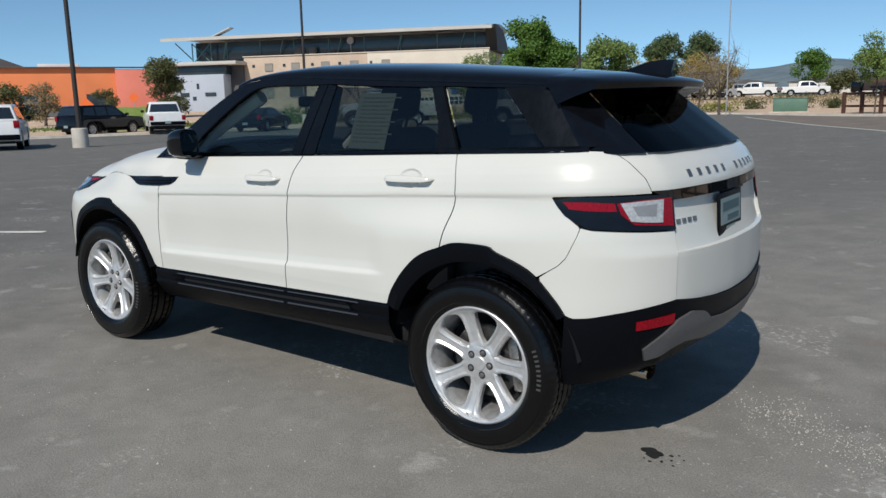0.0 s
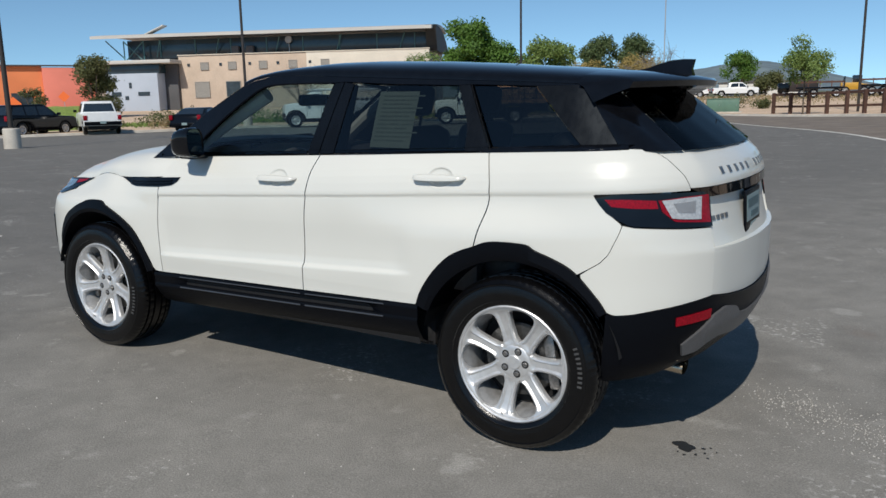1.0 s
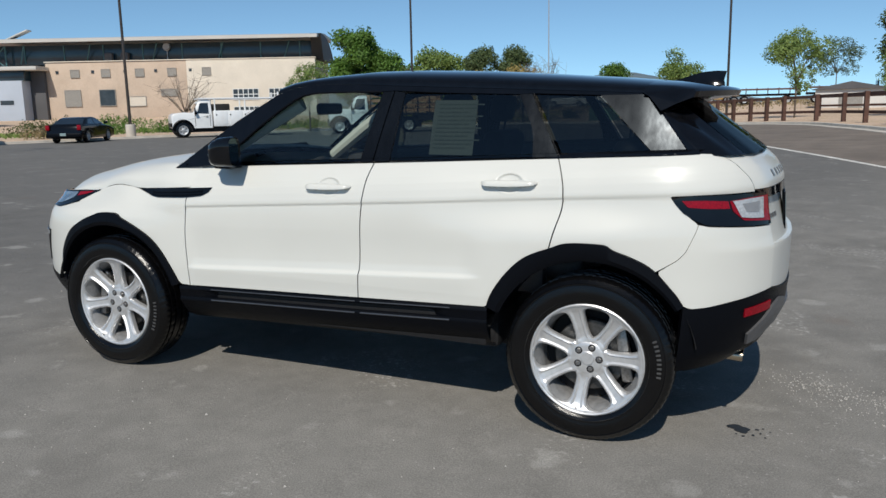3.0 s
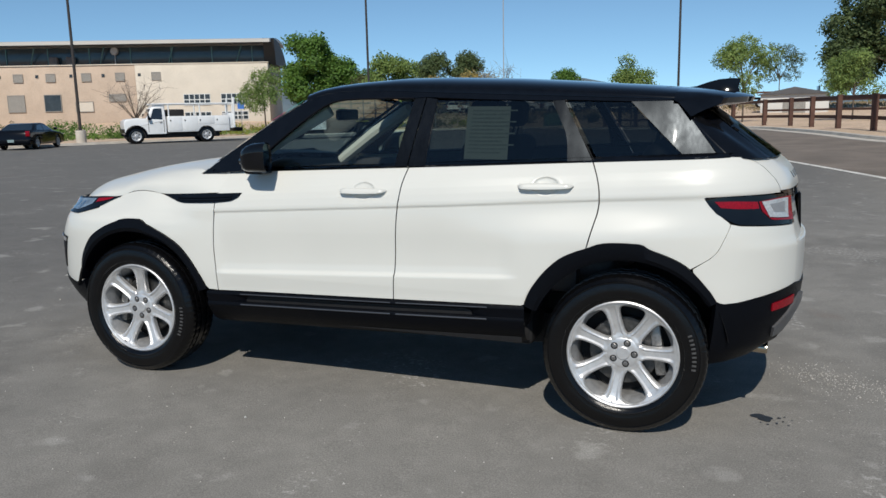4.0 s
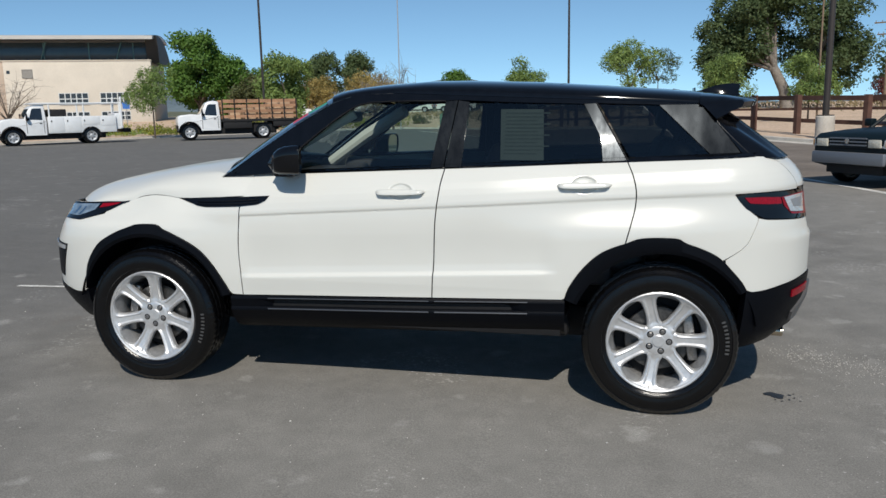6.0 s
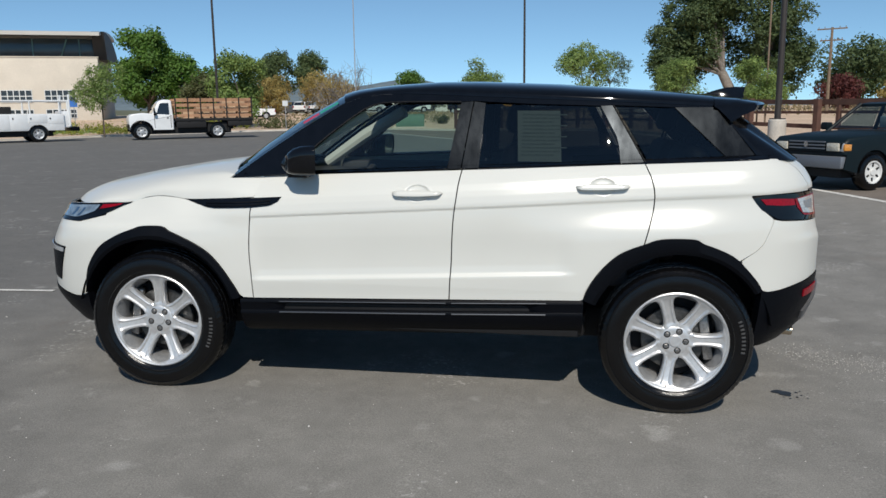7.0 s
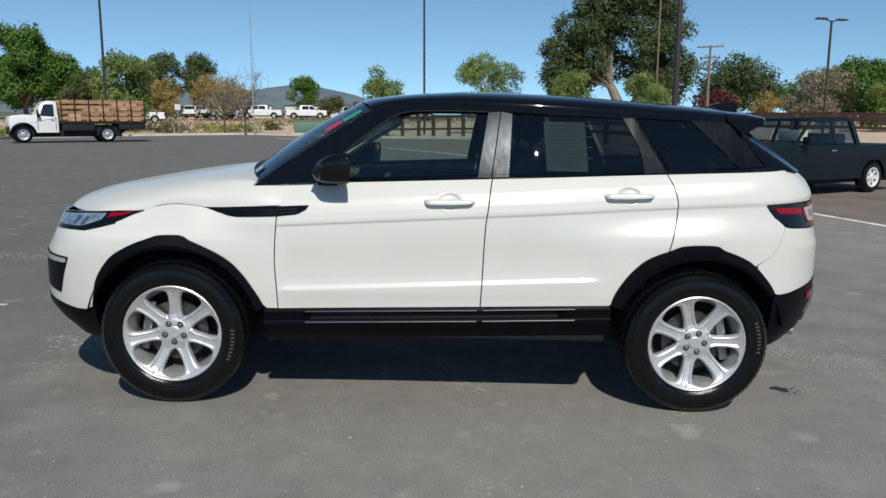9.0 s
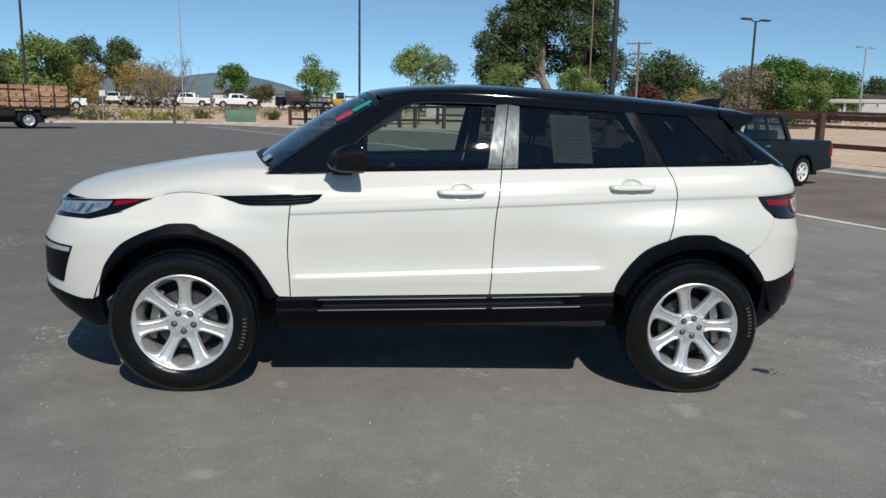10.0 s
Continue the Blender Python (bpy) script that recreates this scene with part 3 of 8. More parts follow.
for side in (1, -1):
    panel("rear_bumper_corner", [corner_skin], skin, PAINT, mirrors=(side,), thick=0.03, label="white rear bumper corner")
panel("rear_bumper", [mid_skin], skin, PAINT, lift=-0.003, mirrors=(1, -1), thick=0.02, label="white rear bumper skin")
apron_top = sx([(1.714, .629), (1.74, .619), (1.80, .625)]) + sy([(.80, .643), (.70, .665), (.60, .681), (.45, .661), (.30, .647), (.15, .639), (0, .637)])
apron_low = sx([(1.70, .335), (1.80, .345)]) + sy([(.76, .36), (.66, .39), (.55, .42), (.4, .44), (.2, .45), (0, .45)])
apron = coons(apron_low, sy([(0, .45), (0, .637)]), apron_top, sx([(1.70, .335), (1.705, .45), (1.714, .629)]), 40, 12)
panel("rear_apron", [apron], skin, TRIM, lift=0.004, mirrors=(1, -1), thick=0.05, label="black plastic lower rear bumper")
skid_top = sy([(.715, .495), (.65, .552), (.585, .604), (.50, .622), (.40, .602), (.34, .560), (.2, .545), (0, .54)])
skid_low = sy([(.70, .445), (.64, .452), (.585, .478), (.50, .492), (.40, .478), (.33, .466), (.2, .460), (0, .458)])
panel("skid_plate", [coons(skid_low, [skid_low[-1], skid_top[-1]], skid_top, [skid_low[0], skid_top[0]], 36, 5)], skin, SKID, lift=0.016, mirrors=(1, -1), thick=0.02,
      label="satin grey rear skid trim")
for side in (1, -1):
    g = coons(sy([(.745, .578), (.605, .592)]), sy([(.605, .592), (.605, .630)]), sy([(.745, .612), (.605, .630)]), sy([(.745, .578), (.745, .612)]), 8, 3)
    panel("rear_reflector", [g], skin, RED_LENS, lift=0.010, mirrors=(side,), label="red reflector")

# tailgate: white upper band, black strip, recessed panel with the plate
gate_up = coons(sy([(.6905, 1.101), (.4, 1.103), (0, 1.104)]), sy([(0, 1.104), (0, 1.238)]), sy([(.7965, 1.242), (.5, 1.239), (0, 1.238)]),
                sy([(.6905, 1.101), (.7115, 1.15), (.7565, 1.205), (.7965, 1.242)]), 26, 12)
panel("tailgate", [gate_up], skin, PAINT, mirrors=(1, -1), label="white tailgate")
panel("tailgate_strip", [coons(sy([(.60, 1.062), (0, 1.062)]), sy([(0, 1.062), (0, 1.101)]), sy([(.69, 1.099), (0, 1.101)]), sy([(.60, 1.062), (.69, 1.099)]), 24, 3)],
      skin, GLOSS, lift=0.0, mirrors=(1, -1), thick=0.04, label="gloss black strip above the plate")
panel("tailgate_recess", [coons(sy([(.575, .86), (0, .855)]), sy([(0, .855), (0, 1.064)]), sy([(.575, 1.064), (0, 1.064)]), sy([(.575, .86), (.575, 1.064)]), 20, 8)],
      skin, PAINT, lift=-0.020, mirrors=(1, -1), thick=0, label="white recessed tailgate panel")
for side in (1, -1):
    g = coons(sy([(.585, .862), (.572, .862)]), sy([(.572, .862), (.572, 1.07)]), sy([(.585, 1.07), (.572, 1.07)]), sy([(.585, .862), (.585, 1.07)]), 2, 6)
    panel("recess_edge", [g], lambda s, z, d: skin(s, z, d), PAINT, lift=-0.010, thick=0.04, mirrors=(side,))
ledge = sy([(y, .862) for y in np.linspace(.596, 0, 18)])
led = [skin(s, z - .002, -0.003) for s, z in ledge] + [skin(s, .878, -0.06) for s, z in ledge]
led += [(x, -y, z) for x, y, z in led]
n = len(ledge)
fc = [(k, k + 1, n + k + 1, n + k) for k in range(n - 1)] + [(2 * n + k, 2 * n + k + 1, 3 * n + k + 1, 3 * n + k) for k in range(n - 1)]
mesh_part("bumper_ledge", led, fc, PAINT, CAR)

# tail lamps
for side in (1, -1):
    lamp_low = sx([(1.70, 1.012), (1.745, .985), (1.79, .966)]) + sy([(.72, .956), (.592, .952)])
    lamp_top = sx([(1.648, 1.076), (1.75, 1.082)]) + sy([(.72, 1.086), (.592, 1.084)])
    left = sx([(1.70, 1.012), (1.67, 1.045), (1.648, 1.076)])
    house = panel("tail_lamp", [coons(lamp_low, sy([(.592, .952), (.592, 1.084)]), lamp_top, left, 24, 8)], skin, GLOSS, lift=0.002, thick=0.06, mirrors=(side,),
                  label="wraparound tail lamp in a black housing")
    def lens(name, low, top, mat, lift):
        g = coons(low, [low[-1], top[-1]], top, [low[0], top[0]], 16, 5)
        panel(name, [g], skin, mat, house, lift=lift, thick=0.012, mirrors=(side,))
    lens("red_lens", sx([(1.718, 1.036), (1.80, 1.031)]) + sy([(.80, 1.030)]), sx([(1.692, 1.062), (1.78, 1.064)]) + sy([(.805, 1.060)]), RED_LENS, 0.006)
    lens("red_lens", sy([(.79, 1.018), (.755, .980), (.605, .968)]), sy([(.80, 1.060), (.72, 1.070), (.605, 1.074)]), RED_LENS, 0.005)
    lens("clear_lens", sy([(.765, .994), (.73, .989), (.656, .984)]), sy([(.792, 1.060), (.72, 1.067), (.648, 1.069)]), CLEAR_LENS, 0.009)
    lens("bulb_reflector", sy([(.745, 1.014), (.682, 1.010)]), sy([(.760, 1.048), (.676, 1.054)]), SILVER, 0.0105)


# metal of the beads added to draw highlight lines along the sill
GLINT_BEAD = material("glint_bead_metal", (0.12, 0.125, 0.135), 0.30, metal=0.75, fine=.1)


# sill cladding with its groove
def sill(side):
    xs = np.linspace(-.868, .880, 60)
    verts, faces = [], []
    for x in xs:
        top = sill_z(x) - 0.003
        in_groove = smoothstep(-.72, -.62, x) * (1 - smoothstep(.60, .70, x))
        rows = [(0, -.001), (-.010, .004), (-.017, .0055), (-.022, .004 - .022 * in_groove), (-.058, .004 - .026 * in_groove), (-.0585, .006), (-.0685, .011), (-.077, .0115), (-.12, -.002), (-.165, -.02), (-.195, -.06), (-.21, -.2)]
        for dz, lift in rows:
            s = sx([(x, 0)])[0][0]
            px, py, pz = skin(s, top + dz, lift)
            verts.append((px, side * py, pz))
    m = 12
    for i in range(len(xs) - 1):
        for j in range(m - 1):
            q = i * m + j
            faces.append((q, q + m, q + m + 1, q + 1))
    mesh_part("sill_cladding", verts, faces, TRIM, CAR, "black plastic sill cladding", smooth=25)


for side in (1, -1):
    sill(side)
    # added beads: thin tubes that carry the sill's highlight lines
    for x0, x1 in ((-.66, .205), (.235, .70)):
        for dz, lift, r in ((-.068, .0125, .0045), (-.012, .0055, .003)):
            pts = []
            for x in np.linspace(x0, x1, 24):
                px, py, pz = skin(sx([(x, 0)])[0][0], sill_z(x) - .003 + dz, lift)
                pts.append((px, side * py, pz))
            part("sill_bead", tube(pts, r, 8), GLINT_BEAD, CAR, "metallic bead added for the bright highlight lines along the sill")


# wheel arch cladding and liners
def arch(cx, outer, side):
    o = resample(outer, 48)
    r = 0.425
    a0, a1 = math.atan2(o[0][1] - .375, o[0][0] - cx), math.atan2(o[-1][1] - .375, o[-1][0] - cx)
    verts, faces = [], []
    for k in range(49):
        a = a0 + (a1 - a0) * k / 48
        xi, zi = cx + r * math.cos(a), .375 + r * math.sin(a)
        so, si = sx([tuple(o[k])])[0], sx([(xi, zi)])[0]
        rows = [skin(*so, -0.01), skin(*so, 0.012), skin(so[0] * .3 + si[0] * .7, so[1] * .3 + si[1] * .7, 0.016), skin(*si, 0.006), skin(*si, -0.05)]
        rows.append((rows[-1][0], -0.60, rows[-1][2]))
        verts += [(x, side * y, z) for x, y, z in rows]
    m = 6
    for k in range(48):
        for j in range(m - 1):
            faces.append((k * m + j, k * m + j + 1, (k + 1) * m + j + 1, (k + 1) * m + j))
    mesh_part("wheel_arch", verts, faces, TRIM, CAR, "black plastic wheel arch cladding", smooth=30)
    # liner: drum behind the wheel
    bm = bmesh.new()
    seg = 28
    rows = [[], [], []]
    for k in range(seg + 1):
        a = math.radians(10) + math.radians(160) * k / seg
        for j, (rr, yy) in enumerate(((.45, -.88), (.45, -.50), (.05, -.50))):
            rows[j].append(bm.verts.new((cx + rr * math.cos(a), side * yy, .375 + rr * math.sin(a))))
    for j in (0, 1):
        for k in range(seg):
            bm.faces.new((rows[j][k], rows[j][k + 1], rows[j + 1][k + 1], rows[j + 1][k]))
    part("wheel_liner", bm, DARK, CAR)


for side in (1, -1):
    arch(-HUB_X, ARCH_F, side)
    arch(HUB_X, ARCH_R, side)

# front bumper, black chin, head lamps, grille
fb_left = sx([(-1.739, .497), (-1.728, .57), (-1.707, .642), (-1.656, .712), (-1.645, .80), (-1.638, .908)])
fb_top = sy([(0, .845), (.3, .845), (.55, .850), (.70, .86), (.79, .866)], True) + sx([(-1.80, .868), (-1.72, .888), (-1.638, .908)])
fb_low = sy([(0, .50), (.4, .50), (.66, .497), (.76, .488)], True) + sx([(-1.84, .466), (-1.78, .470), (-1.739, .497)])
panel("front_bumper", [coons(fb_low, fb_left, fb_top, sy([(0, .50), (0, .845)], True), 40, 20)], skin, PAINT, lift=-.002, mirrors=(1, -1), label="white front bumper")
chin_low = sy([(0, .30), (.5, .30), (.75, .31)], True) + sx([(-1.80, .312), (-1.735, .33)])
chin_top = sy([(0, .497), (.4, .497), (.66, .494), (.76, .485)], True) + sx([(-1.84, .463), (-1.78, .467), (-1.737, .492)])
panel("front_chin", [coons(chin_low, [chin_low[-1], chin_top[-1]], chin_top, [chin_low[0], chin_top[0]], 30, 8)], skin, TRIM, lift=0.002, mirrors=(1, -1), thick=0.04,
      label="black plastic lower front bumper")
panel("grille", [coons(sy([(0, .852), (.56, .858)], True), sy([(.56, .858), (.58, .935)], True), sy([(0, .93), (.58, .935)], True), sy([(0, .852), (0, .93)], True), 16, 4)],
      skin, GLOSS, lift=0.002, mirrors=(1, -1), thick=0.02)
for side in (1, -1):
    hl_low = sy([(.56, .862), (.70, .866), (.79, .870)], True) + sx([(-1.80, .872), (-1.70, .896), (-1.63, .922), (-1.56, .956), (-1.508, .974)])
    hl_top = sy([(.58, .938), (.68, .945), (.77, .952)], True) + sx([(-1.83, .957), (-1.72, .962), (-1.60, .968), (-1.51, .976)])
    g = coons(hl_low, [hl_low[-1], hl_top[-1]], hl_top, [hl_low[0], hl_top[0]], 30, 8)
    hl = panel("head_lamp", [g], skin, GLOSS, lift=0.003, thick=0.03, mirrors=(side,), label="narrow swept-back head lamp in a black surround")
    lens_low = sy([(.60, .880), (.72, .884)], True) + sx([(-1.84, .888), (-1.745, .922)])
    lens_top = sy([(.60, .930), (.72, .938)], True) + sx([(-1.83, .949), (-1.725, .955)])
    g = coons(lens_low, [lens_low[-1], lens_top[-1]], lens_top, [lens_low[0], lens_top[0]], 14, 5)
    panel("lamp_lens", [g], skin, BLUE_LENS, hl, lift=0.0055, thick=0.005, mirrors=(side,), label="clear blue-grey head lamp lens")
    for a_, b_ in ((-1.925, -1.895), (-1.86, -1.838)):
        g = coons(sx([(a_, .893), (b_, .895)]), sx([(b_, .895), (b_ + .012, .935)]), sx([(a_ + .012, .933), (b_ + .012, .935)]), sx([(a_, .893), (a_ + .012, .933)]), 3, 4)
        panel("lamp_projector", [g], skin, CHROME, hl, lift=0.0075, thick=0.003, mirrors=(side,))
    mark_low, mark_top = sx([(-1.715, .934), (-1.64, .945), (-1.555, .963)]), sx([(-1.70, .9565), (-1.62, .9625), (-1.545, .969)])
    g = coons(mark_low, [mark_low[-1], mark_top[-1]], mark_top, [mark_low[0], mark_top[0]], 8, 3)
    panel("side_marker", [g], skin, RED_LENS, hl, lift=0.006, thick=0.006, mirrors=(side,))
    g = coons(hl_low[1:], [hl_low[-1], (hl_low[-1][0], hl_low[-1][1] + .004)], [(s, z + .014) for s, z in hl_low[1:-1]] + [(hl_low[-1][0], hl_low[-1][1] + .004)],
              [hl_low[1], (hl_low[1][0], hl_low[1][1] + .014)], 24, 2)
    panel("lamp_surround", [g], skin, GLOSS, hl, lift=0.006, thick=0.008, mirrors=(side,))
    fog_l = sy([(.60, .56), (.58, .74)], True)
    g = coons([fog_l[0]] + sx([(-1.945, .54)]), sx([(-1.945, .54), (-1.915, .64), (-1.88, .73)]), [fog_l[1]] + sx([(-1.88, .73)]), fog_l, 10, 10)
    fog = panel("fog_vent", [g], skin, TRIM, lift=0.003, thick=0.01, mirrors=(side,), label="black fog lamp recess")
    g = coons(sy([(.60, .70)], True) + sx([(-1.898, .70)]), sx([(-1.898, .70), (-1.890, .722)]), sy([(.60, .73)], True) + sx([(-1.890, .722)]), sy([(.60, .70), (.60, .73)], True), 8, 3)
    panel("fog_lamp", [g], skin, CLEAR_LENS, fog, lift=0.006, thick=0.006, mirrors=(side,))
    # side vent blade
    vent_low = sx([(-1.09, .982), (-1.05, .968), (-1.0, .963), (-.80, .972), (-.70, .984), (-.66, 1.005)])
    vent_top = sx([(-1.15, 1.002), (-1.0, 1.009), (-.8, 1.020), (-.642, 1.029)])
    g = coons(vent_low, [vent_low[-1], vent_top[-1]], vent_top, [vent_low[0], vent_top[0]], 24, 6)
    vent = panel("side_vent", [g], skin, GLOSS, lift=0.004, thick=0.012, mirrors=(side,), label="black side vent blade")
    for dz in (.25, .55):
        lo = [(a[0], a[1] + (b[1] - a[1]) * dz) for a, b in zip(resample(vent_low, 20)[2:-2], resample(vent_top, 20)[2:-2])]
        g = coons(lo, [lo[-1], (lo[-1][0], lo[-1][1] + .006)], [(s, z + .006) for s, z in lo], [lo[0], (lo[0][0], lo[0][1] + .006)], 20, 2)
        panel("vent_fin", [g], skin, TRIM, vent, lift=0.009, thick=0.006, mirrors=(side,))

# bonnet
EDGE = [(-1.83, .958, -2.125, .945), (-1.76, .962, -2.07, .985), (-1.66, .968, -1.95, 1.032), (-1.51, .976, -1.78, 1.072), (-1.42, 1.003, -1.63, 1.102),
        (-1.327, 1.016, -1.50, 1.125), (-1.24, 1.014, -1.40, 1.142), (-1.173, 1.006, -1.31, 1.155), (-1.10, 1.006, -1.24, 1.164), (-1.0, 1.012, -1.18, 1.173), (-.90, 1.018, -1.13, 1.180), (-.79, 1.025, -1.09, 1.185)]


def bonnet():
    rows = curve(EDGE, 66)
    verts, faces = [], []
    m = 40
    for k, (xe, ze, xc, zc) in enumerate(rows):
        ex, ey, _ = skin(sx([(xe, ze)])[0][0], ze)
        u = k / (len(rows) - 1)
        p = 2.3 + 1.1 * u
        for i in range(m + 1):
            th = math.pi * i / m
            c, s = math.cos(th), math.sin(th)
            y = ey * math.copysign(abs(c) ** (2 / p), c)
            w = abs(y / ey)
            crown = 0.005 * math.exp(-((w - .68) / .18) ** 2) * smoothstep(0, .25, u)
            z = ze + (zc - ze) * abs(s) ** (2 / p) + crown
            # towards the scuttle the side follows the door's shoulder
            tau = 1 - abs(1 - 2 * i / m)
            q = max(0.0, (tau - .4) / .6)
            if tau < .4:
                zr = ze + (1.130 - ze) * tau / .4
                yr = abs(skin(sx([(max(xe, -.80), zr)])[0][0], zr)[1])
            else:
                yr, zr = .80 * (1 - q), 1.130 + (zc - 1.130) * (1 - (1 - q) ** 2.2)
            g = u ** 5
            y = y * (1 - g) + math.copysign(yr, y) * g if 0 < i < m else y * (1 - g) + math.copysign(yr, ey if i == 0 else -ey) * g
            z = z * (1 - g) + zr * g
            f = (1 - w ** 2.2) * (1 - u ** 4) + q ** .36 * u ** 4
            verts.append((ex + (xc - ex) * f + .36 * min(.1, z - ze) * u ** 6, y, z))
    for k in range(len(rows) - 1):
        for i in range(m):
            q = k * (m + 1) + i
            faces.append((q, q + 1, q + m + 2, q + m + 1))
    mesh_part("bonnet", verts, faces, PAINT, CAR, "white clamshell bonnet", smooth=40)


bonnet()

# roof, windscreen and cowl
RAIL = [(-.36, 1.498), (-.28, 1.527), (-.18, 1.543), (-.03, 1.548), (.15, 1.543), (.31, 1.536), (.6, 1.526), (.86, 1.517), (1.0, 1.512), (1.28, 1.502), (1.48, 1.493)]
CROWN = [(-.36, 1.553), (-.33, 1.566), (-.28, 1.577), (-.22, 1.588), (-.1, 1.604), (.11, 1.622), (.33, 1.624), (.73, 1.612), (1.03, 1.594), (1.33, 1.573), (1.55, 1.552)]


def roof():
    xs = np.linspace(-.36, 1.50, 48)
    verts, faces = [], []
    m = 30
    for x in xs:
        zr = lerp(RAIL, x)
        zc = lerp(CROWN, x)
        _, ye, _ = cabin(x, zr)
        for i in range(m + 1):
            th = math.pi * i / m
            c, s = math.cos(th), math.sin(th)
            y = (ye - 0.006) * math.copysign(abs(c) ** (2 / 2.7), c)
            bow = 0.10 * (1 - abs(y / ye) ** 2) * smoothstep(.15, -.36, x)
            tail = 0.05 * (1 - abs(y / ye) ** 2) * smoothstep(1.2, 1.5, x)
            verts.append((x - bow + tail, y, zr + (zc - zr) * abs(s) ** (2 / 2.7)))
    for k in range(len(xs) - 1):
        for i in range(m):
            q = k * (m + 1) + i
            faces.append((q, q + 1, q + m + 2, q + m + 1))
    mesh_part("roof", verts, faces, GLOSS, CAR, "gloss black roof", smooth=40)


roof()


def windscreen():
    verts, faces = [], []
    n, m = 16, 24
    for k in range(n + 1):
        v = k / n
        xe = -.955 + .60 * v
        ze = lerp([(-.96, 1.096), (-.93, 1.114), (-.76, 1.237), (-.58, 1.36), (-.36, 1.496)], xe)
        ye = cabin(xe, ze, .002)[1]
        xc, zc = -1.10 * (1 - v) + -.445 * v, 1.135 * (1 - v) + 1.556 * v + 0.03 * math.sin(math.pi * v)
        for i in range(m + 1):
            w = -1 + 2 * i / m
            verts.append((xe + (xc - xe) * (1 - abs(w) ** 2.4), -ye * w, ze + (zc - ze) * (1 - abs(w) ** 2.4)))
    for k in range(n):
        for i in range(m):
            q = k * (m + 1) + i
            faces.append((q, q + 1, q + m + 2, q + m + 1))
    pane = mesh_part("windscreen", verts, faces, SCREEN, CAR, "raked windscreen", smooth=40)
    pane.visible_shadow = False


windscreen()


def screen_border():
    """The black painted band round the edge of the windscreen."""
    pane = bpy.data.objects["windscreen"].data
    co = [v.co.copy() for v in pane.vertices]
    n, m = 16, 24
    verts, faces = [], []

    def at(a, b):
        a, b = min(max(a, 0), n - 1e-6), min(max(b, 0), m - 1e-6)
        i, j = int(a), int(b)
        fa, fb = a - i, b - j
        g = lambda r, c: co[r * (m + 1) + c]
        p = g(i, j) * (1 - fa) * (1 - fb) + g(i + 1, j) * fa * (1 - fb) + g(i, j + 1) * (1 - fa) * fb + g(i + 1, j + 1) * fa * fb
        return (p.x - .003, p.y, p.z + .004)

    def strip(a0, a1, b0, b1, na, nb):
        base = len(verts)
        for i in range(na + 1):
            for j in range(nb + 1):
                verts.append(at(a0 + (a1 - a0) * i / na, b0 + (b1 - b0) * j / nb))
        for i in range(na):
            for j in range(nb):
                q = base + i * (nb + 1) + j
                faces.append((q, q + 1, q + nb + 2, q + nb + 1))

    strip(0, n, 0, .6, 24, 2)
    strip(0, n, m - .6, m, 24, 2)
    strip(n - 1.0, n, .6, m - .6, 3, 24)
    strip(0, .8, .6, m - .6, 2, 24)
    mesh_part("screen_border", verts, faces, GLOSS, CAR, "black band round the windscreen")


screen_border()
# cowl trough and wipers
bm = bmesh.new()
rows = []
for k in range(25):
    w = -1 + 2 * k / 24
    y = .80 * w
    b = 1 - abs(w) ** 2.2
    bf = min(1, max(0, 1.02 - abs(w)) / .95) ** .36
    rows.append([bm.verts.new((-.79 - .31 * bf, y, 1.118 + .055 * b)), bm.verts.new((-.79 - .27 * bf, y, 1.142 + .055 * b)), bm.verts.new((-.80 - .22 * bf, y, 1.140 + .05 * b)), bm.verts.new((-.80 - .17 * b, y, 1.128 + .05 * b))])
for a, b in zip(rows, rows[1:]):
    for i in range(3):
        bm.faces.new((a[i], a[i + 1], b[i + 1], b[i]))
part("cowl", bm, TRIM, CAR, "black scuttle below the windscreen")
for y0, y1 in ((-.62, .05), (.05, .62)):
    bm = tube([(-1.03, y0, 1.132), (-1.03, y0 * .6 + y1 * .4, 1.168), (-1.0, y1, 1.170)], [.014, .010, .006], 8)
    add_tube(bm, [(-.985, y0 + .03, 1.148), (-1.035, (y0 + y1) / 2, 1.176), (-1.02, y1, 1.18)], .009, 6)
    part("wiper", bm, TRIM, CAR, "black wiper arm and blade")

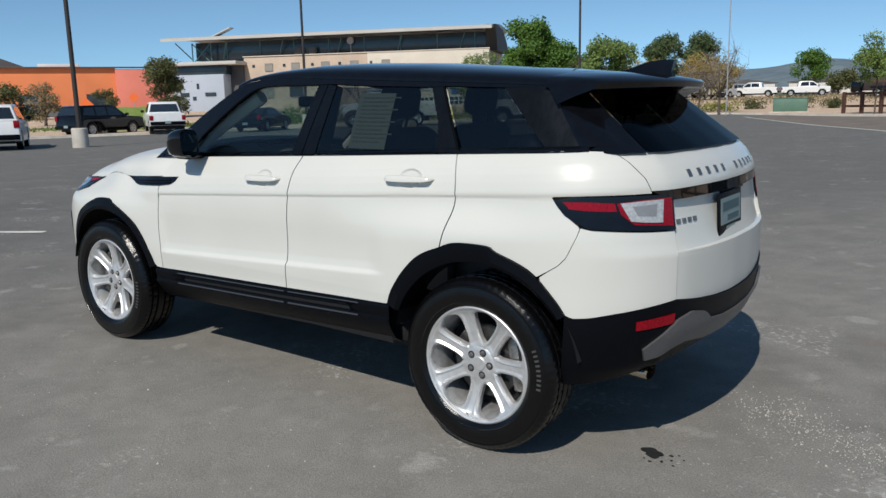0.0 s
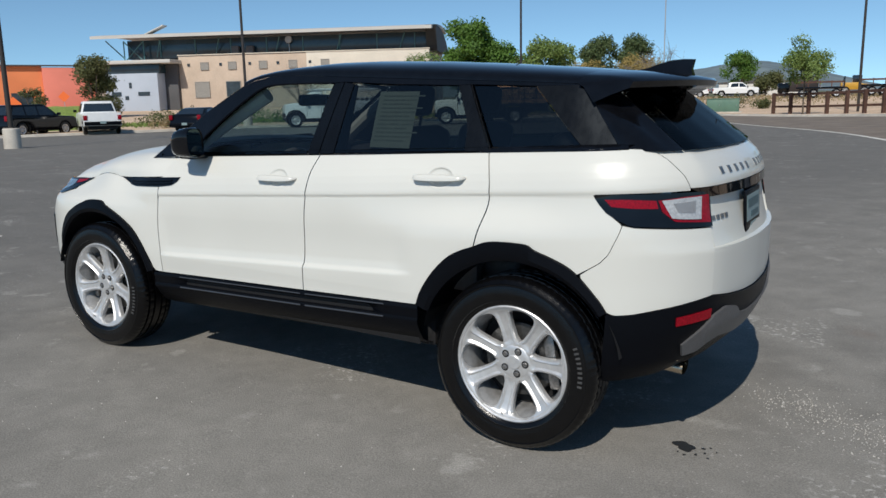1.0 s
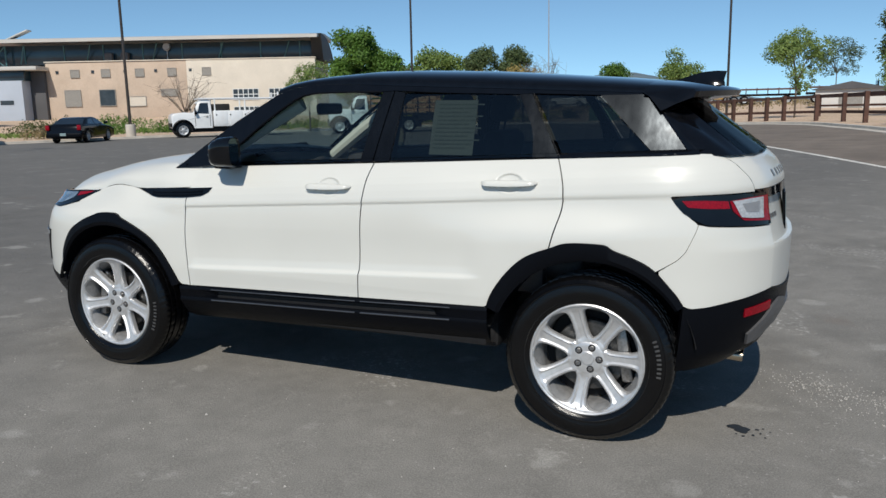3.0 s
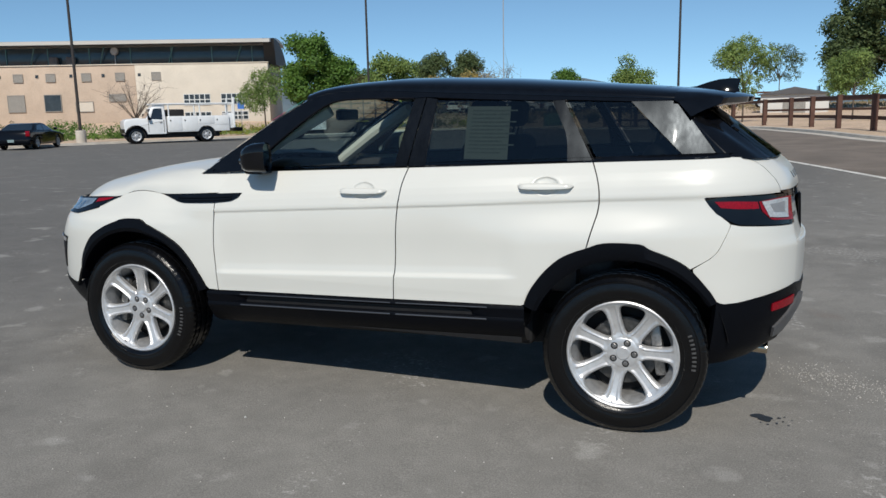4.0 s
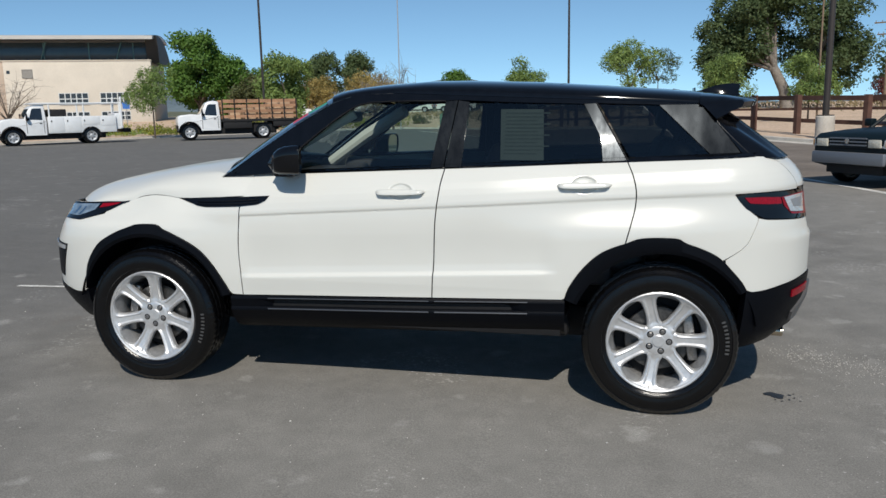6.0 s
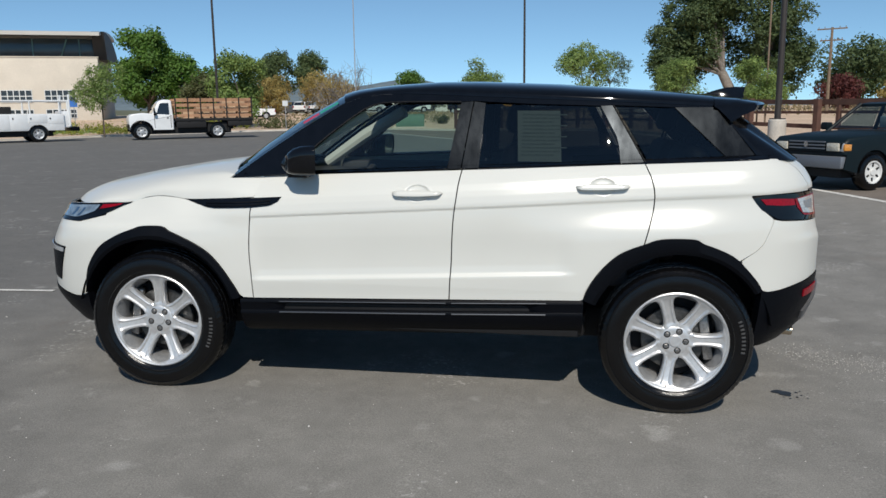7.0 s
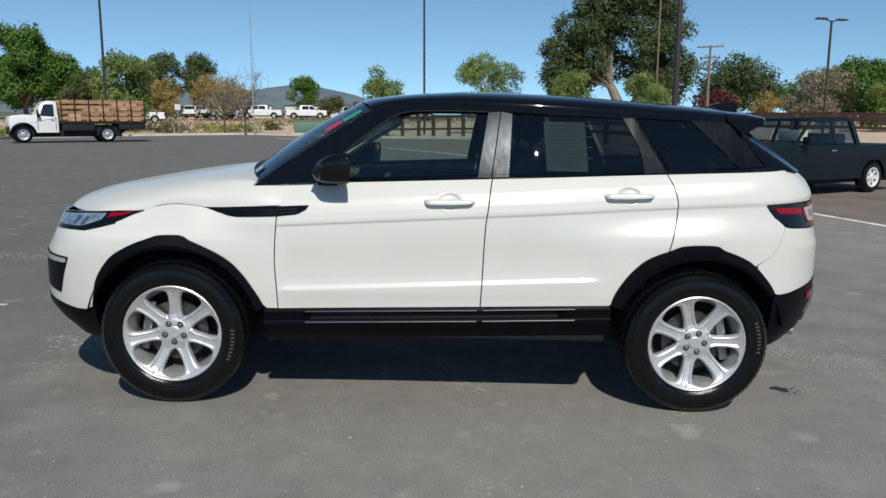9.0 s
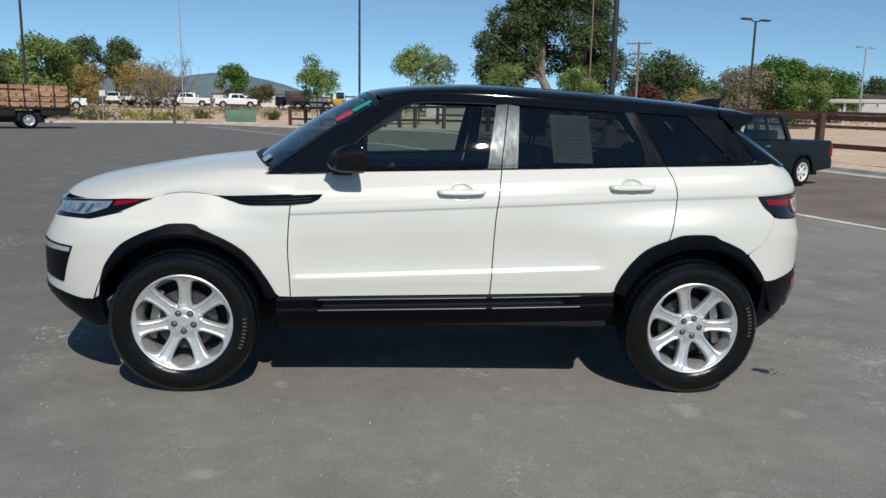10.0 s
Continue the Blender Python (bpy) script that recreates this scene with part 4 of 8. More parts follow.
# cabin sides: pillars, frames and glass
FG_TOP = [(-.60, 1.175), (-.53, 1.240), (-.42, 1.336), (-.32, 1.415), (-.25, 1.463), (-.20, 1.486), (-.14, 1.497), (-.04, 1.501), (.10, 1.503), (.249, 1.502)]
for side in (1, -1):
    mm = (side,)
    g = coons(belt_run(-.60, .196, .004), [(.196, belt_z(.196) + .004), (.224, 1.313), (.249, 1.502)], FG_TOP, [(-.60, belt_z(-.60) + .004), (-.60, 1.175)], 30, 14)
    pane = panel("front_side_window", [g], cabin, SIDE_GLASS, thick=0, mirrors=mm, label="lightly tinted front door window")
    pane.visible_shadow = False
    g = coons(belt_run(.352, 1.04, .004), [(1.04, belt_z(1.04) + .004), (1.032, 1.30), (1.02, 1.345), (.985, 1.41), (.942, 1.488)], [(.372, 1.496), (.942, 1.488)], [(.352, belt_z(.352) + .004), (.372, 1.496)], 24, 14)
    panel("rear_side_window", [g], cabin, PRIVACY, thick=0, mirrors=mm, label="dark privacy-glass rear door window")
    g = coons(belt_run(1.172, 1.542, .006), [(1.542, belt_z(1.542) + .006), (1.30, 1.480)], [(1.018, 1.487), (1.30, 1.480)], [(1.172, belt_z(1.172) + .006), (1.018, 1.487)], 16, 12)
    panel("quarter_window", [g], cabin, PRIVACY, thick=0.004, mirrors=mm, label="dark rear quarter window")
    # gloss pillars
    P_ = lambda name, b, r, t, l, lift, label="", nu=8, nv=16, mat=GLOSS, thick=0.012: panel(name, [coons(b, r, t, l, nu, nv)], cabin, mat, lift=lift, thick=thick, mirrors=mm, label=label)
    P_("door_pillar_trim", [(.196, belt_z(.2)), (.263, belt_z(.26))], [(.263, belt_z(.26)), (.310, 1.508)], [(.249, 1.504), (.310, 1.508)], [(.196, belt_z(.2)), (.249, 1.504)], .004, "scuffed gloss black pillar trim", 8, 16, PILLAR)
    P_("door_pillar_trim", [(.269, belt_z(.26)), (.352, belt_z(.35))], [(.352, belt_z(.35)), (.372, 1.50)], [(.316, 1.508), (.372, 1.50)], [(.269, belt_z(.26)), (.316, 1.508)], .004, "scuffed gloss black pillar trim", 8, 16, PILLAR)
    P_("rear_pillar_trim", belt_run(1.04, 1.152), [(1.152, belt_z(1.15)), (.998, 1.493)], [(.942, 1.490), (.998, 1.493)], [(1.04, belt_z(1.04)), (1.032, 1.30), (1.02, 1.345), (.985, 1.41), (.942, 1.490)], .004, "scuffed gloss black pillar trim", 8, 16, PILLAR)
    P_("window_seal", belt_run(1.157, 1.1605), [(1.1605, belt_z(1.16)), (1.0065, 1.493)], [(1.003, 1.493), (1.0065, 1.493)], [(1.157, belt_z(1.157)), (1.003, 1.493)], .006, "thin dark seal between the rear windows", 2, 16, TRIM)
    lip = [cabin(x, z, .010) for x, z in [(-.585, belt_z(-.585) + .012)] + FG_TOP[1:]]
    part("window_lip", tube([(x, side * y, z) for x, y, z in lip], .005, 6), TRIM, CAR, "satin black lip round the front window")
    P_("tail_pillar_trim", belt_run(1.545, 1.668, .006), [(1.668, belt_z(1.668) + .006), (1.698, 1.258), (1.692, 1.275), (1.61, 1.375), (1.53, 1.455), (1.482, 1.484)], [(1.302, 1.482), (1.482, 1.486)], [(1.545, belt_z(1.545) + .006), (1.302, 1.482)], .006, "scuffed gloss black tail pillar panel", 10, 16, PILLAR, 0)
    # frame above the windows
    top = [(x, z - .004) for x, z in RAIL]
    under = [(-.335, 1.407), (-.25, 1.466), (-.20, 1.489), (-.14, 1.500), (-.04, 1.504), (.10, 1.507), (.25, 1.506), (.31, 1.510), (.60, 1.497), (.94, 1.489), (1.0, 1.492), (1.3, 1.483), (1.48, 1.484)]
    P_("window_frame", under, [(1.48, 1.484), (1.48, 1.489)], top, [(-.335, 1.407), (-.36, 1.494)], .006, "gloss black frame above the windows", 60, 4)
    P_("front_pillar", [(-.93, 1.112), (-.60, belt_z(-.60))], [(-.60, belt_z(-.60)), (-.60, 1.175), (-.53, 1.240), (-.42, 1.336), (-.335, 1.407)], [(-.36, 1.494), (-.335, 1.407)], [(-.93, 1.112), (-.76, 1.235), (-.58, 1.36), (-.36, 1.494)], .006, "gloss black windscreen pillar", 12, 24)
    # belt seal on the shoulder
    verts, faces = [], []
    xs = np.linspace(-.90, 1.78, 60)
    for x in xs:
        s = sx([(x, 0)])[0][0]
        a, b = skin(s, belt_z(x) - .006, .002), skin(s, belt_z(x) + .010, -.004)
        c = cabin(x, belt_z(x) + .014, .006)
        verts += [(p[0], side * p[1], p[2]) for p in (a, b, c)]
    for k in range(len(xs) - 1):
        for j in (0, 1):
            q = 3 * k + j
            faces.append((q, q + 3, q + 4, q + 1))
    mesh_part("belt_seal", verts, faces, GLOSS, CAR, "black belt line seal")

# black tail of the cabin: corner pillars, rear window, spoiler
def tail_glass(y, v):
    """The rear window's surface: y across, v from the belt (0) to the roof (1)."""
    ya = abs(y)
    x0 = float(np.interp(ya, [0, .25, .5, .62, .70, .78], [1.985, 1.975, 1.94, 1.90, 1.85, 1.74]))
    x1 = float(np.interp(ya, [0, .3, .5, .60, .66], [1.60, 1.60, 1.58, 1.55, 1.47]))
    k = 1 - 0.18 * v
    return (x0 + (x1 - x0) * v, y * k, 1.238 + (1.515 - 1.238) * v)


verts, faces = [], []
ys, vs = np.linspace(-.60, .60, 30), np.linspace(0, 1, 12)
for v in vs:
    for y in ys:
        verts.append(tail_glass(y, v))
for k in range(len(vs) - 1):
    for i in range(len(ys) - 1):
        q = k * len(ys) + i
        faces.append((q, q + 1, q + len(ys) + 1, q + len(ys)))
mesh_part("rear_window", verts, faces, BACK_GLASS, CAR, "dark rear window")
for side in (1, -1):
    verts, faces = [], []
    ys, vs = np.linspace(.605, .80, 12), np.linspace(0, 1, 12)
    for v in vs:
        for y in ys:
            x, yy, z = tail_glass(y, v)
            if y > .72:
                w = (y - .72) / .08
                cx, cy, cz = cabin(1.69 - .205 * v, z, .001)
                x, yy = x + (cx - x) * w, yy + (-cy - yy) * w
            verts.append((x, -side * yy, z))
    for k in range(len(vs) - 1):
        for i in range(len(ys) - 1):
            q = k * len(ys) + i
            faces.append((q, q + 1, q + len(ys) + 1, q + len(ys)))
    mesh_part("tail_pillar", verts, faces, GLOSS, CAR, "gloss black rear corner pillar")


def spoiler():
    """The roof spoiler over the rear window: a wedge with a bowed trailing edge and deep flanks."""
    verts, faces = [], []
    n = 40
    for i in range(n + 1):
        w = -1 + 2 * i / n
        a = abs(w)
        tail = 1.852 - .155 * a * a
        crown = lerp(CROWN, 1.5)
        z0 = 1.489 + (crown - 1.489) * (1 - a ** 2.7) ** (1 / 2.7)
        zt = 1.508 + .012 * (1 - a ** 2)
        x0 = 1.487 + .05 * (1 - a * a)
        k = smoothstep(.80, 1.0, a)
        y0, y1 = .660 * w, .618 * w
        verts += [(x0, y0, z0), (x0 + (tail - x0) * .5, (y0 + y1) / 2, z0 + (zt - z0) * .42 + .004), (tail - .012, y1, zt), (tail, y1, zt - .010), (tail - .010, y1 * (1 + .02 * k), zt - .034),
                  (tail - .12 + .045 * k, y1 * (1 + .07 * k), 1.468 - .021 * k), (1.60 - .035 * k, y1 * (1 + .12 * k), 1.468 - .050 * k), (x0 + .02, y0 * .99, 1.468 + .012 * k)]
    m = 8
    for i in range(n):
        for j in range(m - 1):
            q = i * m + j
            faces.append((q, q + m, q + m + 1, q + 1))
    faces += [tuple(range(m)), tuple(range(n * m, n * m + m))[::-1]]
    mesh_part("roof_spoiler", verts, faces, GLOSS, CAR, "gloss black roof spoiler", smooth=35)


spoiler()
# shark fin aerial
bm = bmesh.new()
prof = [(1.50, 1.556, .020), (1.565, 1.566, .030), (1.63, 1.588, .034), (1.675, 1.599, .036), (1.73, 1.604, .032)]
rings = []
for x, z, w in prof:
    rings.append([bm.verts.new((x, -w, 1.535)), bm.verts.new((x, -w * .55, (1.535 + z) / 2)), bm.verts.new((x, -.011, z)), bm.verts.new((x, .011, z)), bm.verts.new((x, w * .55, (1.535 + z) / 2)), bm.verts.new((x, w, 1.535))])
x = 1.785
rings.append([bm.verts.new((x - .006, -.030, 1.52)), bm.verts.new((x - .016, -.014, 1.560)), bm.verts.new((x - .006, -.010, 1.602)), bm.verts.new((x - .006, .010, 1.602)), bm.verts.new((x - .016, .014, 1.560)), bm.verts.new((x - .006, .030, 1.52))])
for a, b in zip(rings, rings[1:]):
    for i in range(5):
        bm.faces.new((a[i], a[i + 1], b[i + 1], b[i]))
bm.faces.new(rings[-1])
bm.faces.new(rings[0][::-1])
part("shark_fin_aerial", bm, GLOSS, CAR, "gloss black shark fin aerial", smooth=50)


# ---- the white car: wheels ----
material("sidewall_grey", (0.05, 0.05, 0.05), .6, fine=.2)
def tyre_mesh(r=TYRE_R, rim=.246, w=.235, n=210):
    """Ribbed tread with circular grooves, cut shoulder blocks and fine rings on the sidewall."""
    h = w / 2
    bm = bmesh.new()
    half = [(rim - .012, -h + .035), (rim, -h + .016), (rim + .012, -h + .006), (rim + .022, -h + .002), (rim + .024, -h - .0015), (rim + .030, -h - .0015), (rim + .038, -h - .0035),
            (rim + .060, -h - .0055), (r - .036, -h + .0015), (r - .034, -h - .001), (r - .030, -h - .001), (r - .026, -h + .005), (r - .014, -h + .013), (r - .005, -h + .024), (r - .001, -h + .040), (r - .001, -h + .052),
            (r - .009, -h + .054), (r - .009, -h + .062), (r, -h + .064), (r, -h + .088), (r - .009, -h + .090), (r - .009, -h + .098), (r, -h + .100)]
    prof = half + [(a, -b) for a, b in half[::-1]]
    rings = add_lathe(bm, prof, n)
    e = len(prof) - 1
    for k in (12, 13, 14, 15):
        for j in (k, e - k):
            for i in range(0, n, 3):
                v = rings[j][i].co
                f = 1 - .0032 / r
                v.x, v.z = v.x * f, v.z * f
    for k in (18, 19):
        for j in (k, e - k):
            for i in range(1, n, 5):
                v = rings[j][i].co
                v.x, v.z = v.x * (1 - .004 / r), v.z * (1 - .004 / r)
    return bm


def spoke_mesh():
    """A broad spoke that flares into the hub and the rim, with two ridges and a channel between them."""
    bm = bmesh.new()
    rows = []
    for r, y, w in ((.030, -.066, .0135), (.06, -.067, .0272), (.080, -.068, .0358), (.089, -.068, .0392), (.096, -.069, .0345), (.106, -.070, .0308), (.13, -.073, .0295), (.16, -.078, .0300), (.188, -.084, .0325),
                    (.206, -.089, .037), (.217, -.093, .044), (.2245, -.096, .056), (.230, -.098, .076), (.2345, -.099, .1045), (.240, -.099, .1075)):
        row = []
        dip = .0075 * smoothstep(.065, .10, r) * (1 - smoothstep(.215, .235, r))
        edge = .012 * smoothstep(.072, .10, r) * (1 - .6 * smoothstep(.222, .236, r))
        inner = .34 * min(w, .045)
        ridge = .62 * min(w, .050)
        for f, d in ((-w, .034), (-w, edge), (-max(w * .84, ridge + .002), edge * .25), (-ridge, 0), (-inner, dip), (inner, dip), (ridge, 0), (max(w * .84, ridge + .002), edge * .25), (w, edge), (w, .034)):
            a = f / r
            row.append(bm.verts.new((r * math.sin(a), y + d, r * math.cos(a))))
        rows.append(row)
    for a, b in zip(rows, rows[1:]):
        for i in range(9):
            bm.faces.new((a[i], a[i + 1], b[i + 1], b[i]))
    return bm


def make_wheel(x, y, side, turn):
    """A wheel: barrel with tyre, seven spokes, hub, nuts, disc and calliper."""
    bm = bmesh.new()
    add_lathe(bm, [(.2475, -.098), (.249, -.104), (.244, -.107), (.238, -.104), (.234, -.094), (.2335, -.088)], 72)
    w = part("wheel", bm, ALLOY, CAR, "silver seven-spoke alloy wheel", smooth=40)
    w.matrix_local = Matrix.Translation((x, y, HUB_Z)) @ (Matrix() if side == 1 else Matrix.Rotation(math.pi, 4, "Z")) @ Matrix.Rotation(radians(turn), 4, "Y")
    bm = bmesh.new()
    add_lathe(bm, [(.2335, -.090), (.226, -.07), (.212, -.045), (.208, .06), (.235, .10), (.2475, .10)], 72)
    part("barrel", bm, ALLOY_SHADED, w, "inner wheel barrel, darkened for the shade behind the spokes", smooth=40)
    part("tyre", tyre_mesh(), RUBBER, w, "black road tyre", smooth=28)
    first = None
    for k in range(7):
        m = Matrix.Rotation(2 * math.pi * k / 7, 4, "Y")
        if first is None:
            first = part("spoke", spoke_mesh(), ALLOY, w, smooth=22)
            first.matrix_local = m
        else:
            share("spoke", first, w, m)
    bm = bmesh.new()
    add_lathe(bm, [(.0, -.076), (.027, -.076), (.030, -.074), (.0315, -.0705), (.05, -.0705), (.066, -.0695), (.072, -.066), (.070, .02)], 48)
    part("hub", bm, ALLOY, w, smooth=30)
    nut = None
    for k in range(5):
        m = Matrix.Rotation(2 * math.pi * (k + .5) / 5, 4, "Y") @ Matrix.Translation((0, 0, .050))
        if nut is None:
            bm = bmesh.new()
            add_lathe(bm, [(.0, -.079), (.0075, -.079), (.0098, -.076), (.0098, -.0725), (.0115, -.0718), (.0115, -.068)], 6)
            nut = part("lug_nut", bm, STEEL, w, "steel wheel nut", smooth=20)
            nut.matrix_local = m
        else:
            share("lug_nut", nut, w, m)
    # flat dark discs stand in for the shade in the nut recesses
    shade_disc = None
    for k in range(5):
        m = Matrix.Rotation(2 * math.pi * (k + .5) / 5, 4, "Y") @ Matrix.Translation((0, 0, .050))
        if shade_disc is None:
            bm = bmesh.new()
            add_lathe(bm, [(.0, -.0712), (.0155, -.0712), (.0165, -.0700)], 20)
            shade_disc = part("nut_pocket", bm, DARK, w, smooth=0)
            shade_disc.matrix_local = m
        else:
            share("nut_pocket", shade_disc, w, m)
    bm = bmesh.new()
    add_lathe(bm, [(.06, -.015), (.155, -.015), (.158, -.012), (.158, .008), (.06, .008)], 48)
    part("brake_disc", bm, DISC, w, "brake disc, darkened for the shade behind the spokes")
    bm = bmesh.new()
    add_lathe(bm, [(.0, .03), (.205, .03), (.205, .04), (.0, .04)], 40)
    part("backing_plate", bm, DARK, w)
    bm = box(-.13, .13, -.035, .02, .125, .175, .012)
    cal = part("brake_calliper", bm, STEEL, w, "grey brake calliper")
    cal.matrix_local = Matrix.Rotation(radians(-turn + (80 if x > 0 else -80)), 4, "Y")
    vb = tube([(0, -.10, .226), (0, -.112, .214)], [.004, .003], 8)
    valve = part("valve_stem", vb, STEEL, w)
    valve.matrix_local = Matrix.Rotation(radians(205), 4, "Y")
    # pale raised marks round the sidewall
    for k, a in enumerate(np.linspace(-26, 26, 9)):
        bm = box(-.0042, .0042, -.1246, -.1180, .300, .318, .001)
        mk = part("sidewall_mark", bm, MATS["sidewall_grey"], w) if k == 0 else None
        if mk is None:
            share("sidewall_mark", first_mark, w, Matrix.Rotation(radians(97 + a * .55), 4, "Y"))
            bm.free()
        else:
            first_mark = mk
            mk.matrix_local = Matrix.Rotation(radians(97 + a * .55), 4, "Y")


# turn: degrees of the first spoke from upright
make_wheel(HUB_X, -.812, 1, -15.5)
make_wheel(-HUB_X, -.812, 1, 2)
make_wheel(HUB_X, .812, -1, 20)
make_wheel(-HUB_X, .812, -1, 8)


# ---- the white car: mirrors, handles, badges, plate, exhaust ----
MIRROR = material("dark_mirror_glass", (0.32, 0.38, 0.38), 0.03, metal=1.0, fine=.02)


def mirror(side):
    bm = bmesh.new()
    rings = []
    n = 28
    cy, cz = -.925, 1.218
    for x, ky, kz, dz in ((-.425, .96, .95, 0), (-.437, 1.0, 1.0, 0), (-.475, 1.0, .98, -.001), (-.515, .98, .95, -.003), (-.555, .93, .86, -.008), (-.587, .80, .70, -.014), (-.606, .56, .48, -.020), (-.613, .10, .10, -.022)):
        ring = []
        for i in range(n):
            a = 2 * math.pi * i / n
            c, s = math.cos(a), math.sin(a)
            y = .072 * math.copysign(abs(c) ** .62, c)
            z = .076 * math.copysign(abs(s) ** .62, s)
            y += .018 * (-s) * .6
            ring.append(bm.verts.new((-.445 + (x + .425) * .84 - .020 * (y / .072), side * (cy + y * ky), cz + z * kz + dz)))
        rings.append(ring)
    for a, b in zip(rings, rings[1:]):
        for i in range(n):
            bm.faces.new((a[i], a[(i + 1) % n], b[(i + 1) % n], b[i]))
    bm.faces.new(rings[-1])
    inner = [bm.verts.new((v.co.x - .012, side * (cy + (side * v.co.y - cy) * .9), cz + (v.co.z - cz) * .88)) for v in rings[0]]
    for i in range(n):
        bm.faces.new((rings[0][i], rings[0][(i + 1) % n], inner[(i + 1) % n], inner[i]))
    body = part("door_mirror", bm, GLOSS, CAR, "gloss black door mirror", smooth=45)
    bm = bmesh.new()
    bm.faces.new([bm.verts.new(v) for v in [(-.452 - .020 * ((side * q[1] - cy) / .072), q[1], q[2]) for q in
                  [(0, side * (cy + .064 * math.copysign(abs(math.cos(a)) ** .62, math.cos(a))), cz + .067 * math.copysign(abs(math.sin(a)) ** .62, math.sin(a))) for a in (2 * math.pi * i / 24 for i in range(24))]]])
    part("mirror_glass", bm, MIRROR, body, "mirror glass", smooth=0)
    bm = box(-.60, -.49, *sorted((side * -.80, side * -.91)), 1.128, 1.168, .014)
    part("mirror_arm", bm, GLOSS, body)


mirror(1)
mirror(-1)


def handle(door, cx, cz, side):
    """A pull handle over a dished scoop in the door skin."""
    s0 = sx([(cx, cz)])[0][0]
    rx, rz = .064, .042
    me = door.data
    bm = bmesh.new()
    bm.from_mesh(me)
    gone = [f for f in bm.faces if any(((v.co.x - cx) / rx) ** 2 + ((v.co.z - cz) / rz) ** 2 < .80 for v in f.verts) and all( side * v.co.y < -.8 for v in f.verts)]
    bmesh.ops.delete(bm, geom=gone, context="FACES")
    bm.to_mesh(me)
    bm.free()
    verts, faces = [], []
    n = 32
    for k, (f, d) in enumerate(((1.24, .0002), (1.10, .0008), (1.0, .0010), (.93, -.0010), (.86, -.0055), (.70, -.0085), (.40, -.010))):
        for i in range(n):
            a = 2 * math.pi * i / n
            x, y, z = skin(s0 + rx * f * math.cos(a), cz + rz * f * math.sin(a), d)
            verts.append((x, side * y, z))
    for k in range(6):
        for i in range(n):
            j = (i + 1) % n
            faces.append((k * n + i, k * n + j, (k + 1) * n + j, (k + 1) * n + i))
    faces.append(tuple(6 * n + i for i in range(n)))
    mesh_part("handle_scoop", verts, faces, PAINT, door, smooth=50)
    # the bar
    verts, faces = [], []
    xs = np.linspace(-.128, .128, 22)
    for x in xs:
        e = 1 - (abs(x) / .128) ** 4
        h = .0135 * (e ** .5 * .75 + .25) * (1 if x < 0 else 1 - .25 * (x / .128))
        out = .030 * min(1, e * 2.2) + .003
        for dz, dl in ((-h, -.012), (-h, -.002), (-h * .4, 0), (h * .6, 0), (h, -.004), (h, -.014)):
            px, py, pz = skin(s0 + x, cz + .001 + dz + .02 * x, out + dl)
            verts.append((px, side * py, pz))
    m = 6
    for k in range(len(xs) - 1):
        for j in range(m):
            q = (j + 1) % m
            faces.append((k * m + j, (k + 1) * m + j, (k + 1) * m + q, k * m + q))
    faces += [tuple(range(m)), tuple(range((len(xs) - 1) * m, len(xs) * m))[::-1]]
    mesh_part("door_handle", verts, faces, PAINT, door, "white pull handle", smooth=45)


for pair, (cx, cz) in zip((FRONT_DOORS, REAR_DOORS), HANDLES):
    for door, side in zip(pair, (1, -1)):
        handle(door, cx, cz, side)


def rear_mark(name, y0, y1, z0, z1, mat, lift, parent=CAR, label="", n=4):
    """A flat piece on the tail between two y (positive to the left of the car)."""
    sgn = 1 if y0 > 0 else -1
    g = coons(sy([(y0, z0), (y1, z0)]), sy([(y1, z0), (y1, z1)]), sy([(y0, z1), (y1, z1)]), sy([(y0, z0), (y0, z1)]), n, 2)
    return panel(name, [g], skin, mat, parent, lift, .004, (sgn,), label)


# plain bars where the tail's lettering stands
for k, y in enumerate((.455, .375, .295, .215, .135, -.045, -.125, -.205, -.285, -.365)):
    bm = bmesh.new()
    d = .0135
    vs = []
    for yy in (y + d, y - d):
        ss = sy([(abs(yy), 1.15)])[0][0]
        for z, l in ((1.142, .001), (1.168, .001), (1.168, .004), (1.142, .004)):
            p = skin(ss, z, l)
            vs.append(bm.verts.new((p[0], -abs(p[1]) if yy > 0 else abs(p[1]), p[2])))
    for q in range(4):
        bm.faces.new((vs[q], vs[(q + 1) % 4], vs[4 + (q + 1) % 4], vs[4 + q]))
    bm.faces.new(vs[:4])
    bm.faces.new(vs[4:][::-1])
    part("badge_bar", bm, STEEL, CAR, "dark metal badge bar", smooth=0)
for y in (.545, .505, .465, .425):
    rear_mark("badge_bar", y + .013, y - .013, .966, .983, STEEL, -.016, label="small metal badge bar")

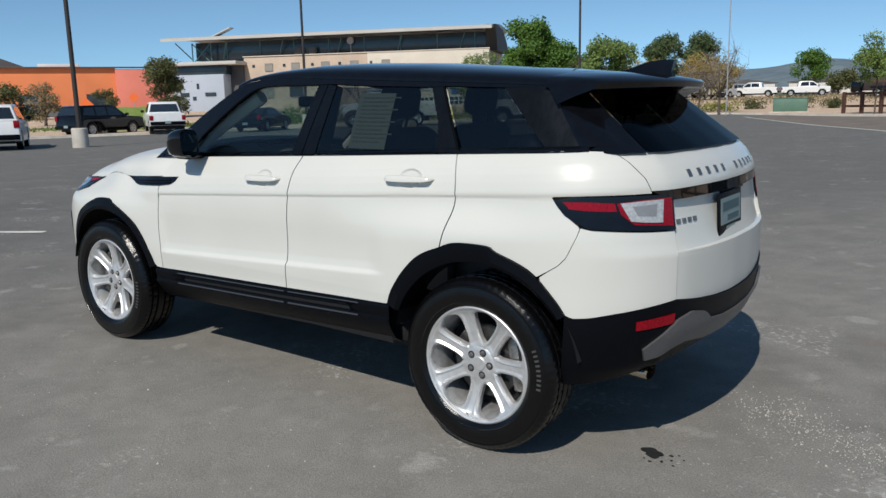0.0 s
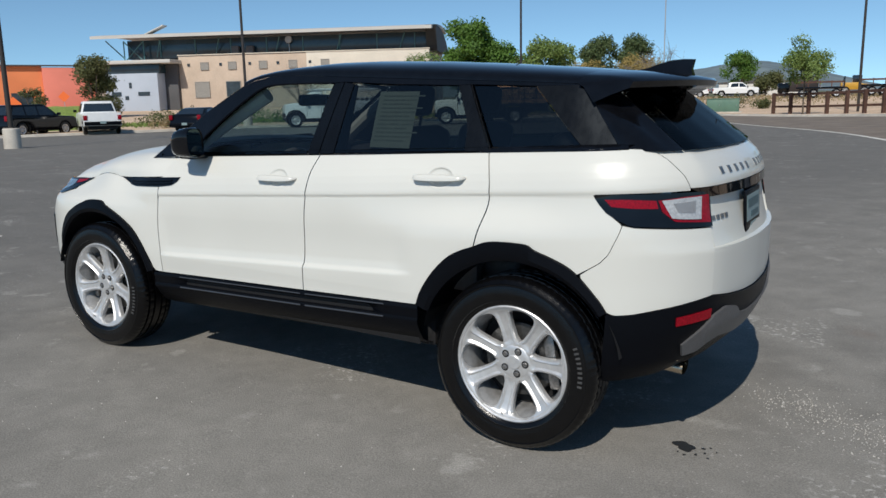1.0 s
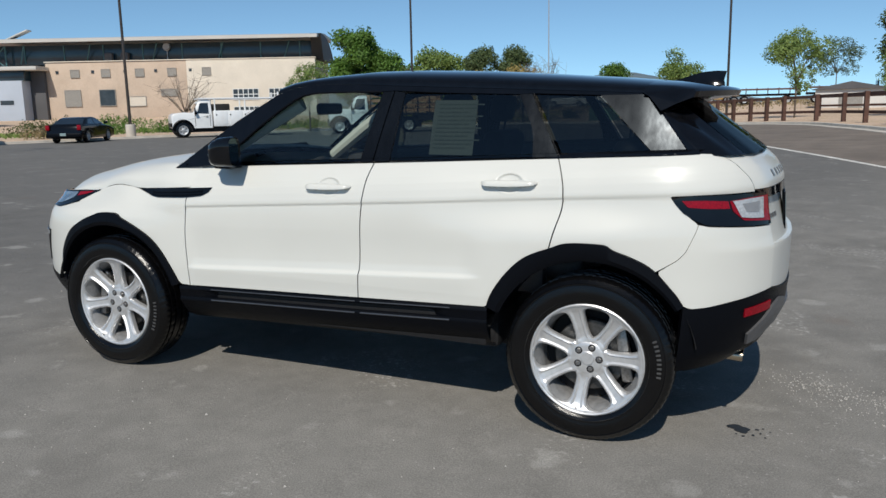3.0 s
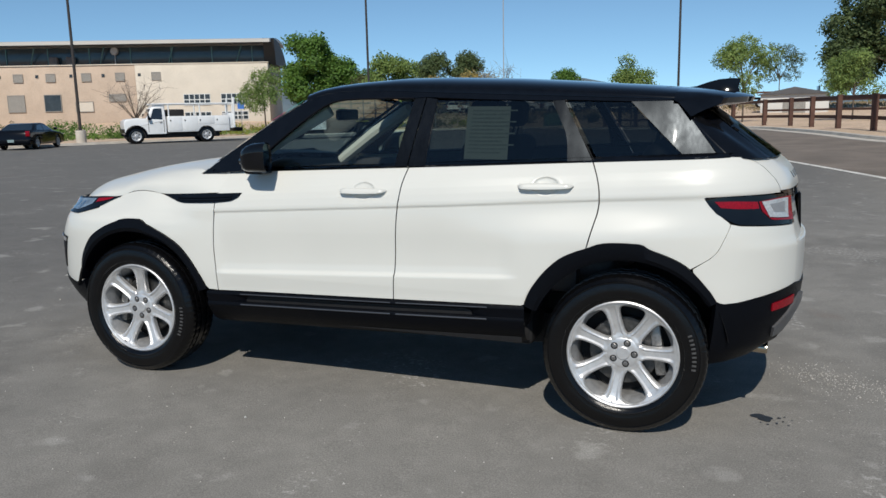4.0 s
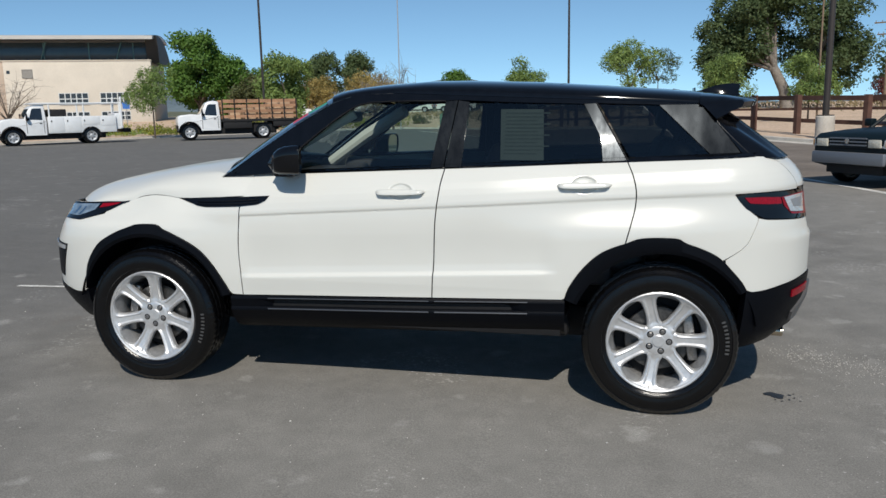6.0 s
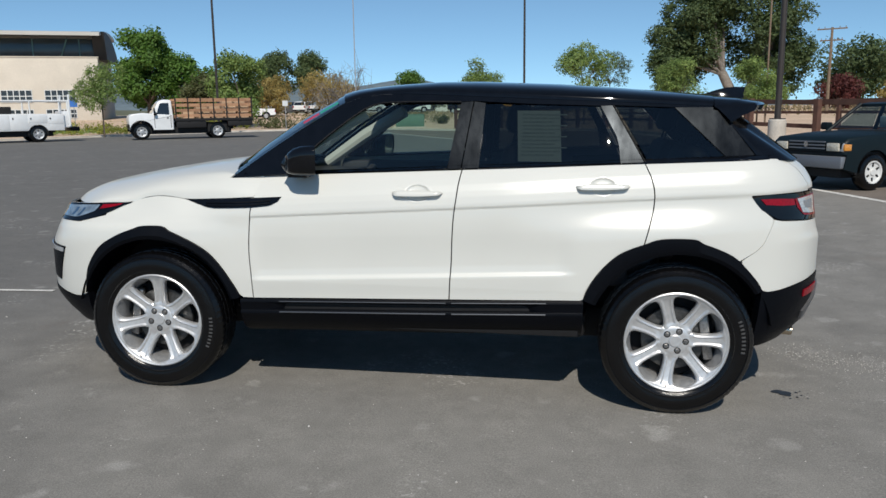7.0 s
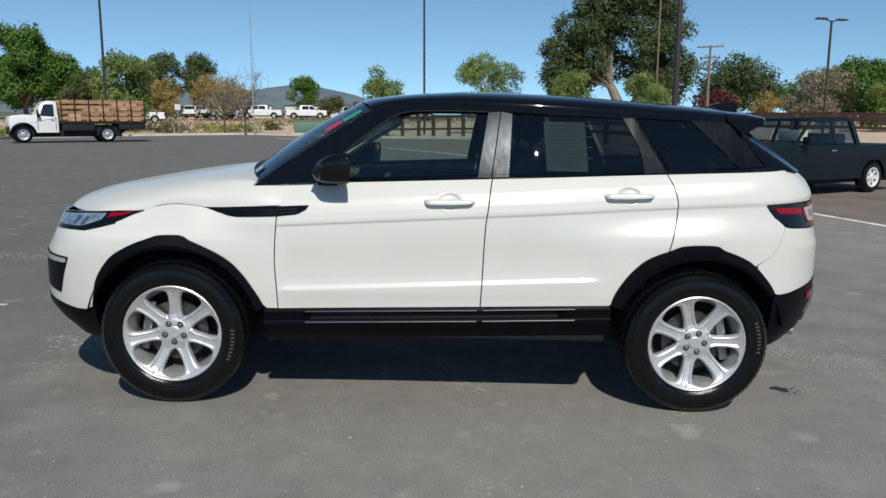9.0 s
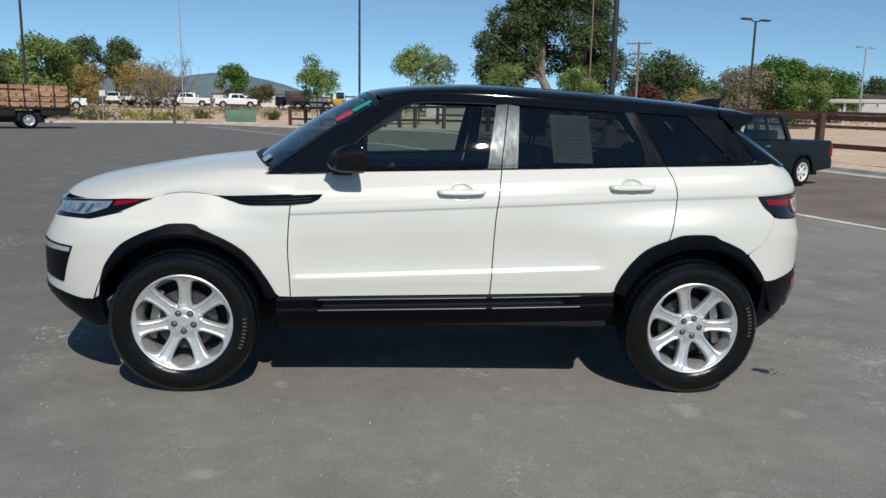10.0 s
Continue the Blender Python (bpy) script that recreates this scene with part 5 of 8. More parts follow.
PLATE_BLUE = material("plate_blue", (0.04, 0.10, 0.12), 0.4, fine=0.1)
PLATE_PALE = material("plate_pale", (0.22, 0.30, 0.31), 0.5, vary=0.15, scale=30)
bm = box(-.006, .006, -.160, .160, -.090, .085, .006)
plate = part("number_plate", bm, TRIM, CAR, "dealer paper plate in a black frame")
plate.matrix_local = Matrix.Translation((2.076, -.085, .968)) @ Matrix.Rotation(radians(-4), 4, "Y")
for name, y0, y1, z0, z1, mat_ in (("plate_field", -.138, .138, -.048, .062, PLATE_PALE), ("plate_bar", -.115, .115, .008, .044, PLATE_BLUE), ("plate_bar", -.05, .11, -.036, -.012, PLATE_BLUE), ("plate_bar", -.06, .06, -.082, -.060, PLATE_PALE)):
    lift = .0085 if name == "plate_bar" and z0 > -.05 else .0072
    part(name, box(.003, lift, y0, y1, z0, z1), mat_, plate, smooth=0)
part("plate_lamp", box(2.03, 2.062, -.16, .16, 1.045, 1.064, .006), TRIM, CAR)

for side in (1, -1):
    bm = tube([(1.84, side * -.575, .372), (1.95, side * -.578, .366)], [.036, .036], 24, cap=False)
    add_tube(bm, [(1.95, side * -.578, .366), (1.88, side * -.576, .370)], [.033, .032], 24, cap=False)
    bmesh.ops.scale(bm, vec=(1, 1.35, .85), space=Matrix.Translation((0, side * .577, -.37)), verts=bm.verts)
    part("exhaust_tip", bm, TAN_STEEL, CAR, "bright oval exhaust tip")
part("silencer", box(1.45, 1.84, -.62, .62, .31, .43, .05), DARK, CAR)
part("underbody", box(-1.75, 1.72, -.58, .58, .27, .45, .05), DARK, CAR)
part("floor_pan", box(-.86, .90, -.80, .80, .33, .50, .03), DARK, CAR)

# ---- the white car: cabin inside ----
part("dashboard", box(-.98, -.50, -.74, .74, .80, 1.075, .06, seg=3), LEATHER, CAR, "dark dashboard")
bm = bmesh.new()
ringpts = [(.185 * math.cos(a), 0, .185 * math.sin(a)) for a in (2 * math.pi * i / 36 for i in range(37))]
add_tube(bm, [(x, 0, z) for x, _, z in ringpts], .016, 8, cap=False)
add_box(bm, -.06, .06, -.02, .03, -.06, .05, .02)
add_box(bm, -.18, .18, -.008, .012, -.02, .02, .006)
add_box(bm, -.02, .02, -.008, .012, -.18, 0, .006)
bmesh.ops.transform(bm, matrix=Matrix.Translation((-.36, -.37, .985)) @ Matrix.Rotation(radians(-65), 4, "Y") @ Matrix.Rotation(radians(90), 4, "X"), verts=bm.verts)
part("steering_wheel", bm, LEATHER, CAR, "dark steering wheel", smooth=50)


def seat(x, y, w=.50):
    bm = bmesh.new()
    add_box(bm, x - .28, x + .25, y - w / 2, y + w / 2, .62, .78, .06, seg=3)
    add_box(bm, -.07, .07, y - w / 2, y + w / 2, 0, .60, .06, Matrix.Translation((x + .25, 0, .72)) @ Matrix.Rotation(radians(17), 4, "Y"), seg=3)
    base = part("seat", bm, LEATHER, CAR, "dark leather seat", smooth=60)
    bm = bmesh.new()
    add_box(bm, -.05, .05, y - .13, y + .13, .64, .80, .045, Matrix.Translation((x + .25, 0, .72)) @ Matrix.Rotation(radians(12), 4, "Y"), seg=3)
    add_tube(bm, [(x + .38, y - .06, 1.28), (x + .41, y - .06, 1.42)], .007, 6)
    add_tube(bm, [(x + .38, y + .06, 1.28), (x + .41, y + .06, 1.42)], .007, 6)
    part("headrest", bm, LEATHER, base, smooth=60)


seat(.12, -.37)
seat(.12, .37)
seat(1.02, -.40, .56)
seat(1.02, .40, .56)
part("boot_cover", box(1.25, 1.78, -.62, .62, 1.08, 1.12, .01), LEATHER, CAR)
liner = []
for x in np.linspace(-.30, 1.45, 20):
    for w in np.linspace(-1, 1, 13):
        liner.append((x, .60 * w, lerp(RAIL, x) - .02 + .035 * (1 - w * w)))
part_faces = [(k * 13 + i, k * 13 + i + 1, (k + 1) * 13 + i + 1, (k + 1) * 13 + i) for k in range(19) for i in range(12)]
mesh_part("headliner", liner, part_faces, CREAM, CAR, "pale roof lining")
part("inside_mirror", box(-.47, -.43, -.13, .13, 1.388, 1.455, .018), TRIM, CAR, "dark inside mirror")
for side in (1, -1):
    bm = tube([(-.84, side * .69, 1.10), (-.55, side * .635, 1.295), (-.27, side * .575, 1.455)], [.036, .042, .04], 10)
    part("inner_pillar", bm, CREAM, CAR, "pale inner windscreen pillar")
    bm = tube([(.29, side * .70, 1.15), (.31, side * .60, 1.50)], [.03, .03], 8)
    part("inner_pillar", bm, DARK, CAR)
    bm = box(-.75, 1.1, *sorted((side * .70, side * .78)), .60, 1.12, .03)
    part("door_card", bm, LEATHER, CAR, "dark inner door panel")

# the sheet behind the rear door window
g = coons([(.545, 1.222), (.757, 1.222)], [(.757, 1.222), (.745, 1.468)], [(.533, 1.468), (.745, 1.468)], [(.545, 1.222), (.533, 1.468)], 4, 6)
sheet_ = panel("window_sheet", [g], cabin, PAPER, lift=-.006, thick=.001, label="printed paper sheet inside the rear window")
for k, z in enumerate(np.linspace(1.25, 1.445, 12)):
    e = .16 + .03 * ((k * 7) % 3)
    g = coons([(.56, z), (.56 + e, z)], [(.56 + e, z), (.56 + e, z + .006)], [(.56, z + .006), (.56 + e, z + .006)], [(.56, z), (.56, z + .006)], 2, 1)
    panel("print_bar", [g], cabin, INK, sheet_, lift=-.004, thick=0)

# coloured strip stickers along the edge of the windscreen and a pale label low on it
def screen_mark(v0, v1, w0, w1, col, nm):
    co = bpy.data.objects["windscreen"].data.vertices
    n, m = 16, 24

    def at(v, w):
        a, b = v * n, (w + 1) / 2 * m
        i, j = min(int(a), n - 1), min(int(b), m - 1)
        fa, fb = a - i, b - j
        g = lambda r, c: co[r * (m + 1) + c].co
        p = g(i, j) * (1 - fa) * (1 - fb) + g(i + 1, j) * fa * (1 - fb) + g(i, j + 1) * (1 - fa) * fb + g(i + 1, j + 1) * fa * fb
        return (p.x - .006, p.y, p.z + .008)

    verts = [at(v0 + (v1 - v0) * i / 5, w0 + (w1 - w0) * j / 3) for i in range(6) for j in range(4)]
    faces = [(i * 4 + j, i * 4 + j + 1, i * 4 + j + 5, i * 4 + j + 4) for i in range(5) for j in range(3)]
    mesh_part("windscreen_sticker", verts, faces, material(nm, col, .5, fine=.1), CAR, "small coloured sticker on the windscreen", 0)


near = 1 if bpy.data.objects["windscreen"].data.vertices[24].co.y < 0 else -1
screen_mark(.66, .79, near * .94, near * .86, (.45, .03, .07), "red_sticker")
screen_mark(.80, .95, near * .94, near * .86, (.02, .28, .20), "green_sticker")
screen_mark(.10, .16, near * .80, near * .68, (.30, .32, .33), "pale_label")


# ---- surroundings ----
def on_ground(x, y, lot=False):
    return height(x, y) + (0.0 if lot else 0.11)


def upright(x, y, turn=0.0, lot=False):
    return Matrix.Translation((x, y, on_ground(x, y, lot))) @ Matrix.Rotation(radians(turn), 4, "Z")


BRONZE = material("dark_bronze_metal", (0.045, 0.038, 0.034), 0.5, metal=0.3, fine=0.1)
GREY_METAL = material("galvanised_grey", (0.42, 0.43, 0.44), 0.5, metal=0.5, fine=0.1)
WOOD_POLE = material("weathered_pole_wood", (0.22, 0.16, 0.11), 0.9, vary=0.3, scale=5)


def lamp_pole(x, y, h, r, base, arms=True, mat=None, label="tall dark bronze parking lot lamp pole", lot=False):
    e = thing("street_lamp", label, "lamp post", upright(x, y, 20, lot), "lamp poles")
    z0 = -.15
    if base:
        bm = bmesh.new()
        add_lathe(bm, [(.0, .76), (.27, .76), (.30, .73), (.31, 0), (.31, -.3)], 24, "z")
        part("concrete_base", bm, CONCRETE, e, "round pale concrete footing")
        part("base_plate", box(-.2, .2, -.2, .2, .76, .80, .01), mat or BRONZE, e)
        z0 = .76
    part("pole", tube([(0, 0, z0), (0, 0, h)], [r, r * .8], 12), mat or BRONZE, e)
    if arms:
        for s in (-1, 1):
            bm = tube([(0, 0, h - .05), (s * .45, 0, h + .06)], .035, 8)
            add_box(bm, *sorted((s * .40, s * 1.0)), -.16, .16, h + .03, h + .12, .03)
            part("lamp_head", bm, mat or BRONZE, e)
    return e


lamp_pole(-26.6, 13.1, 9.2, .095, True, lot=True, label="dark bronze lamp pole on a pale concrete footing")
lamp_pole(-35.4, 34.0, 8.95, .095, True, label="dark bronze lamp pole behind the kerb")
lamp_pole(-22.5, 48.7, 11.0, .09, False)
lamp_pole(-1.15, 58.0, 12, .095, False)
lamp_pole(8.75, 24.4, 9.6, .11, True, label="dark bronze lamp pole by the fence")
lamp_pole(-14.9, 58.6, 14, .045, False, False, GREY_METAL, "slender pale grey flagpole")
lamp_pole(20.64, 37.3, 6.2, .075, False)
lamp_pole(38.05, 53.84, 6.4, .07, False, True, GREY_METAL, "pale grey street lamp beyond the fence")
lamp_pole(14.15, 46.6, 9, .06, False, False, WOOD_POLE, "thin brown pole among the trees")


def utility_pole(x, y, h):
    e = thing("utility_pole", "wooden utility pole with two crossarms", "utility pole", upright(x, y, -30))
    part("pole", tube([(0, 0, -.2), (0, 0, h)], [.17, .11], 10), WOOD_POLE, e)
    for z, w in ((h - .15, 1.3), (h - 1.2, 1.0)):
        bm = box(-w, w, -.06, .06, z - .06, z + .06, .01)
        for k in (-.9, -.5, .5, .9):
            add_tube(bm, [(k * w, 0, z + .06), (k * w, 0, z + .22)], .03, 6)
        part("crossarm", bm, WOOD_POLE, e)


utility_pole(27.2, 75.0, 8.0)

# fence
FENCE_RED = material("red_brown_fence_wood", (0.10, 0.048, 0.034), 0.85, vary=0.35, scale=3, fine=0.2, fine_scale=30, piece=0.2)
FENCE = resample(curve([(17.5, 5), (16.2, 9), (14.8, 13.8), (13.2, 18.8), (10.6, 23), (8.6, 27), (7.4, 31.2), (6.3, 35.8), (5.2, 41.2), (3.2, 46), (-1, 52), (-6.5, 57.2)], 120), 17)
fence = thing("fence", "red-brown wooden post and rail fence beside the lot", "fence")
post0 = part("post", box(-.10, .10, -.10, .10, -.4, 1.46, .012), FENCE_RED, fence, smooth=0)
post0.matrix_local = upright(*FENCE[0])
for k in range(1, len(FENCE)):
    d = FENCE[k] - FENCE[k - 1]
    share("post", post0, fence, upright(*FENCE[k], math.degrees(math.atan2(d[1], d[0]))))
    if FENCE[k][1] > 48:
        share("post", post0, fence, upright(*((FENCE[k] + FENCE[k - 1]) / 2), math.degrees(math.atan2(d[1], d[0]))))
for k in range(len(FENCE) - 1):
    a, b = FENCE[k], FENCE[k + 1]
    za, zb = on_ground(*a), on_ground(*b)
    d = b - a
    L = float(np.hypot(*d))
    for z, hh in ((1.34, .085), (.50, .075)):
        m = Matrix.Translation(((a[0] + b[0]) / 2, (a[1] + b[1]) / 2, (za + zb) / 2 + z)) @ Matrix.Rotation(math.atan2(d[1], d[0]), 4, "Z") @ Matrix.Rotation(-math.asin((zb - za) / L), 4, "Y")
        o = part("rail", box(-L / 2 - .04, L / 2 + .04, -.145, -.095, -hh, hh, .008), FENCE_RED, fence, smooth=0)
        o.matrix_local = m
second = thing("fence", "second red-brown rail fence further back on the sand", "fence")
far_posts = [(24, 20), (21.5, 26), (18.5, 32), (15.5, 38), (12.5, 44.5), (9, 51), (5, 57)]
for k, (x, y) in enumerate(far_posts):
    share("post", post0, second, upright(x, y, 25))
for (a, b) in zip(far_posts, far_posts[1:]):
    for z in (1.35, .75):
        za, zb = on_ground(*a), on_ground(*b)
        dx, dy = b[0] - a[0], b[1] - a[1]
        L = math.hypot(dx, dy)
        o = part("rail", box(-L / 2, L / 2, -.03, .03, -.07, .07), FENCE_RED, second, smooth=0)
        o.matrix_local = Matrix.Translation(((a[0] + b[0]) / 2, (a[1] + b[1]) / 2, (za + zb) / 2 + z)) @ Matrix.Rotation(math.atan2(dy, dx), 4, "Z") @ Matrix.Rotation(-math.asin((zb - za) / L), 4, "Y")


# ---- trees and shrubs ----
def leaf_material(name, a, b):
    m = material(name, b, 0.65, vary=0.5, scale=1.1, other=a, fine=0.3, fine_scale=9)
    nt = m.node_tree
    p, out = nt.nodes["Principled BSDF"], nt.nodes["Material Output"]
    tl, mx = nt.nodes.new("ShaderNodeBsdfTranslucent"), nt.nodes.new("ShaderNodeMixShader")
    nt.links.new(p.inputs["Base Color"].links[0].from_socket, tl.inputs[0])
    mx.inputs[0].default_value = 0.35
    nt.links.new(p.outputs[0], mx.inputs[1])
    nt.links.new(tl.outputs[0], mx.inputs[2])
    nt.links.new(mx.outputs[0], out.inputs[0])
    return m


LEAVES = {
    "deep": leaf_material("deep_green_leaves", (0.06, 0.13, 0.02), (0.13, 0.25, 0.035)),
    "fresh": leaf_material("fresh_green_leaves", (0.13, 0.20, 0.05), (0.26, 0.35, 0.10)),
    "oak": leaf_material("grey_green_oak_leaves", (0.05, 0.085, 0.03), (0.12, 0.165, 0.06)),
    "yellow": leaf_material("ochre_leaves", (0.26, 0.20, 0.06), (0.44, 0.34, 0.12)),
    "beige": leaf_material("pale_blossom_leaves", (0.20, 0.17, 0.11), (0.38, 0.33, 0.24)),
    "red": leaf_material("dark_red_leaves", (0.08, 0.02, 0.02), (0.17, 0.05, 0.045)),
    "olive": leaf_material("olive_shrub_leaves", (0.07, 0.085, 0.03), (0.15, 0.16, 0.06)),
    "lime": leaf_material("yellow_green_shrub_leaves", (0.18, 0.20, 0.03), (0.36, 0.38, 0.06)),
    "dry": leaf_material("dry_grass_leaves", (0.22, 0.17, 0.09), (0.40, 0.32, 0.18)),
}
BARK = material("grey_brown_bark", (0.14, 0.11, 0.085), 0.95, vary=0.4, scale=6, fine=0.3, fine_scale=30)
PALE_BARK = material("pale_oak_bark", (0.26, 0.23, 0.20), 0.95, vary=0.4, scale=4, fine=0.3, fine_scale=20)


def leaves_mesh(rng, lobes, count, size, gap=0.25):
    """Many small bent leaf blades in clumps on and inside the lobes (centre, radii)."""
    vol = np.array([l[3] * l[4] * l[5] for l in lobes]) ** .75
    pick = rng.choice(len(lobes), size=count // 9, p=vol / vol.sum())
    m = len(pick)

    def unit(a):
        return a / (np.linalg.norm(a, axis=1, keepdims=True) + 1e-9)

    lob = np.array(lobes)[pick]
    d = unit(rng.normal(size=(m, 3)))
    rad = rng.uniform(.55, 1.0, (m, 1)) ** .5 * (1 + .12 * rng.normal(size=(m, 1)))
    c = np.repeat(lob[:, :3] + d * rad * lob[:, 3:], 9, 0)
    d = np.repeat(d, 9, 0)
    k = len(c)
    p = c + rng.normal(size=(k, 3)) * size * 1.25
    n = unit(d * .8 + rng.normal(size=(k, 3)) * .55 + np.array((0, 0, .35)))
    t = unit(np.cross(n, rng.normal(size=(k, 3))))
    b = np.cross(n, t)
    s = size * rng.uniform(.6, 1.25, (k, 1))
    quads = np.stack([p - t * s, p + b * s * .55 + n * s * .18, p + t * s, p - b * s * .55 + n * s * .18], 1)
    return quads.reshape(-1, 3).tolist(), np.arange(4 * k).reshape(-1, 4).tolist()


def foliage(name, verts, faces, mat, parent):
    me = bpy.data.meshes.new(name)
    me.from_pydata(verts, [], faces)
    me.materials.append(mat)
    ob = new(name, me)
    ob.parent = parent
    return ob


def crown_lobes(rng, h0, h1, width, n):
    """Uneven lobes that make up a crown between two heights."""
    out = []
    zc, hz = (h0 + h1) / 2, (h1 - h0) / 2
    for k in range(n):
        a, u = rng.uniform(0, 2 * math.pi), rng.uniform(-.85, .85)
        f = math.sqrt(max(.05, 1 - u * u)) * rng.uniform(.35, .8)
        r = width / 2 * rng.uniform(.26, .42)
        out.append((math.cos(a) * f * width / 2, math.sin(a) * f * width / 2, zc + u * hz * .85, r, r, r * rng.uniform(.65, .95)))
    return out


def tree(x, y, top, width, leaf, name="tree", label="", low=0.3, seed=1, count=2600, size=.13, trunk=.12, lobes=13, bark=None, base=None, lean=0.0):
    rng = np.random.default_rng(seed)
    zg = on_ground(x, y) if base is None else base
    h = top - zg
    e = thing(name, label, "tree", Matrix.Translation((x, y, zg)), "trees")
    lb = crown_lobes(rng, h * low, h * .985, width, lobes)
    bm = bmesh.new()
    fork = h * (low + .12)
    add_tube(bm, [(0, 0, -.3), (lean * .3, 0, fork * .5), (lean, 0, fork)], [trunk * 1.25, trunk, trunk * .8], 9)
    for c in lb[:8]:
        mid = ((lean + c[0]) / 2 + rng.normal() * .1 * width * .2, c[1] / 2, (fork + c[2]) / 2 + .05 * h)
        add_tube(bm, [(lean, 0, fork * .92), mid, (c[0], c[1], c[2])], [trunk * .6, trunk * .4, trunk * .12], 6)
    part("trunk", bm, bark or BARK, e, smooth=60)
    v, f = leaves_mesh(rng, lb, int(count * 2.7), size * .88)
    foliage("crown", v, f, LEAVES[leaf], e)
    return e


def bare_tree(x, y, top, width, seed, label):
    rng = np.random.default_rng(seed)
    zg = on_ground(x, y)
    h = top - zg
    e = thing("bare_tree", label, "tree", Matrix.Translation((x, y, zg)), "trees")
    bm = bmesh.new()
    add_tube(bm, [(0, 0, -.2), (.05, 0, h * .35)], [.10, .07], 8)
    twigs = bmesh.new()
    for k in range(13):
        a = rng.uniform(0, 6.28)
        d = np.array((math.cos(a) * width * .5, math.sin(a) * width * .5, h * rng.uniform(.55, 1.0))) * (1, 1, 1)
        s = np.array((.05, 0, h * rng.uniform(.22, .36)))
        m = (s + d) / 2 + rng.normal(size=3) * .12
        add_tube(bm, [tuple(s), tuple(m), tuple(d)], [.04, .025, .008], 5)
        for q in range(16):
            t = rng.uniform(.35, 1)
            p = s + (d - s) * t + rng.normal(size=3) * .05
            w = p + rng.normal(size=3) * width * .12 + np.array((0, 0, .18))
            add_tube(twigs, [tuple(p), tuple((p + w) / 2 + rng.normal(size=3) * .04), tuple(w)], [.014, .010, .005], 4)
    part("trunk", bm, BARK, e, smooth=60)
    part("twig_work", twigs, PALE_BARK, e, smooth=60)


tree(-45.4, 82, 11.9, 7.2, "deep", label="tall deep green leafy tree beside the building", low=.05, seed=3, count=6500, size=.24, trunk=.25, lobes=22)
tree(-41.3, 84.3, 8.7, 8.4, "deep", label="broad deep green tree next to the building", low=.05, seed=4, count=5200, size=.24, trunk=.22, lobes=20)
tree(-29.4, 45.5, 5.3, 4.2, "fresh", label="young street tree with thin green foliage", low=.32, seed=5, count=2300, size=.085, trunk=.05)
bare_tree(-45.3, 50.5, 4.9, 4.6, 6, "small leafless tree in front of the building")
tree(-27.2, 65.0, 7.1, 5.6, "fresh", label="fresh green tree behind the parked trucks", low=.12, seed=7, count=3800, size=.17, trunk=.12, lobes=16)
tree(-36.5, 78, 5.6, 7.0, "olive", label="greyish olive shrub tree behind the parked trucks", low=.0, seed=8, count=3600, size=.18, trunk=.1, lobes=16)
tree(-60.2, 165, 16.6, 11.5, "oak", label="far dark grey-green oak", low=.22, seed=9, count=3200, size=.34, trunk=.4, lobes=14)
tree(-52.8, 166, 16.2, 10.5, "oak", label="far dark grey-green oak", low=.22, seed=10, count=2900, size=.34, trunk=.4, lobes=12)
tree(-34.5, 89.8, 6.2, 8.5, "yellow", label="ochre spring tree with thin foliage", low=.2, seed=11, count=2600, size=.16, trunk=.1, lobes=15)
tree(-27.0, 94.0, 6.3, 8.5, "yellow", label="ochre spring tree with thin foliage", low=.2, seed=12, count=2600, size=.16, trunk=.1, lobes=15)
bare_tree(-16.3, 61.4, 5.4, 5.0, 13, "pale leafless young tree behind the kerb")
bare_tree(-18.6, 63.5, 4.9, 4.0, 14, "pale leafless young tree behind the kerb")
tree(-24.0, 138, 8.9, 7.4, "deep", label="round dark green tree in the field", low=.2, seed=15, count=2600, size=.2, trunk=.16)
tree(-18.5, 128, 5.0, 5.0, "olive", label="low olive tree out in the field", low=.1, seed=16, count=1500, size=.2)
tree(-4.25, 54.6, 5.5, 3.9, "fresh", label="young light green tree behind the fence", low=.34, seed=17, count=2400, size=.095, trunk=.05)
tree(3.42, 55.7, 6.5, 4.9, "fresh", label="young light green tree behind the fence", low=.30, seed=18, count=2700, size=.10, trunk=.06)
tree(9.1, 105.8, 10.0, 6.2, "oak", label="young grey-green tree behind the fence", low=.30, seed=19, count=2200, size=.10, trunk=.06)
tree(10.2, 54.0, 5.75, 4.3, "fresh", label="young light green tree in front of the oak", low=.2, seed=20, count=2600, size=.09, trunk=.05)
tree(13.5, 46.0, 4.7, 3.6, "fresh", label="young light green tree in front of the oak", low=.2, seed=21, count=2500, size=.09, trunk=.05)
tree(45.2, 116.6, 10.3, 15, "oak", label="broad green oak far behind the fence", low=.05, seed=22, count=4600, size=.3, trunk=.4, lobes=22)
tree(58.5, 117.8, 8.4, 13, "deep", label="broad green tree far behind the fence", low=.05, seed=23, count=3600, size=.3, trunk=.4, lobes=18)
tree(72, 118, 8.1, 13, "oak", label="broad green tree far behind the fence", low=.05, seed=24, count=3200, size=.3, trunk=.4, lobes=18)
tree(31.6, 84.8, 4.8, 5.4, "red", label="dark red leafed shrub tree behind the fence", low=.05, seed=25, count=1900, size=.16, trunk=.1)
tree(38.0, 86, 4.6, 3.8, "yellow", label="yellow-green shrub tree behind the fence", low=.05, seed=26, count=1400, size=.15, trunk=.1)
tree(35.0, 67.1, 6.2, 6.6, "beige", label="pale blossoming tree behind the fence", low=.1, seed=27, count=3400, size=.13, trunk=.1, lobes=17)
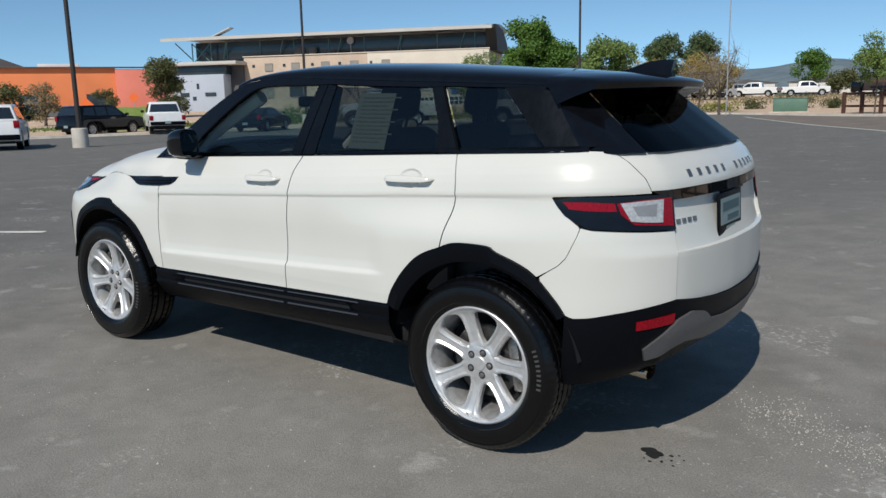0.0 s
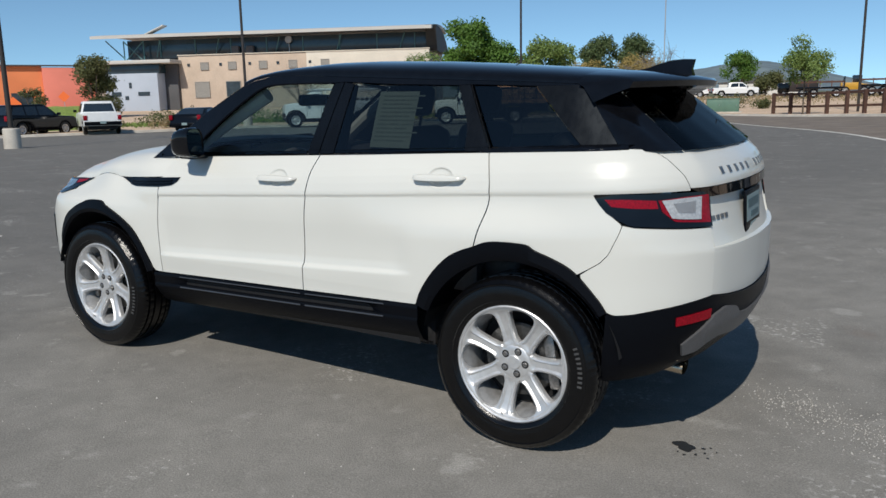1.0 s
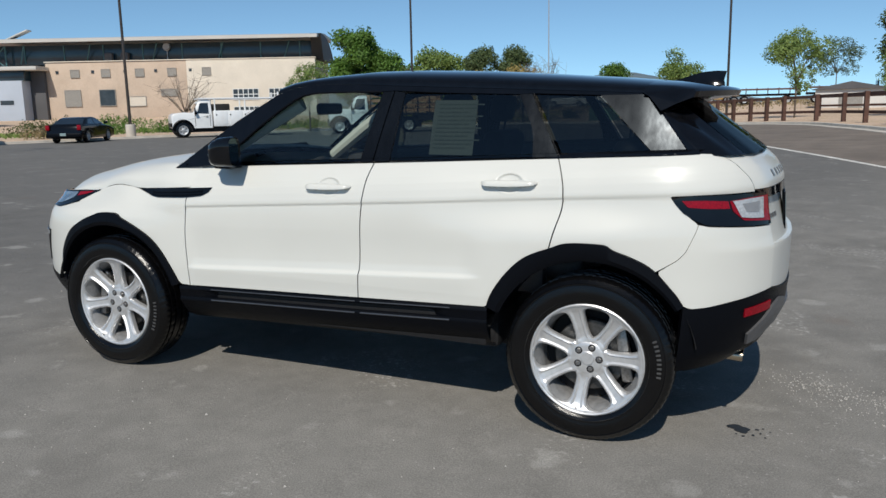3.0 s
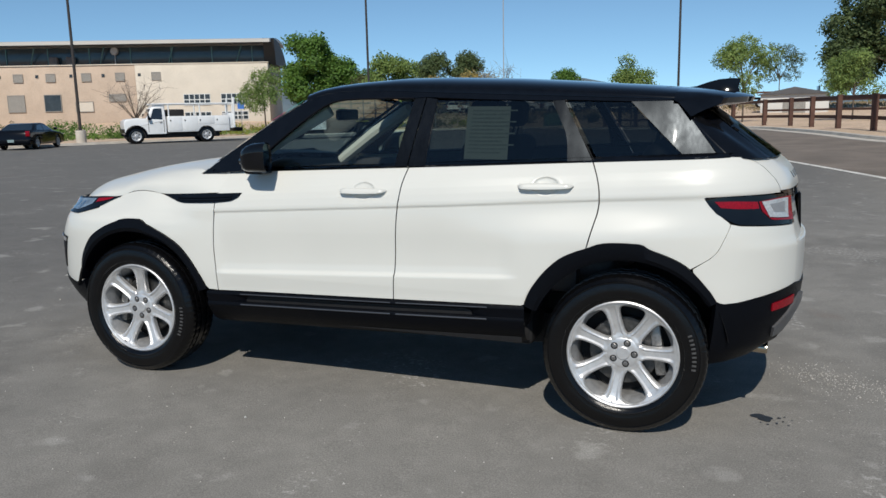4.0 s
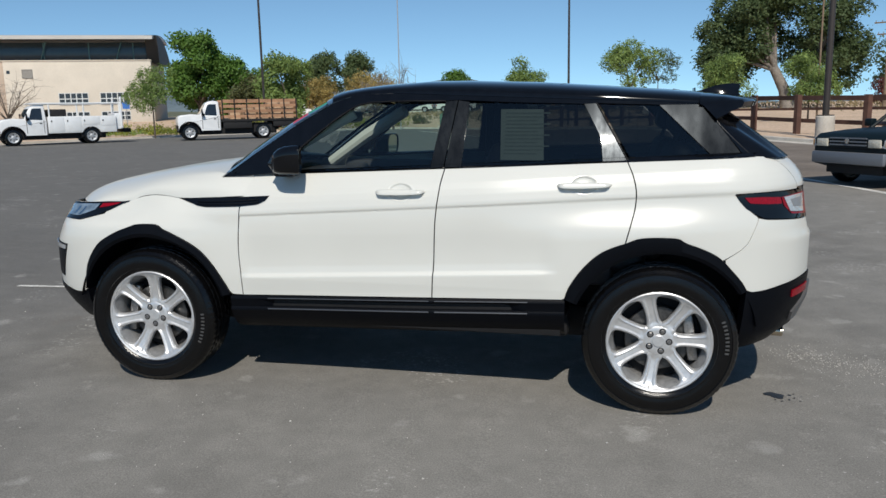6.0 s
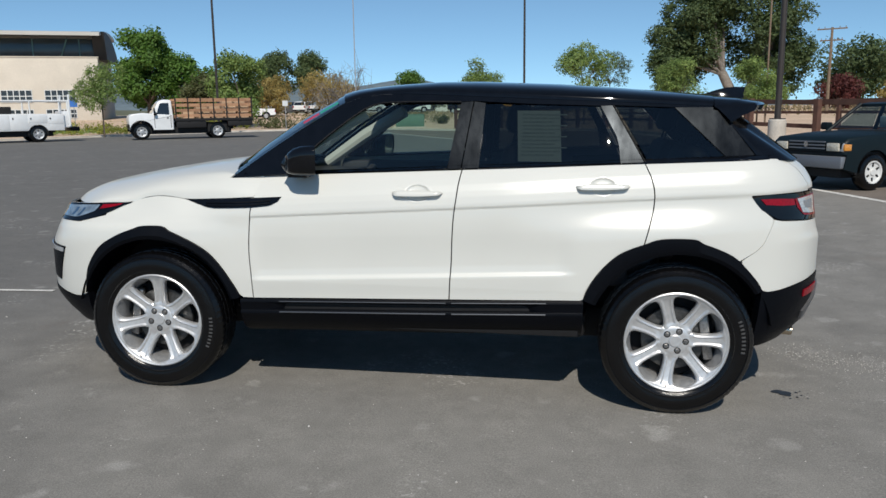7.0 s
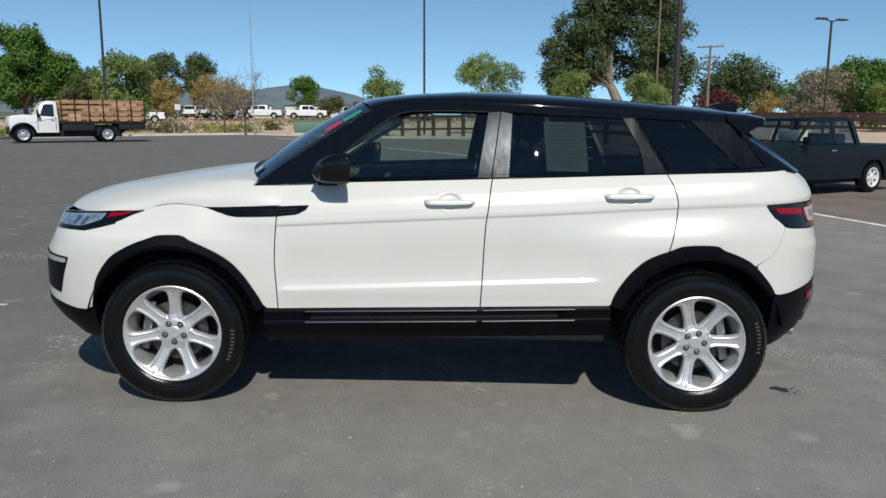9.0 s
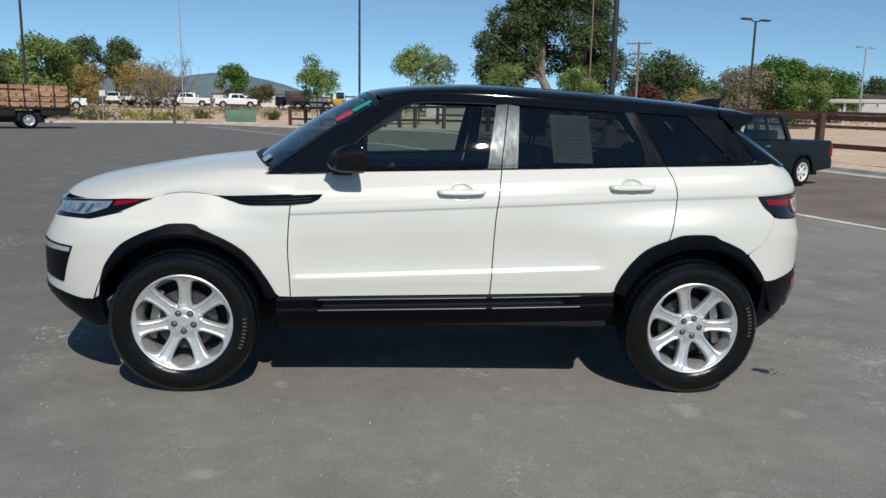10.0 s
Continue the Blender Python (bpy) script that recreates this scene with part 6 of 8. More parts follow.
tree(38.6, 66.6, 7.0, 6.0, "deep", label="dark green tree beside the blossoming one", low=.05, seed=28, count=3600, size=.17, trunk=.15, lobes=16)
tree(36.0, 57.7, 6.1, 3.6, "fresh", label="fresh green conical tree behind the fence", low=.05, seed=29, count=3000, size=.11, trunk=.08)
tree(46.8, 72.0, 6.0, 7.0, "deep", label="dark green tree behind the fence", low=.05, seed=30, count=3400, size=.19, trunk=.15, lobes=16)
tree(61.5, 86.3, 6.0, 9.0, "oak", label="grey-green tree behind the fence", low=.05, seed=31, count=3000, size=.2, trunk=.15, lobes=16)
tree(-67.0, 44.9, 6.7, 5.2, "olive", label="dark olive tree beside the building", low=.0, seed=32, count=3400, size=.15, trunk=.12, lobes=16)
tree(-57.3, 25.6, 4.0, 3.8, "olive", label="thin olive shrub tree by the orange building", low=.1, seed=33, count=1500, size=.1)
tree(-62.3, 30.2, 4.0, 3.0, "dry", label="dry brownish shrub tree by the lot", low=.1, seed=34, count=1100, size=.1)
tree(-63.3, 36.2, 3.6, 2.6, "olive", label="small olive shrub tree by the lot", low=.1, seed=35, count=1000, size=.1)


def big_oak(x, y):
    """The old oak: two leaning pale trunks, spreading limbs and an open, uneven crown."""
    rng = np.random.default_rng(40)
    zg = on_ground(x, y)
    e = thing("oak_tree", "large old oak with pale leaning trunks and an open crown", "tree", Matrix.Translation((x, y, zg)), "trees")
    lb = [(a, rng.uniform(-1.5, 1.5), b - .2, c, c, c * .75) for a, b, c in ((-3.0, 3.4, 1.2), (-1.6, 4.6, 1.1), (1.1, 4.9, 1.0), (2.0, 3.4, 1.0), (5.0, 2.6, 1.2), (-4.4, 2.6, 1.0), (3.6, 2.8, .9))]
    for cx, cz, r in ((-4.2, 7.0, 1.7), (-3.2, 9.0, 1.9), (-1.6, 10.6, 2.0), (.4, 11.8, 2.0), (2.6, 11.6, 1.8), (4.4, 10.6, 1.6), (-4.6, 5.2, 1.3), (-2.6, 6.6, 1.6), (-.6, 8.2, 1.7), (1.6, 9.2, 1.6),
                      (3.6, 8.0, 1.5), (5.2, 8.6, 1.2), (4.4, 5.2, 1.5), (5.6, 4.0, 1.3), (3.0, 5.6, 1.2), (-3.8, 3.8, 1.1), (.6, 6.4, 1.1), (-1.0, 12.4, 1.4), (-3.4, 5.4, 1.5), (-2.2, 8.2, 1.4), (2.2, 7.2, 1.3), (0.2, 9.8, 1.5), (4.9, 6.6, 1.3), (-4.9, 4.2, 1.6), (-3.3, 4.4, 1.5), (-1.9, 5.4, 1.3), (4.3, 4.3, 1.2), (5.7, 5.6, 1.3), (2.3, 5.0, 1.1), (-4.3, 2.9, 1.3)):
        lb.append((cx, rng.uniform(-2, 2), cz, r, r, r * .8))
        lb.append((cx + rng.normal() * .8, rng.uniform(-3, 3), cz + rng.normal() * .6, r * .7, r * .7, r * .55))
    bm = bmesh.new()
    add_tube(bm, [(1.0, 0, -.4), (.7, 0, 1.6), (-.1, 0, 3.4), (-1.0, .2, 5.2), (-1.6, .3, 7.5)], [.55, .45, .38, .28, .15], 10)
    add_tube(bm, [(1.4, 0, -.3), (2.0, .2, 2.0), (2.9, .3, 4.0), (3.1, .2, 6.0), (2.6, 0, 9.0)], [.42, .36, .30, .2, .1], 10)
    for c in [q for q in lb[::2] if q[2] > 4.6]:
        s = (-.1, 0, 3.4) if c[0] < 0 else (2.9, .3, 4.0)
        m = ((s[0] + c[0]) / 2 + rng.normal() * .3, (s[1] + c[1]) / 2, (s[2] + c[2]) / 2 + .3)
        add_tube(bm, [s, m, (c[0], c[1], c[2])], [.18, .12, .03], 7)
    part("trunk", bm, PALE_BARK, e, smooth=60)
    v, f = leaves_mesh(rng, lb, 72000, .14)
    foliage("crown", v, f, LEAVES["oak"], e)
    e.matrix_world = e.matrix_world @ Matrix.Diagonal((1.30, 1.30, 1.16, 1))


big_oak(19.5, 84.0)


def shrub(x, y, w, h, leaf, seed, label, name="shrub", d=None):
    rng = np.random.default_rng(seed)
    e = thing(name, label, "shrub", Matrix.Translation((x, y, on_ground(x, y))), "shrubs")
    lb = [(rng.uniform(-.32, .32) * w, rng.uniform(-.3, .3) * (d or w), h * rng.uniform(.3, .55), w * rng.uniform(.2, .3), (d or w) * .26, h * .42) for _ in range(9)]
    v, f = leaves_mesh(rng, lb, 1000, .085)
    foliage("foliage", v, f, LEAVES[leaf], e)


for k, (x, y, w, h, leaf) in enumerate([(-41.5, 38, 4.2, 1.3, "deep"), (-39.5, 42, 4.2, 1.2, "deep"), (-44, 34, 4.0, 1.2, "olive"), (-40.5, 26.5, 2.8, .8, "olive"), (-41.5, 22.5, 2.6, .8, "dry"), (-38.5, 30.5, 2.6, .7, "dry"),
                                     (-26.5, 60.5, 3.8, 1.1, "lime"), (-22.0, 62.8, 4.2, 1.2, "olive"), (-19.8, 64.2, 3.6, .9, "lime"), (-24.2, 62.0, 3.4, 1.0, "olive"), (-12.8, 72.6, 4.6, 1.7, "olive"), (-16.0, 70.6, 2.0, 1.0, "olive"),
                                     (-9.6, 71.0, 1.8, .9, "olive"), (-28.6, 58.4, 3.6, 1.2, "lime"), (-17.6, 65.8, 3.2, 1.0, "lime"), (-34.2, 47.8, 3.4, 1.0, "lime"), (-31.6, 50.6, 3.2, .9, "lime"), (-46, 44, 4.5, 1.5, "deep"), (-48, 40, 4, 1.3, "olive")]):
    shrub(x, y, w, h, leaf, 60 + k, {"deep": "low green hedge shrub behind the kerb", "olive": "low olive shrub behind the kerb", "dry": "low dry brown shrub behind the kerb", "lime": "low yellow-green shrub behind the kerb"}[leaf])


def grass_strip(name, pts, half, count, seed, leaf, label):
    """Tufts of grass along a run behind the kerb."""
    rng = np.random.default_rng(seed)
    p = resample(pts, 200)
    verts, faces = [], []
    for _ in range(count):
        q = p[rng.integers(0, 200)] + rng.normal(size=2) * half * .5
        z = on_ground(*q)
        a = rng.uniform(0, 6.28)
        w, h = .10, rng.uniform(.10, .30)
        c, s = math.cos(a) * w, math.sin(a) * w
        k = len(verts)
        verts += [(q[0] - c, q[1] - s, z - .02), (q[0] + c, q[1] + s, z - .02), (q[0] + c * .5 + rng.normal() * .05, q[1] + s * .5, z + h)]
        faces.append((k, k + 1, k + 2))
    tagged(mesh_part(name, verts, faces, LEAVES[leaf], smooth=0), label, "grass", kind="stuff")


grass_strip("grass", [(-52, 26), (-48, 34), (-45, 44), (-40, 52), (-34, 60)], 4.5, 5200, 90, "fresh", "green grass between the lot and the building")
grass_strip("dry_grass", [(-30, 90), (-10, 100), (10, 100), (30, 90), (60, 70)], 16, 7000, 91, "dry", "pale dry grass in the field")


LAWN = material("sunlit_lawn", (0.24, 0.33, 0.06), .9, vary=.45, scale=.5, other=(.17, .22, .05), fine=.3, fine_scale=12, bump=.3, bump_scale=40)


def grass_bank():
    """The low grassy bank between the lot and the buildings."""
    verts, faces = [], []
    n, m = 44, 20
    rise = lambda u, v: 1.5 * smoothstep(.05, .6, v) * smoothstep(0, .16, u) * (1 - smoothstep(.84, 1, u)) + .08 * noise.noise((u * 9, v * 5, 0))
    spot = lambda u, v: (-42.6 - 9.5 * v - 1.5 * u, 24.0 + 8 * u + 2 * v)
    for i in range(n + 1):
        for j in range(m + 1):
            x, y = spot(i / n, j / m)
            edge = min(1, 6 * min(i, n - i) / n, 6 * min(j, m - j) / m)
            verts.append((x, y, on_ground(x, y) - .06 + (rise(i / n, j / m) if j else 0) * edge + .08 * edge))
    for i in range(n):
        for j in range(m):
            q = i * (m + 1) + j
            faces.append((q, q + 1, q + m + 2, q + m + 1))
    tagged(mesh_part("grass_bank", verts, faces, LAWN, smooth=60), "low bank of bright green grass behind the kerb", "grass", kind="stuff")


grass_bank()

# ---- buildings ----
STUCCO_PALE = material("cream_stucco", (0.60, 0.55, 0.47), 0.9, vary=0.1, scale=.6, fine=.06, fine_scale=12)
STUCCO_TAN = material("tan_block_wall", (0.50, 0.40, 0.315), 0.9, vary=0.14, scale=.5, fine=.08, fine_scale=9)
STUCCO_WHITE = material("white_render", (0.62, 0.64, 0.64), 0.85, vary=.08, scale=.5, fine=.05)
CLERESTORY = material("dark_clerestory_glass", (0.028, 0.055, 0.075), 0.15, vary=.5, scale=.25, fine=.1)
ROOF_METAL = material("pale_roof_metal", (0.50, 0.49, 0.46), 0.55, vary=.1, scale=.4)
TEAL_STEEL = material("teal_painted_steel", (0.05, 0.14, 0.15), .5, fine=.1)
WINDOW_DARK = material("dark_window_glass", (0.03, 0.035, 0.04), .1, fine=.3, fine_scale=2)
WINDOW_GREY = material("grey_louvre", (0.24, 0.23, 0.21), .6, fine=.2, fine_scale=10)
ORANGE = material("orange_stucco", (0.80, 0.25, 0.10), .9, vary=.12, scale=.3, fine=.05)
SALMON = material("salmon_stucco", (0.72, 0.22, 0.16), .9, vary=.12, scale=.3, fine=.05)
DARK_ROOF = material("dark_grey_roof", (0.09, 0.09, 0.095), .8, vary=.2, scale=.5)


def office():
    """The long low building: local x runs along its front to the left, y is depth behind it, z up."""
    ux, uy = -.9177, -.3973
    m = Matrix(((ux, -.3973, 0, -50.7), (uy, .9177, 0, 80.9), (0, 0, 1, -.65), (0, 0, 0, 1)))
    e = thing("office_building", "long cream and tan building with glazed band under thin roof", "building", m)
    z0, zt = -1.0, 8.7
    part("wall", box(0, 16, 0, 12, z0, zt, .05), STUCCO_PALE, e, "cream stucco wall")
    part("wall", box(16, 33.4, .05, 12, z0, zt - .03, .05), STUCCO_TAN, e, "tan block wall")
    part("parapet", box(-.1, 33.5, -.08, .3, zt, zt + .12, .02), STUCCO_PALE, e)
    part("clerestory", box(.4, 41.0, 1.2, 10, zt - .2, 10.9, .02), CLERESTORY, e, "dark glazed band under the roof")
    for x in np.arange(2.0, 41, 4.9):
        part("mullion", box(x - .06, x + .06, 1.12, 1.22, zt, 10.85), TEAL_STEEL, e)
    for x in np.arange(4.0, 38, 8.2):
        bm = tube([(x, 1.0, zt), (x - .9, .3, 10.9)], .07, 6)
        part("roof_brace", bm, TEAL_STEEL, e)
    # curved roof slab
    bm = bmesh.new()
    rows = []
    for k in range(25):
        t = k / 24
        y = -1.6 + 13.5 * t
        z = 10.95 + 1.0 * math.sin(math.pi * (.12 + .62 * t)) - .3
        rows.append([bm.verts.new((x, y, z + dz)) for x, dz in ((-.6, 0), (44.6, 0), (44.6, .38), (-.6, .38))])
    for a, b in zip(rows, rows[1:]):
        for i in range(4):
            bm.faces.new((a[i], a[(i + 1) % 4], b[(i + 1) % 4], b[i]))
    bm.faces.new(rows[0])
    bm.faces.new(rows[-1][::-1])
    part("roof", bm, ROOF_METAL, e, "thin pale metal roof", smooth=0)
    # rounded end cap of the roof; its black stands for shade in the opening
    out = [(1.0, zt - .2)] + [(-.2 + 1.2 * math.cos(a) * 0 + 11.5 * t, 11.6 - 2.6 * t ** 3) for t, a in ((k / 10, 0) for k in range(11))] + [(10, zt - .2)]
    bm = bmesh.new()
    f0 = [bm.verts.new((-.9, y, z)) for y, z in out]
    f1 = [bm.verts.new((.45, y, z)) for y, z in out]
    bm.faces.new(f0)
    bm.faces.new(f1[::-1])
    for i in range(len(out)):
        j = (i + 1) % len(out)
        bm.faces.new((f0[j], f0[i], f1[i], f1[j]))
    part("roof_end", bm, material("shaded_roof_opening", (0.018, 0.02, 0.023), .6, fine=.15), e, "black solid end standing in for the shaded opening under the roof", smooth=0)
    bm = box(35.5, 38.8, 1.0, 2.2, 11.95, 12.1, .02, Matrix.Translation((37, 0, 12.1)) @ Matrix.Rotation(radians(22), 4, "Y") @ Matrix.Translation((-37, 0, -11.9)))
    part("roof_panel", bm, ROOF_METAL, e, "tilted pale roof panel")
    bm = tube([(18.5, 1.0, zt), (18.5, 1.0, 10.6)], .06, 8)
    add_tube(bm, [(18.5, .9, 10.4), (18.5, .7, 10.45)], [.5, .42], 16)
    part("dish_aerial", bm, GREY_METAL, e, "round dish aerial")
    for x in (23.2, 25.2):
        part("roof_fan", box(x, x + 1.0, .4, 1.1, zt + .1, zt + 1.1, .15), DARK_ROOF, e)

    def win(x, z, w, h, mat_, bars=0, frame_=True):
        o = part("window", box(x - w / 2, x + w / 2, -.03, .03, z - h / 2, z + h / 2), mat_, e, smooth=0)
        if frame_:
            bm = bmesh.new()
            t = .07
            add_box(bm, x - w / 2 - t, x + w / 2 + t, -.06, .02, z + h / 2, z + h / 2 + t)
            add_box(bm, x - w / 2 - t, x + w / 2 + t, -.09, .02, z - h / 2 - t, z - h / 2)
            add_box(bm, x - w / 2 - t, x - w / 2, -.06, .02, z - h / 2, z + h / 2)
            add_box(bm, x + w / 2, x + w / 2 + t, -.06, .02, z - h / 2, z + h / 2)
            part("window_frame", bm, STUCCO_WHITE if bars else WINDOW_GREY, o, smooth=0)
        for k in range(1, bars):
            part("glazing_bar", box(x - w / 2 + w * k / bars - .05, x - w / 2 + w * k / bars + .05, -.06, -.02, z - h / 2, z + h / 2), STUCCO_WHITE, o, smooth=0)
        if bars:
            part("glazing_bar", box(x - w / 2, x + w / 2, -.065, -.02, z - .05, z + .05), STUCCO_WHITE, o, smooth=0)

    for x in (13.5, 17.8, 21.8, 26.0, 29.8):
        win(x, 7.3, 1.0, .85, WINDOW_GREY)
    for x in (15.5, 19.8, 23.6, 27.6, 32.0):
        win(x, 7.5, .35, .35, WINDOW_DARK, 0, False)
    win(30.3, 4.3, 1.9, 1.9, WINDOW_GREY)
    win(26.0, 4.3, 1.9, 1.9, WINDOW_DARK)
    win(22.3, 3.8, 2.0, 1.1, STUCCO_PALE)
    win(18.3, 4.8, 1.9, .75, WINDOW_GREY)
    win(8.8, 4.4, 3.1, 1.25, WINDOW_DARK, 5)
    win(8.8, 2.4, 3.1, .9, WINDOW_DARK, 5)
    win(4.3, 4.4, 3.1, 1.25, WINDOW_DARK, 5)
    win(4.3, 2.4, 3.1, .9, WINDOW_DARK, 5)
    # annex: pale blue-grey box with a dark band, tan stair tower, lattice brace
    part("annex_wall", box(35.2, 42.6, -2.5, 9, z0, 6.5, .05), material("pale_blue_grey_wall", (0.40, 0.45, 0.52), 0.85, vary=.08, scale=.5, fine=.05), e, "annex wall in one pale blue-grey")
    part("annex_band", box(35.0, 42.2, -2.2, 9, 6.5, 7.7, .02), CLERESTORY, e, "dark glazed band of the annex")
    part("annex_roof", box(33.0, 44.4, -3.1, 9.4, 7.7, 8.15, .05), ROOF_METAL, e, "flat pale annex roof")
    part("tower_wall", box(42.6, 44.0, -2.2, 9, z0, 7.7, .05), STUCCO_TAN, e)
    part("recess_wall", box(33.4, 35.2, -.5, 9, z0, 7.6, .05), DARK_ROOF, e)
    for x, z, w, h in ((41.0, 3.9, 1.3, .55), (37.2, 3.9, 1.6, .5), (39.0, 5.0, .35, .7), (39.6, 3.4, .5, .5)):
        o = part("window", box(x - w / 2, x + w / 2, -2.56, -2.48, z - h / 2, z + h / 2), WINDOW_DARK, e, smooth=0)
    bm = bmesh.new()
    for x in (38.4, 41.2):
        add_tube(bm, [(x, .6, 8.1), (x, .6, 10.8)], .09, 6)
    add_tube(bm, [(38.4, .6, 8.1), (41.2, .6, 10.8)], .07, 6)
    add_tube(bm, [(41.2, .6, 8.1), (38.4, .6, 10.8)], .07, 6)
    add_tube(bm, [(41.2, .6, 8.6), (43.6, .4, 10.9)], .08, 6)
    part("roof_truss", bm, TEAL_STEEL, e, "teal steel lattice under the roof")


office()


def orange_building():
    a, b = np.array((-106.0, 36.0)), np.array((-91.0, 62.5))
    d = (b - a) / np.linalg.norm(b - a)
    L = float(np.linalg.norm(b - a))
    m = Matrix(((d[0], -d[1], 0, a[0]), (d[1], d[0], 0, a[1]), (0, 0, 1, 0), (0, 0, 0, 1)))
    e = thing("orange_building", "long orange stucco building with a flat parapet", "building", m)
    part("wall", box(0, L * .78, 0, 14, -1, 7.0, .05), ORANGE, e)
    part("wall", box(L * .78, L, -.3, 14, -1, 6.8, .05), SALMON, e, "salmon stucco wall section")
    part("parapet", box(-.1, L + .1, -.45, .3, 6.95, 7.12, .02), DARK_ROOF, e)
    bm = prism([(5.5, 7.0), (9.0, 8.4), (10.0, 8.4), (13.5, 7.0)], 1, 10)
    part("roof_gable", bm, DARK_ROOF, e, smooth=0)
    part("roof_unit", box(14.5, 19.5, 2, 6, 7.0, 7.6, .1), STUCCO_WHITE, e)
    for x in (4, 12, 20):
        part("door", box(x, x + 2.4, -.06, .02, 1.0, 3.6), WINDOW_DARK, e, smooth=0)


orange_building()
SHED_WHITE = material("white_shed_siding", (0.60, 0.59, 0.56), .8, vary=.1, scale=1)


def shed(x, y, turn, w, d, h, label):
    e = thing("shed", label, "shed", upright(x, y, turn))
    part("wall", box(-w / 2, w / 2, -d / 2, d / 2, -.3, h, .03), SHED_WHITE, e)
    bm = prism([(-w / 2 - .4, h), (0, h + .7), (w / 2 + .4, h)], -d / 2 - .3, d / 2 + .3)
    part("roof", bm, DARK_ROOF, e, smooth=0)
    part("door", box(-1, 1, -d / 2 - .05, -d / 2 + .02, -.3, h - .5), WINDOW_GREY, e, smooth=0)


shed(8.8, 80, -5, 6, 4, 1.7, "low white shed behind the fence")
shed(-23, 150, 10, 14, 8, 2.4, "low white shed far out in the field")
shed(-40, 160, 10, 10, 6, 2.6, "low white shed far out in the field")
shed(56, 82, -40, 14, 6, 2.2, "low pale house behind the fence")


def carport(x, y):
    e = thing("carport", "pale open carport with white posts", "carport", upright(x, y, -40))
    part("roof", box(-4, 4, -2, 2, 2.2, 2.5, .03), SHED_WHITE, e)
    for px in (-3.6, -1.2, 1.2, 3.6):
        part("post", box(px - .08, px + .08, -1.8, -1.64, -.2, 2.2), SHED_WHITE, e, smooth=0)


carport(41.5, 58.6)


# ---- distant hills ----
def hills(name, dist, seed, top, a0, a1, col, other, label):
    m = material(name + "_cover", col, .95, vary=.5, scale=.006, other=other, fine=.2, fine_scale=.04)
    verts, faces = [], []
    n, rows = 150, 8
    for i in range(n + 1):
        a = radians(a0 + (a1 - a0) * i / n)
        fade = 1 - .86 * smoothstep(-9, 1, a0 + (a1 - a0) * i / n)
        crest = fade * top * (.35 + .65 * (noise.fractal((i * .10 + seed, 0, 0), 1, 2, 5) * .5 + .5)) * (.4 + .6 * smoothstep(0, .12, i / n) * (1 - smoothstep(.9, 1, i / n)))
        for k in range(rows):
            t = k / (rows - 1)
            r = dist * (1 + .5 * t)
            z = crest * math.sin(t * math.pi / 2) ** 1.2 + crest * .10 * noise.fractal((i * .12, t * 3, seed), 1, 2, 4)
            verts.append((math.sin(a) * r, math.cos(a) * r, z * (1 + .5 * t) if k else -5))
    for i in range(n):
        for k in range(rows - 1):
            q = i * rows + k
            faces.append((q, q + rows, q + rows + 1, q + 1))
    tagged(mesh_part(name, verts, faces, m, smooth=60), label, "hills", kind="structure")


# distance haze is mixed into the far hills' blue-green cover colour
hills("backdrop_hills", 1500, 3.1, 80, -75, 75, (0.10, 0.14, 0.17), (0.15, 0.19, 0.20), "horizon hills with blue haze mixed into their colour")
hills("backdrop_low_hills", 700, 8.7, 8, -80, 80, (0.17, 0.15, 0.09), (0.07, 0.09, 0.05), "low grassy rise with scrub before the hills")


# ---- parked vehicles ----
def car_paint(name, col):
    return material(name, col, 0.35, coat=0.35, fine=0.04, fine_scale=4)


WHITE2 = car_paint("white_truck_paint", (0.70, 0.71, 0.71))
BLACK2 = material("black_car_paint", (0.003, 0.003, 0.004), 0.10, spec=0.4, fine=0.05, fine_scale=4)
TEAL2 = material("dark_teal_paint", (0.0040, 0.0095, 0.0125), 0.45, spec=0.22, fine=0.05, fine_scale=4)
GREY2 = car_paint("grey_car_paint", (0.16, 0.17, 0.18))
SILVER2 = car_paint("silver_car_paint", (0.42, 0.43, 0.44))
RED2 = car_paint("dark_red_car_paint", (0.18, 0.02, 0.02))
CAR_GLASS = material("dark_car_glass", (0.012, 0.016, 0.02), 0.05, fine=.2, fine_scale=3, coat=1)
AMBER = material("amber_lens", (0.6, 0.25, 0.04), .2, coat=1, fine=.1)
GREY_BUMPER = material("grey_bumper_metal", (0.20, 0.21, 0.23), .45, metal=.5, fine=.1)
WHITE_CAP = material("white_wheel_cover", (0.62, 0.62, 0.60), .45, fine=.06)


def body_outline(wb, front, rear, zb, ra, rc, upper):
    """A side outline with wheel arches, then the upper run from the front to the rear."""
    pts = [(-wb / 2 - rear, zb + .06), (-wb / 2 - ra - .02, zb)]
    for cx in (-wb / 2, wb / 2):
        pts += [(cx - ra * math.cos(a), max(zb, rc + ra * math.sin(a))) for a in np.linspace(math.asin(max(-1, (zb - rc) / ra)), math.pi - math.asin(max(-1, (zb - rc) / ra)), 13)]
        if cx < 0:
            pts += [(cx + ra + .05, zb), (-cx - ra - .05, zb)]
    pts += [(wb / 2 + ra + .02, zb), (wb / 2 + front, zb + .08)]
    return pts + upper


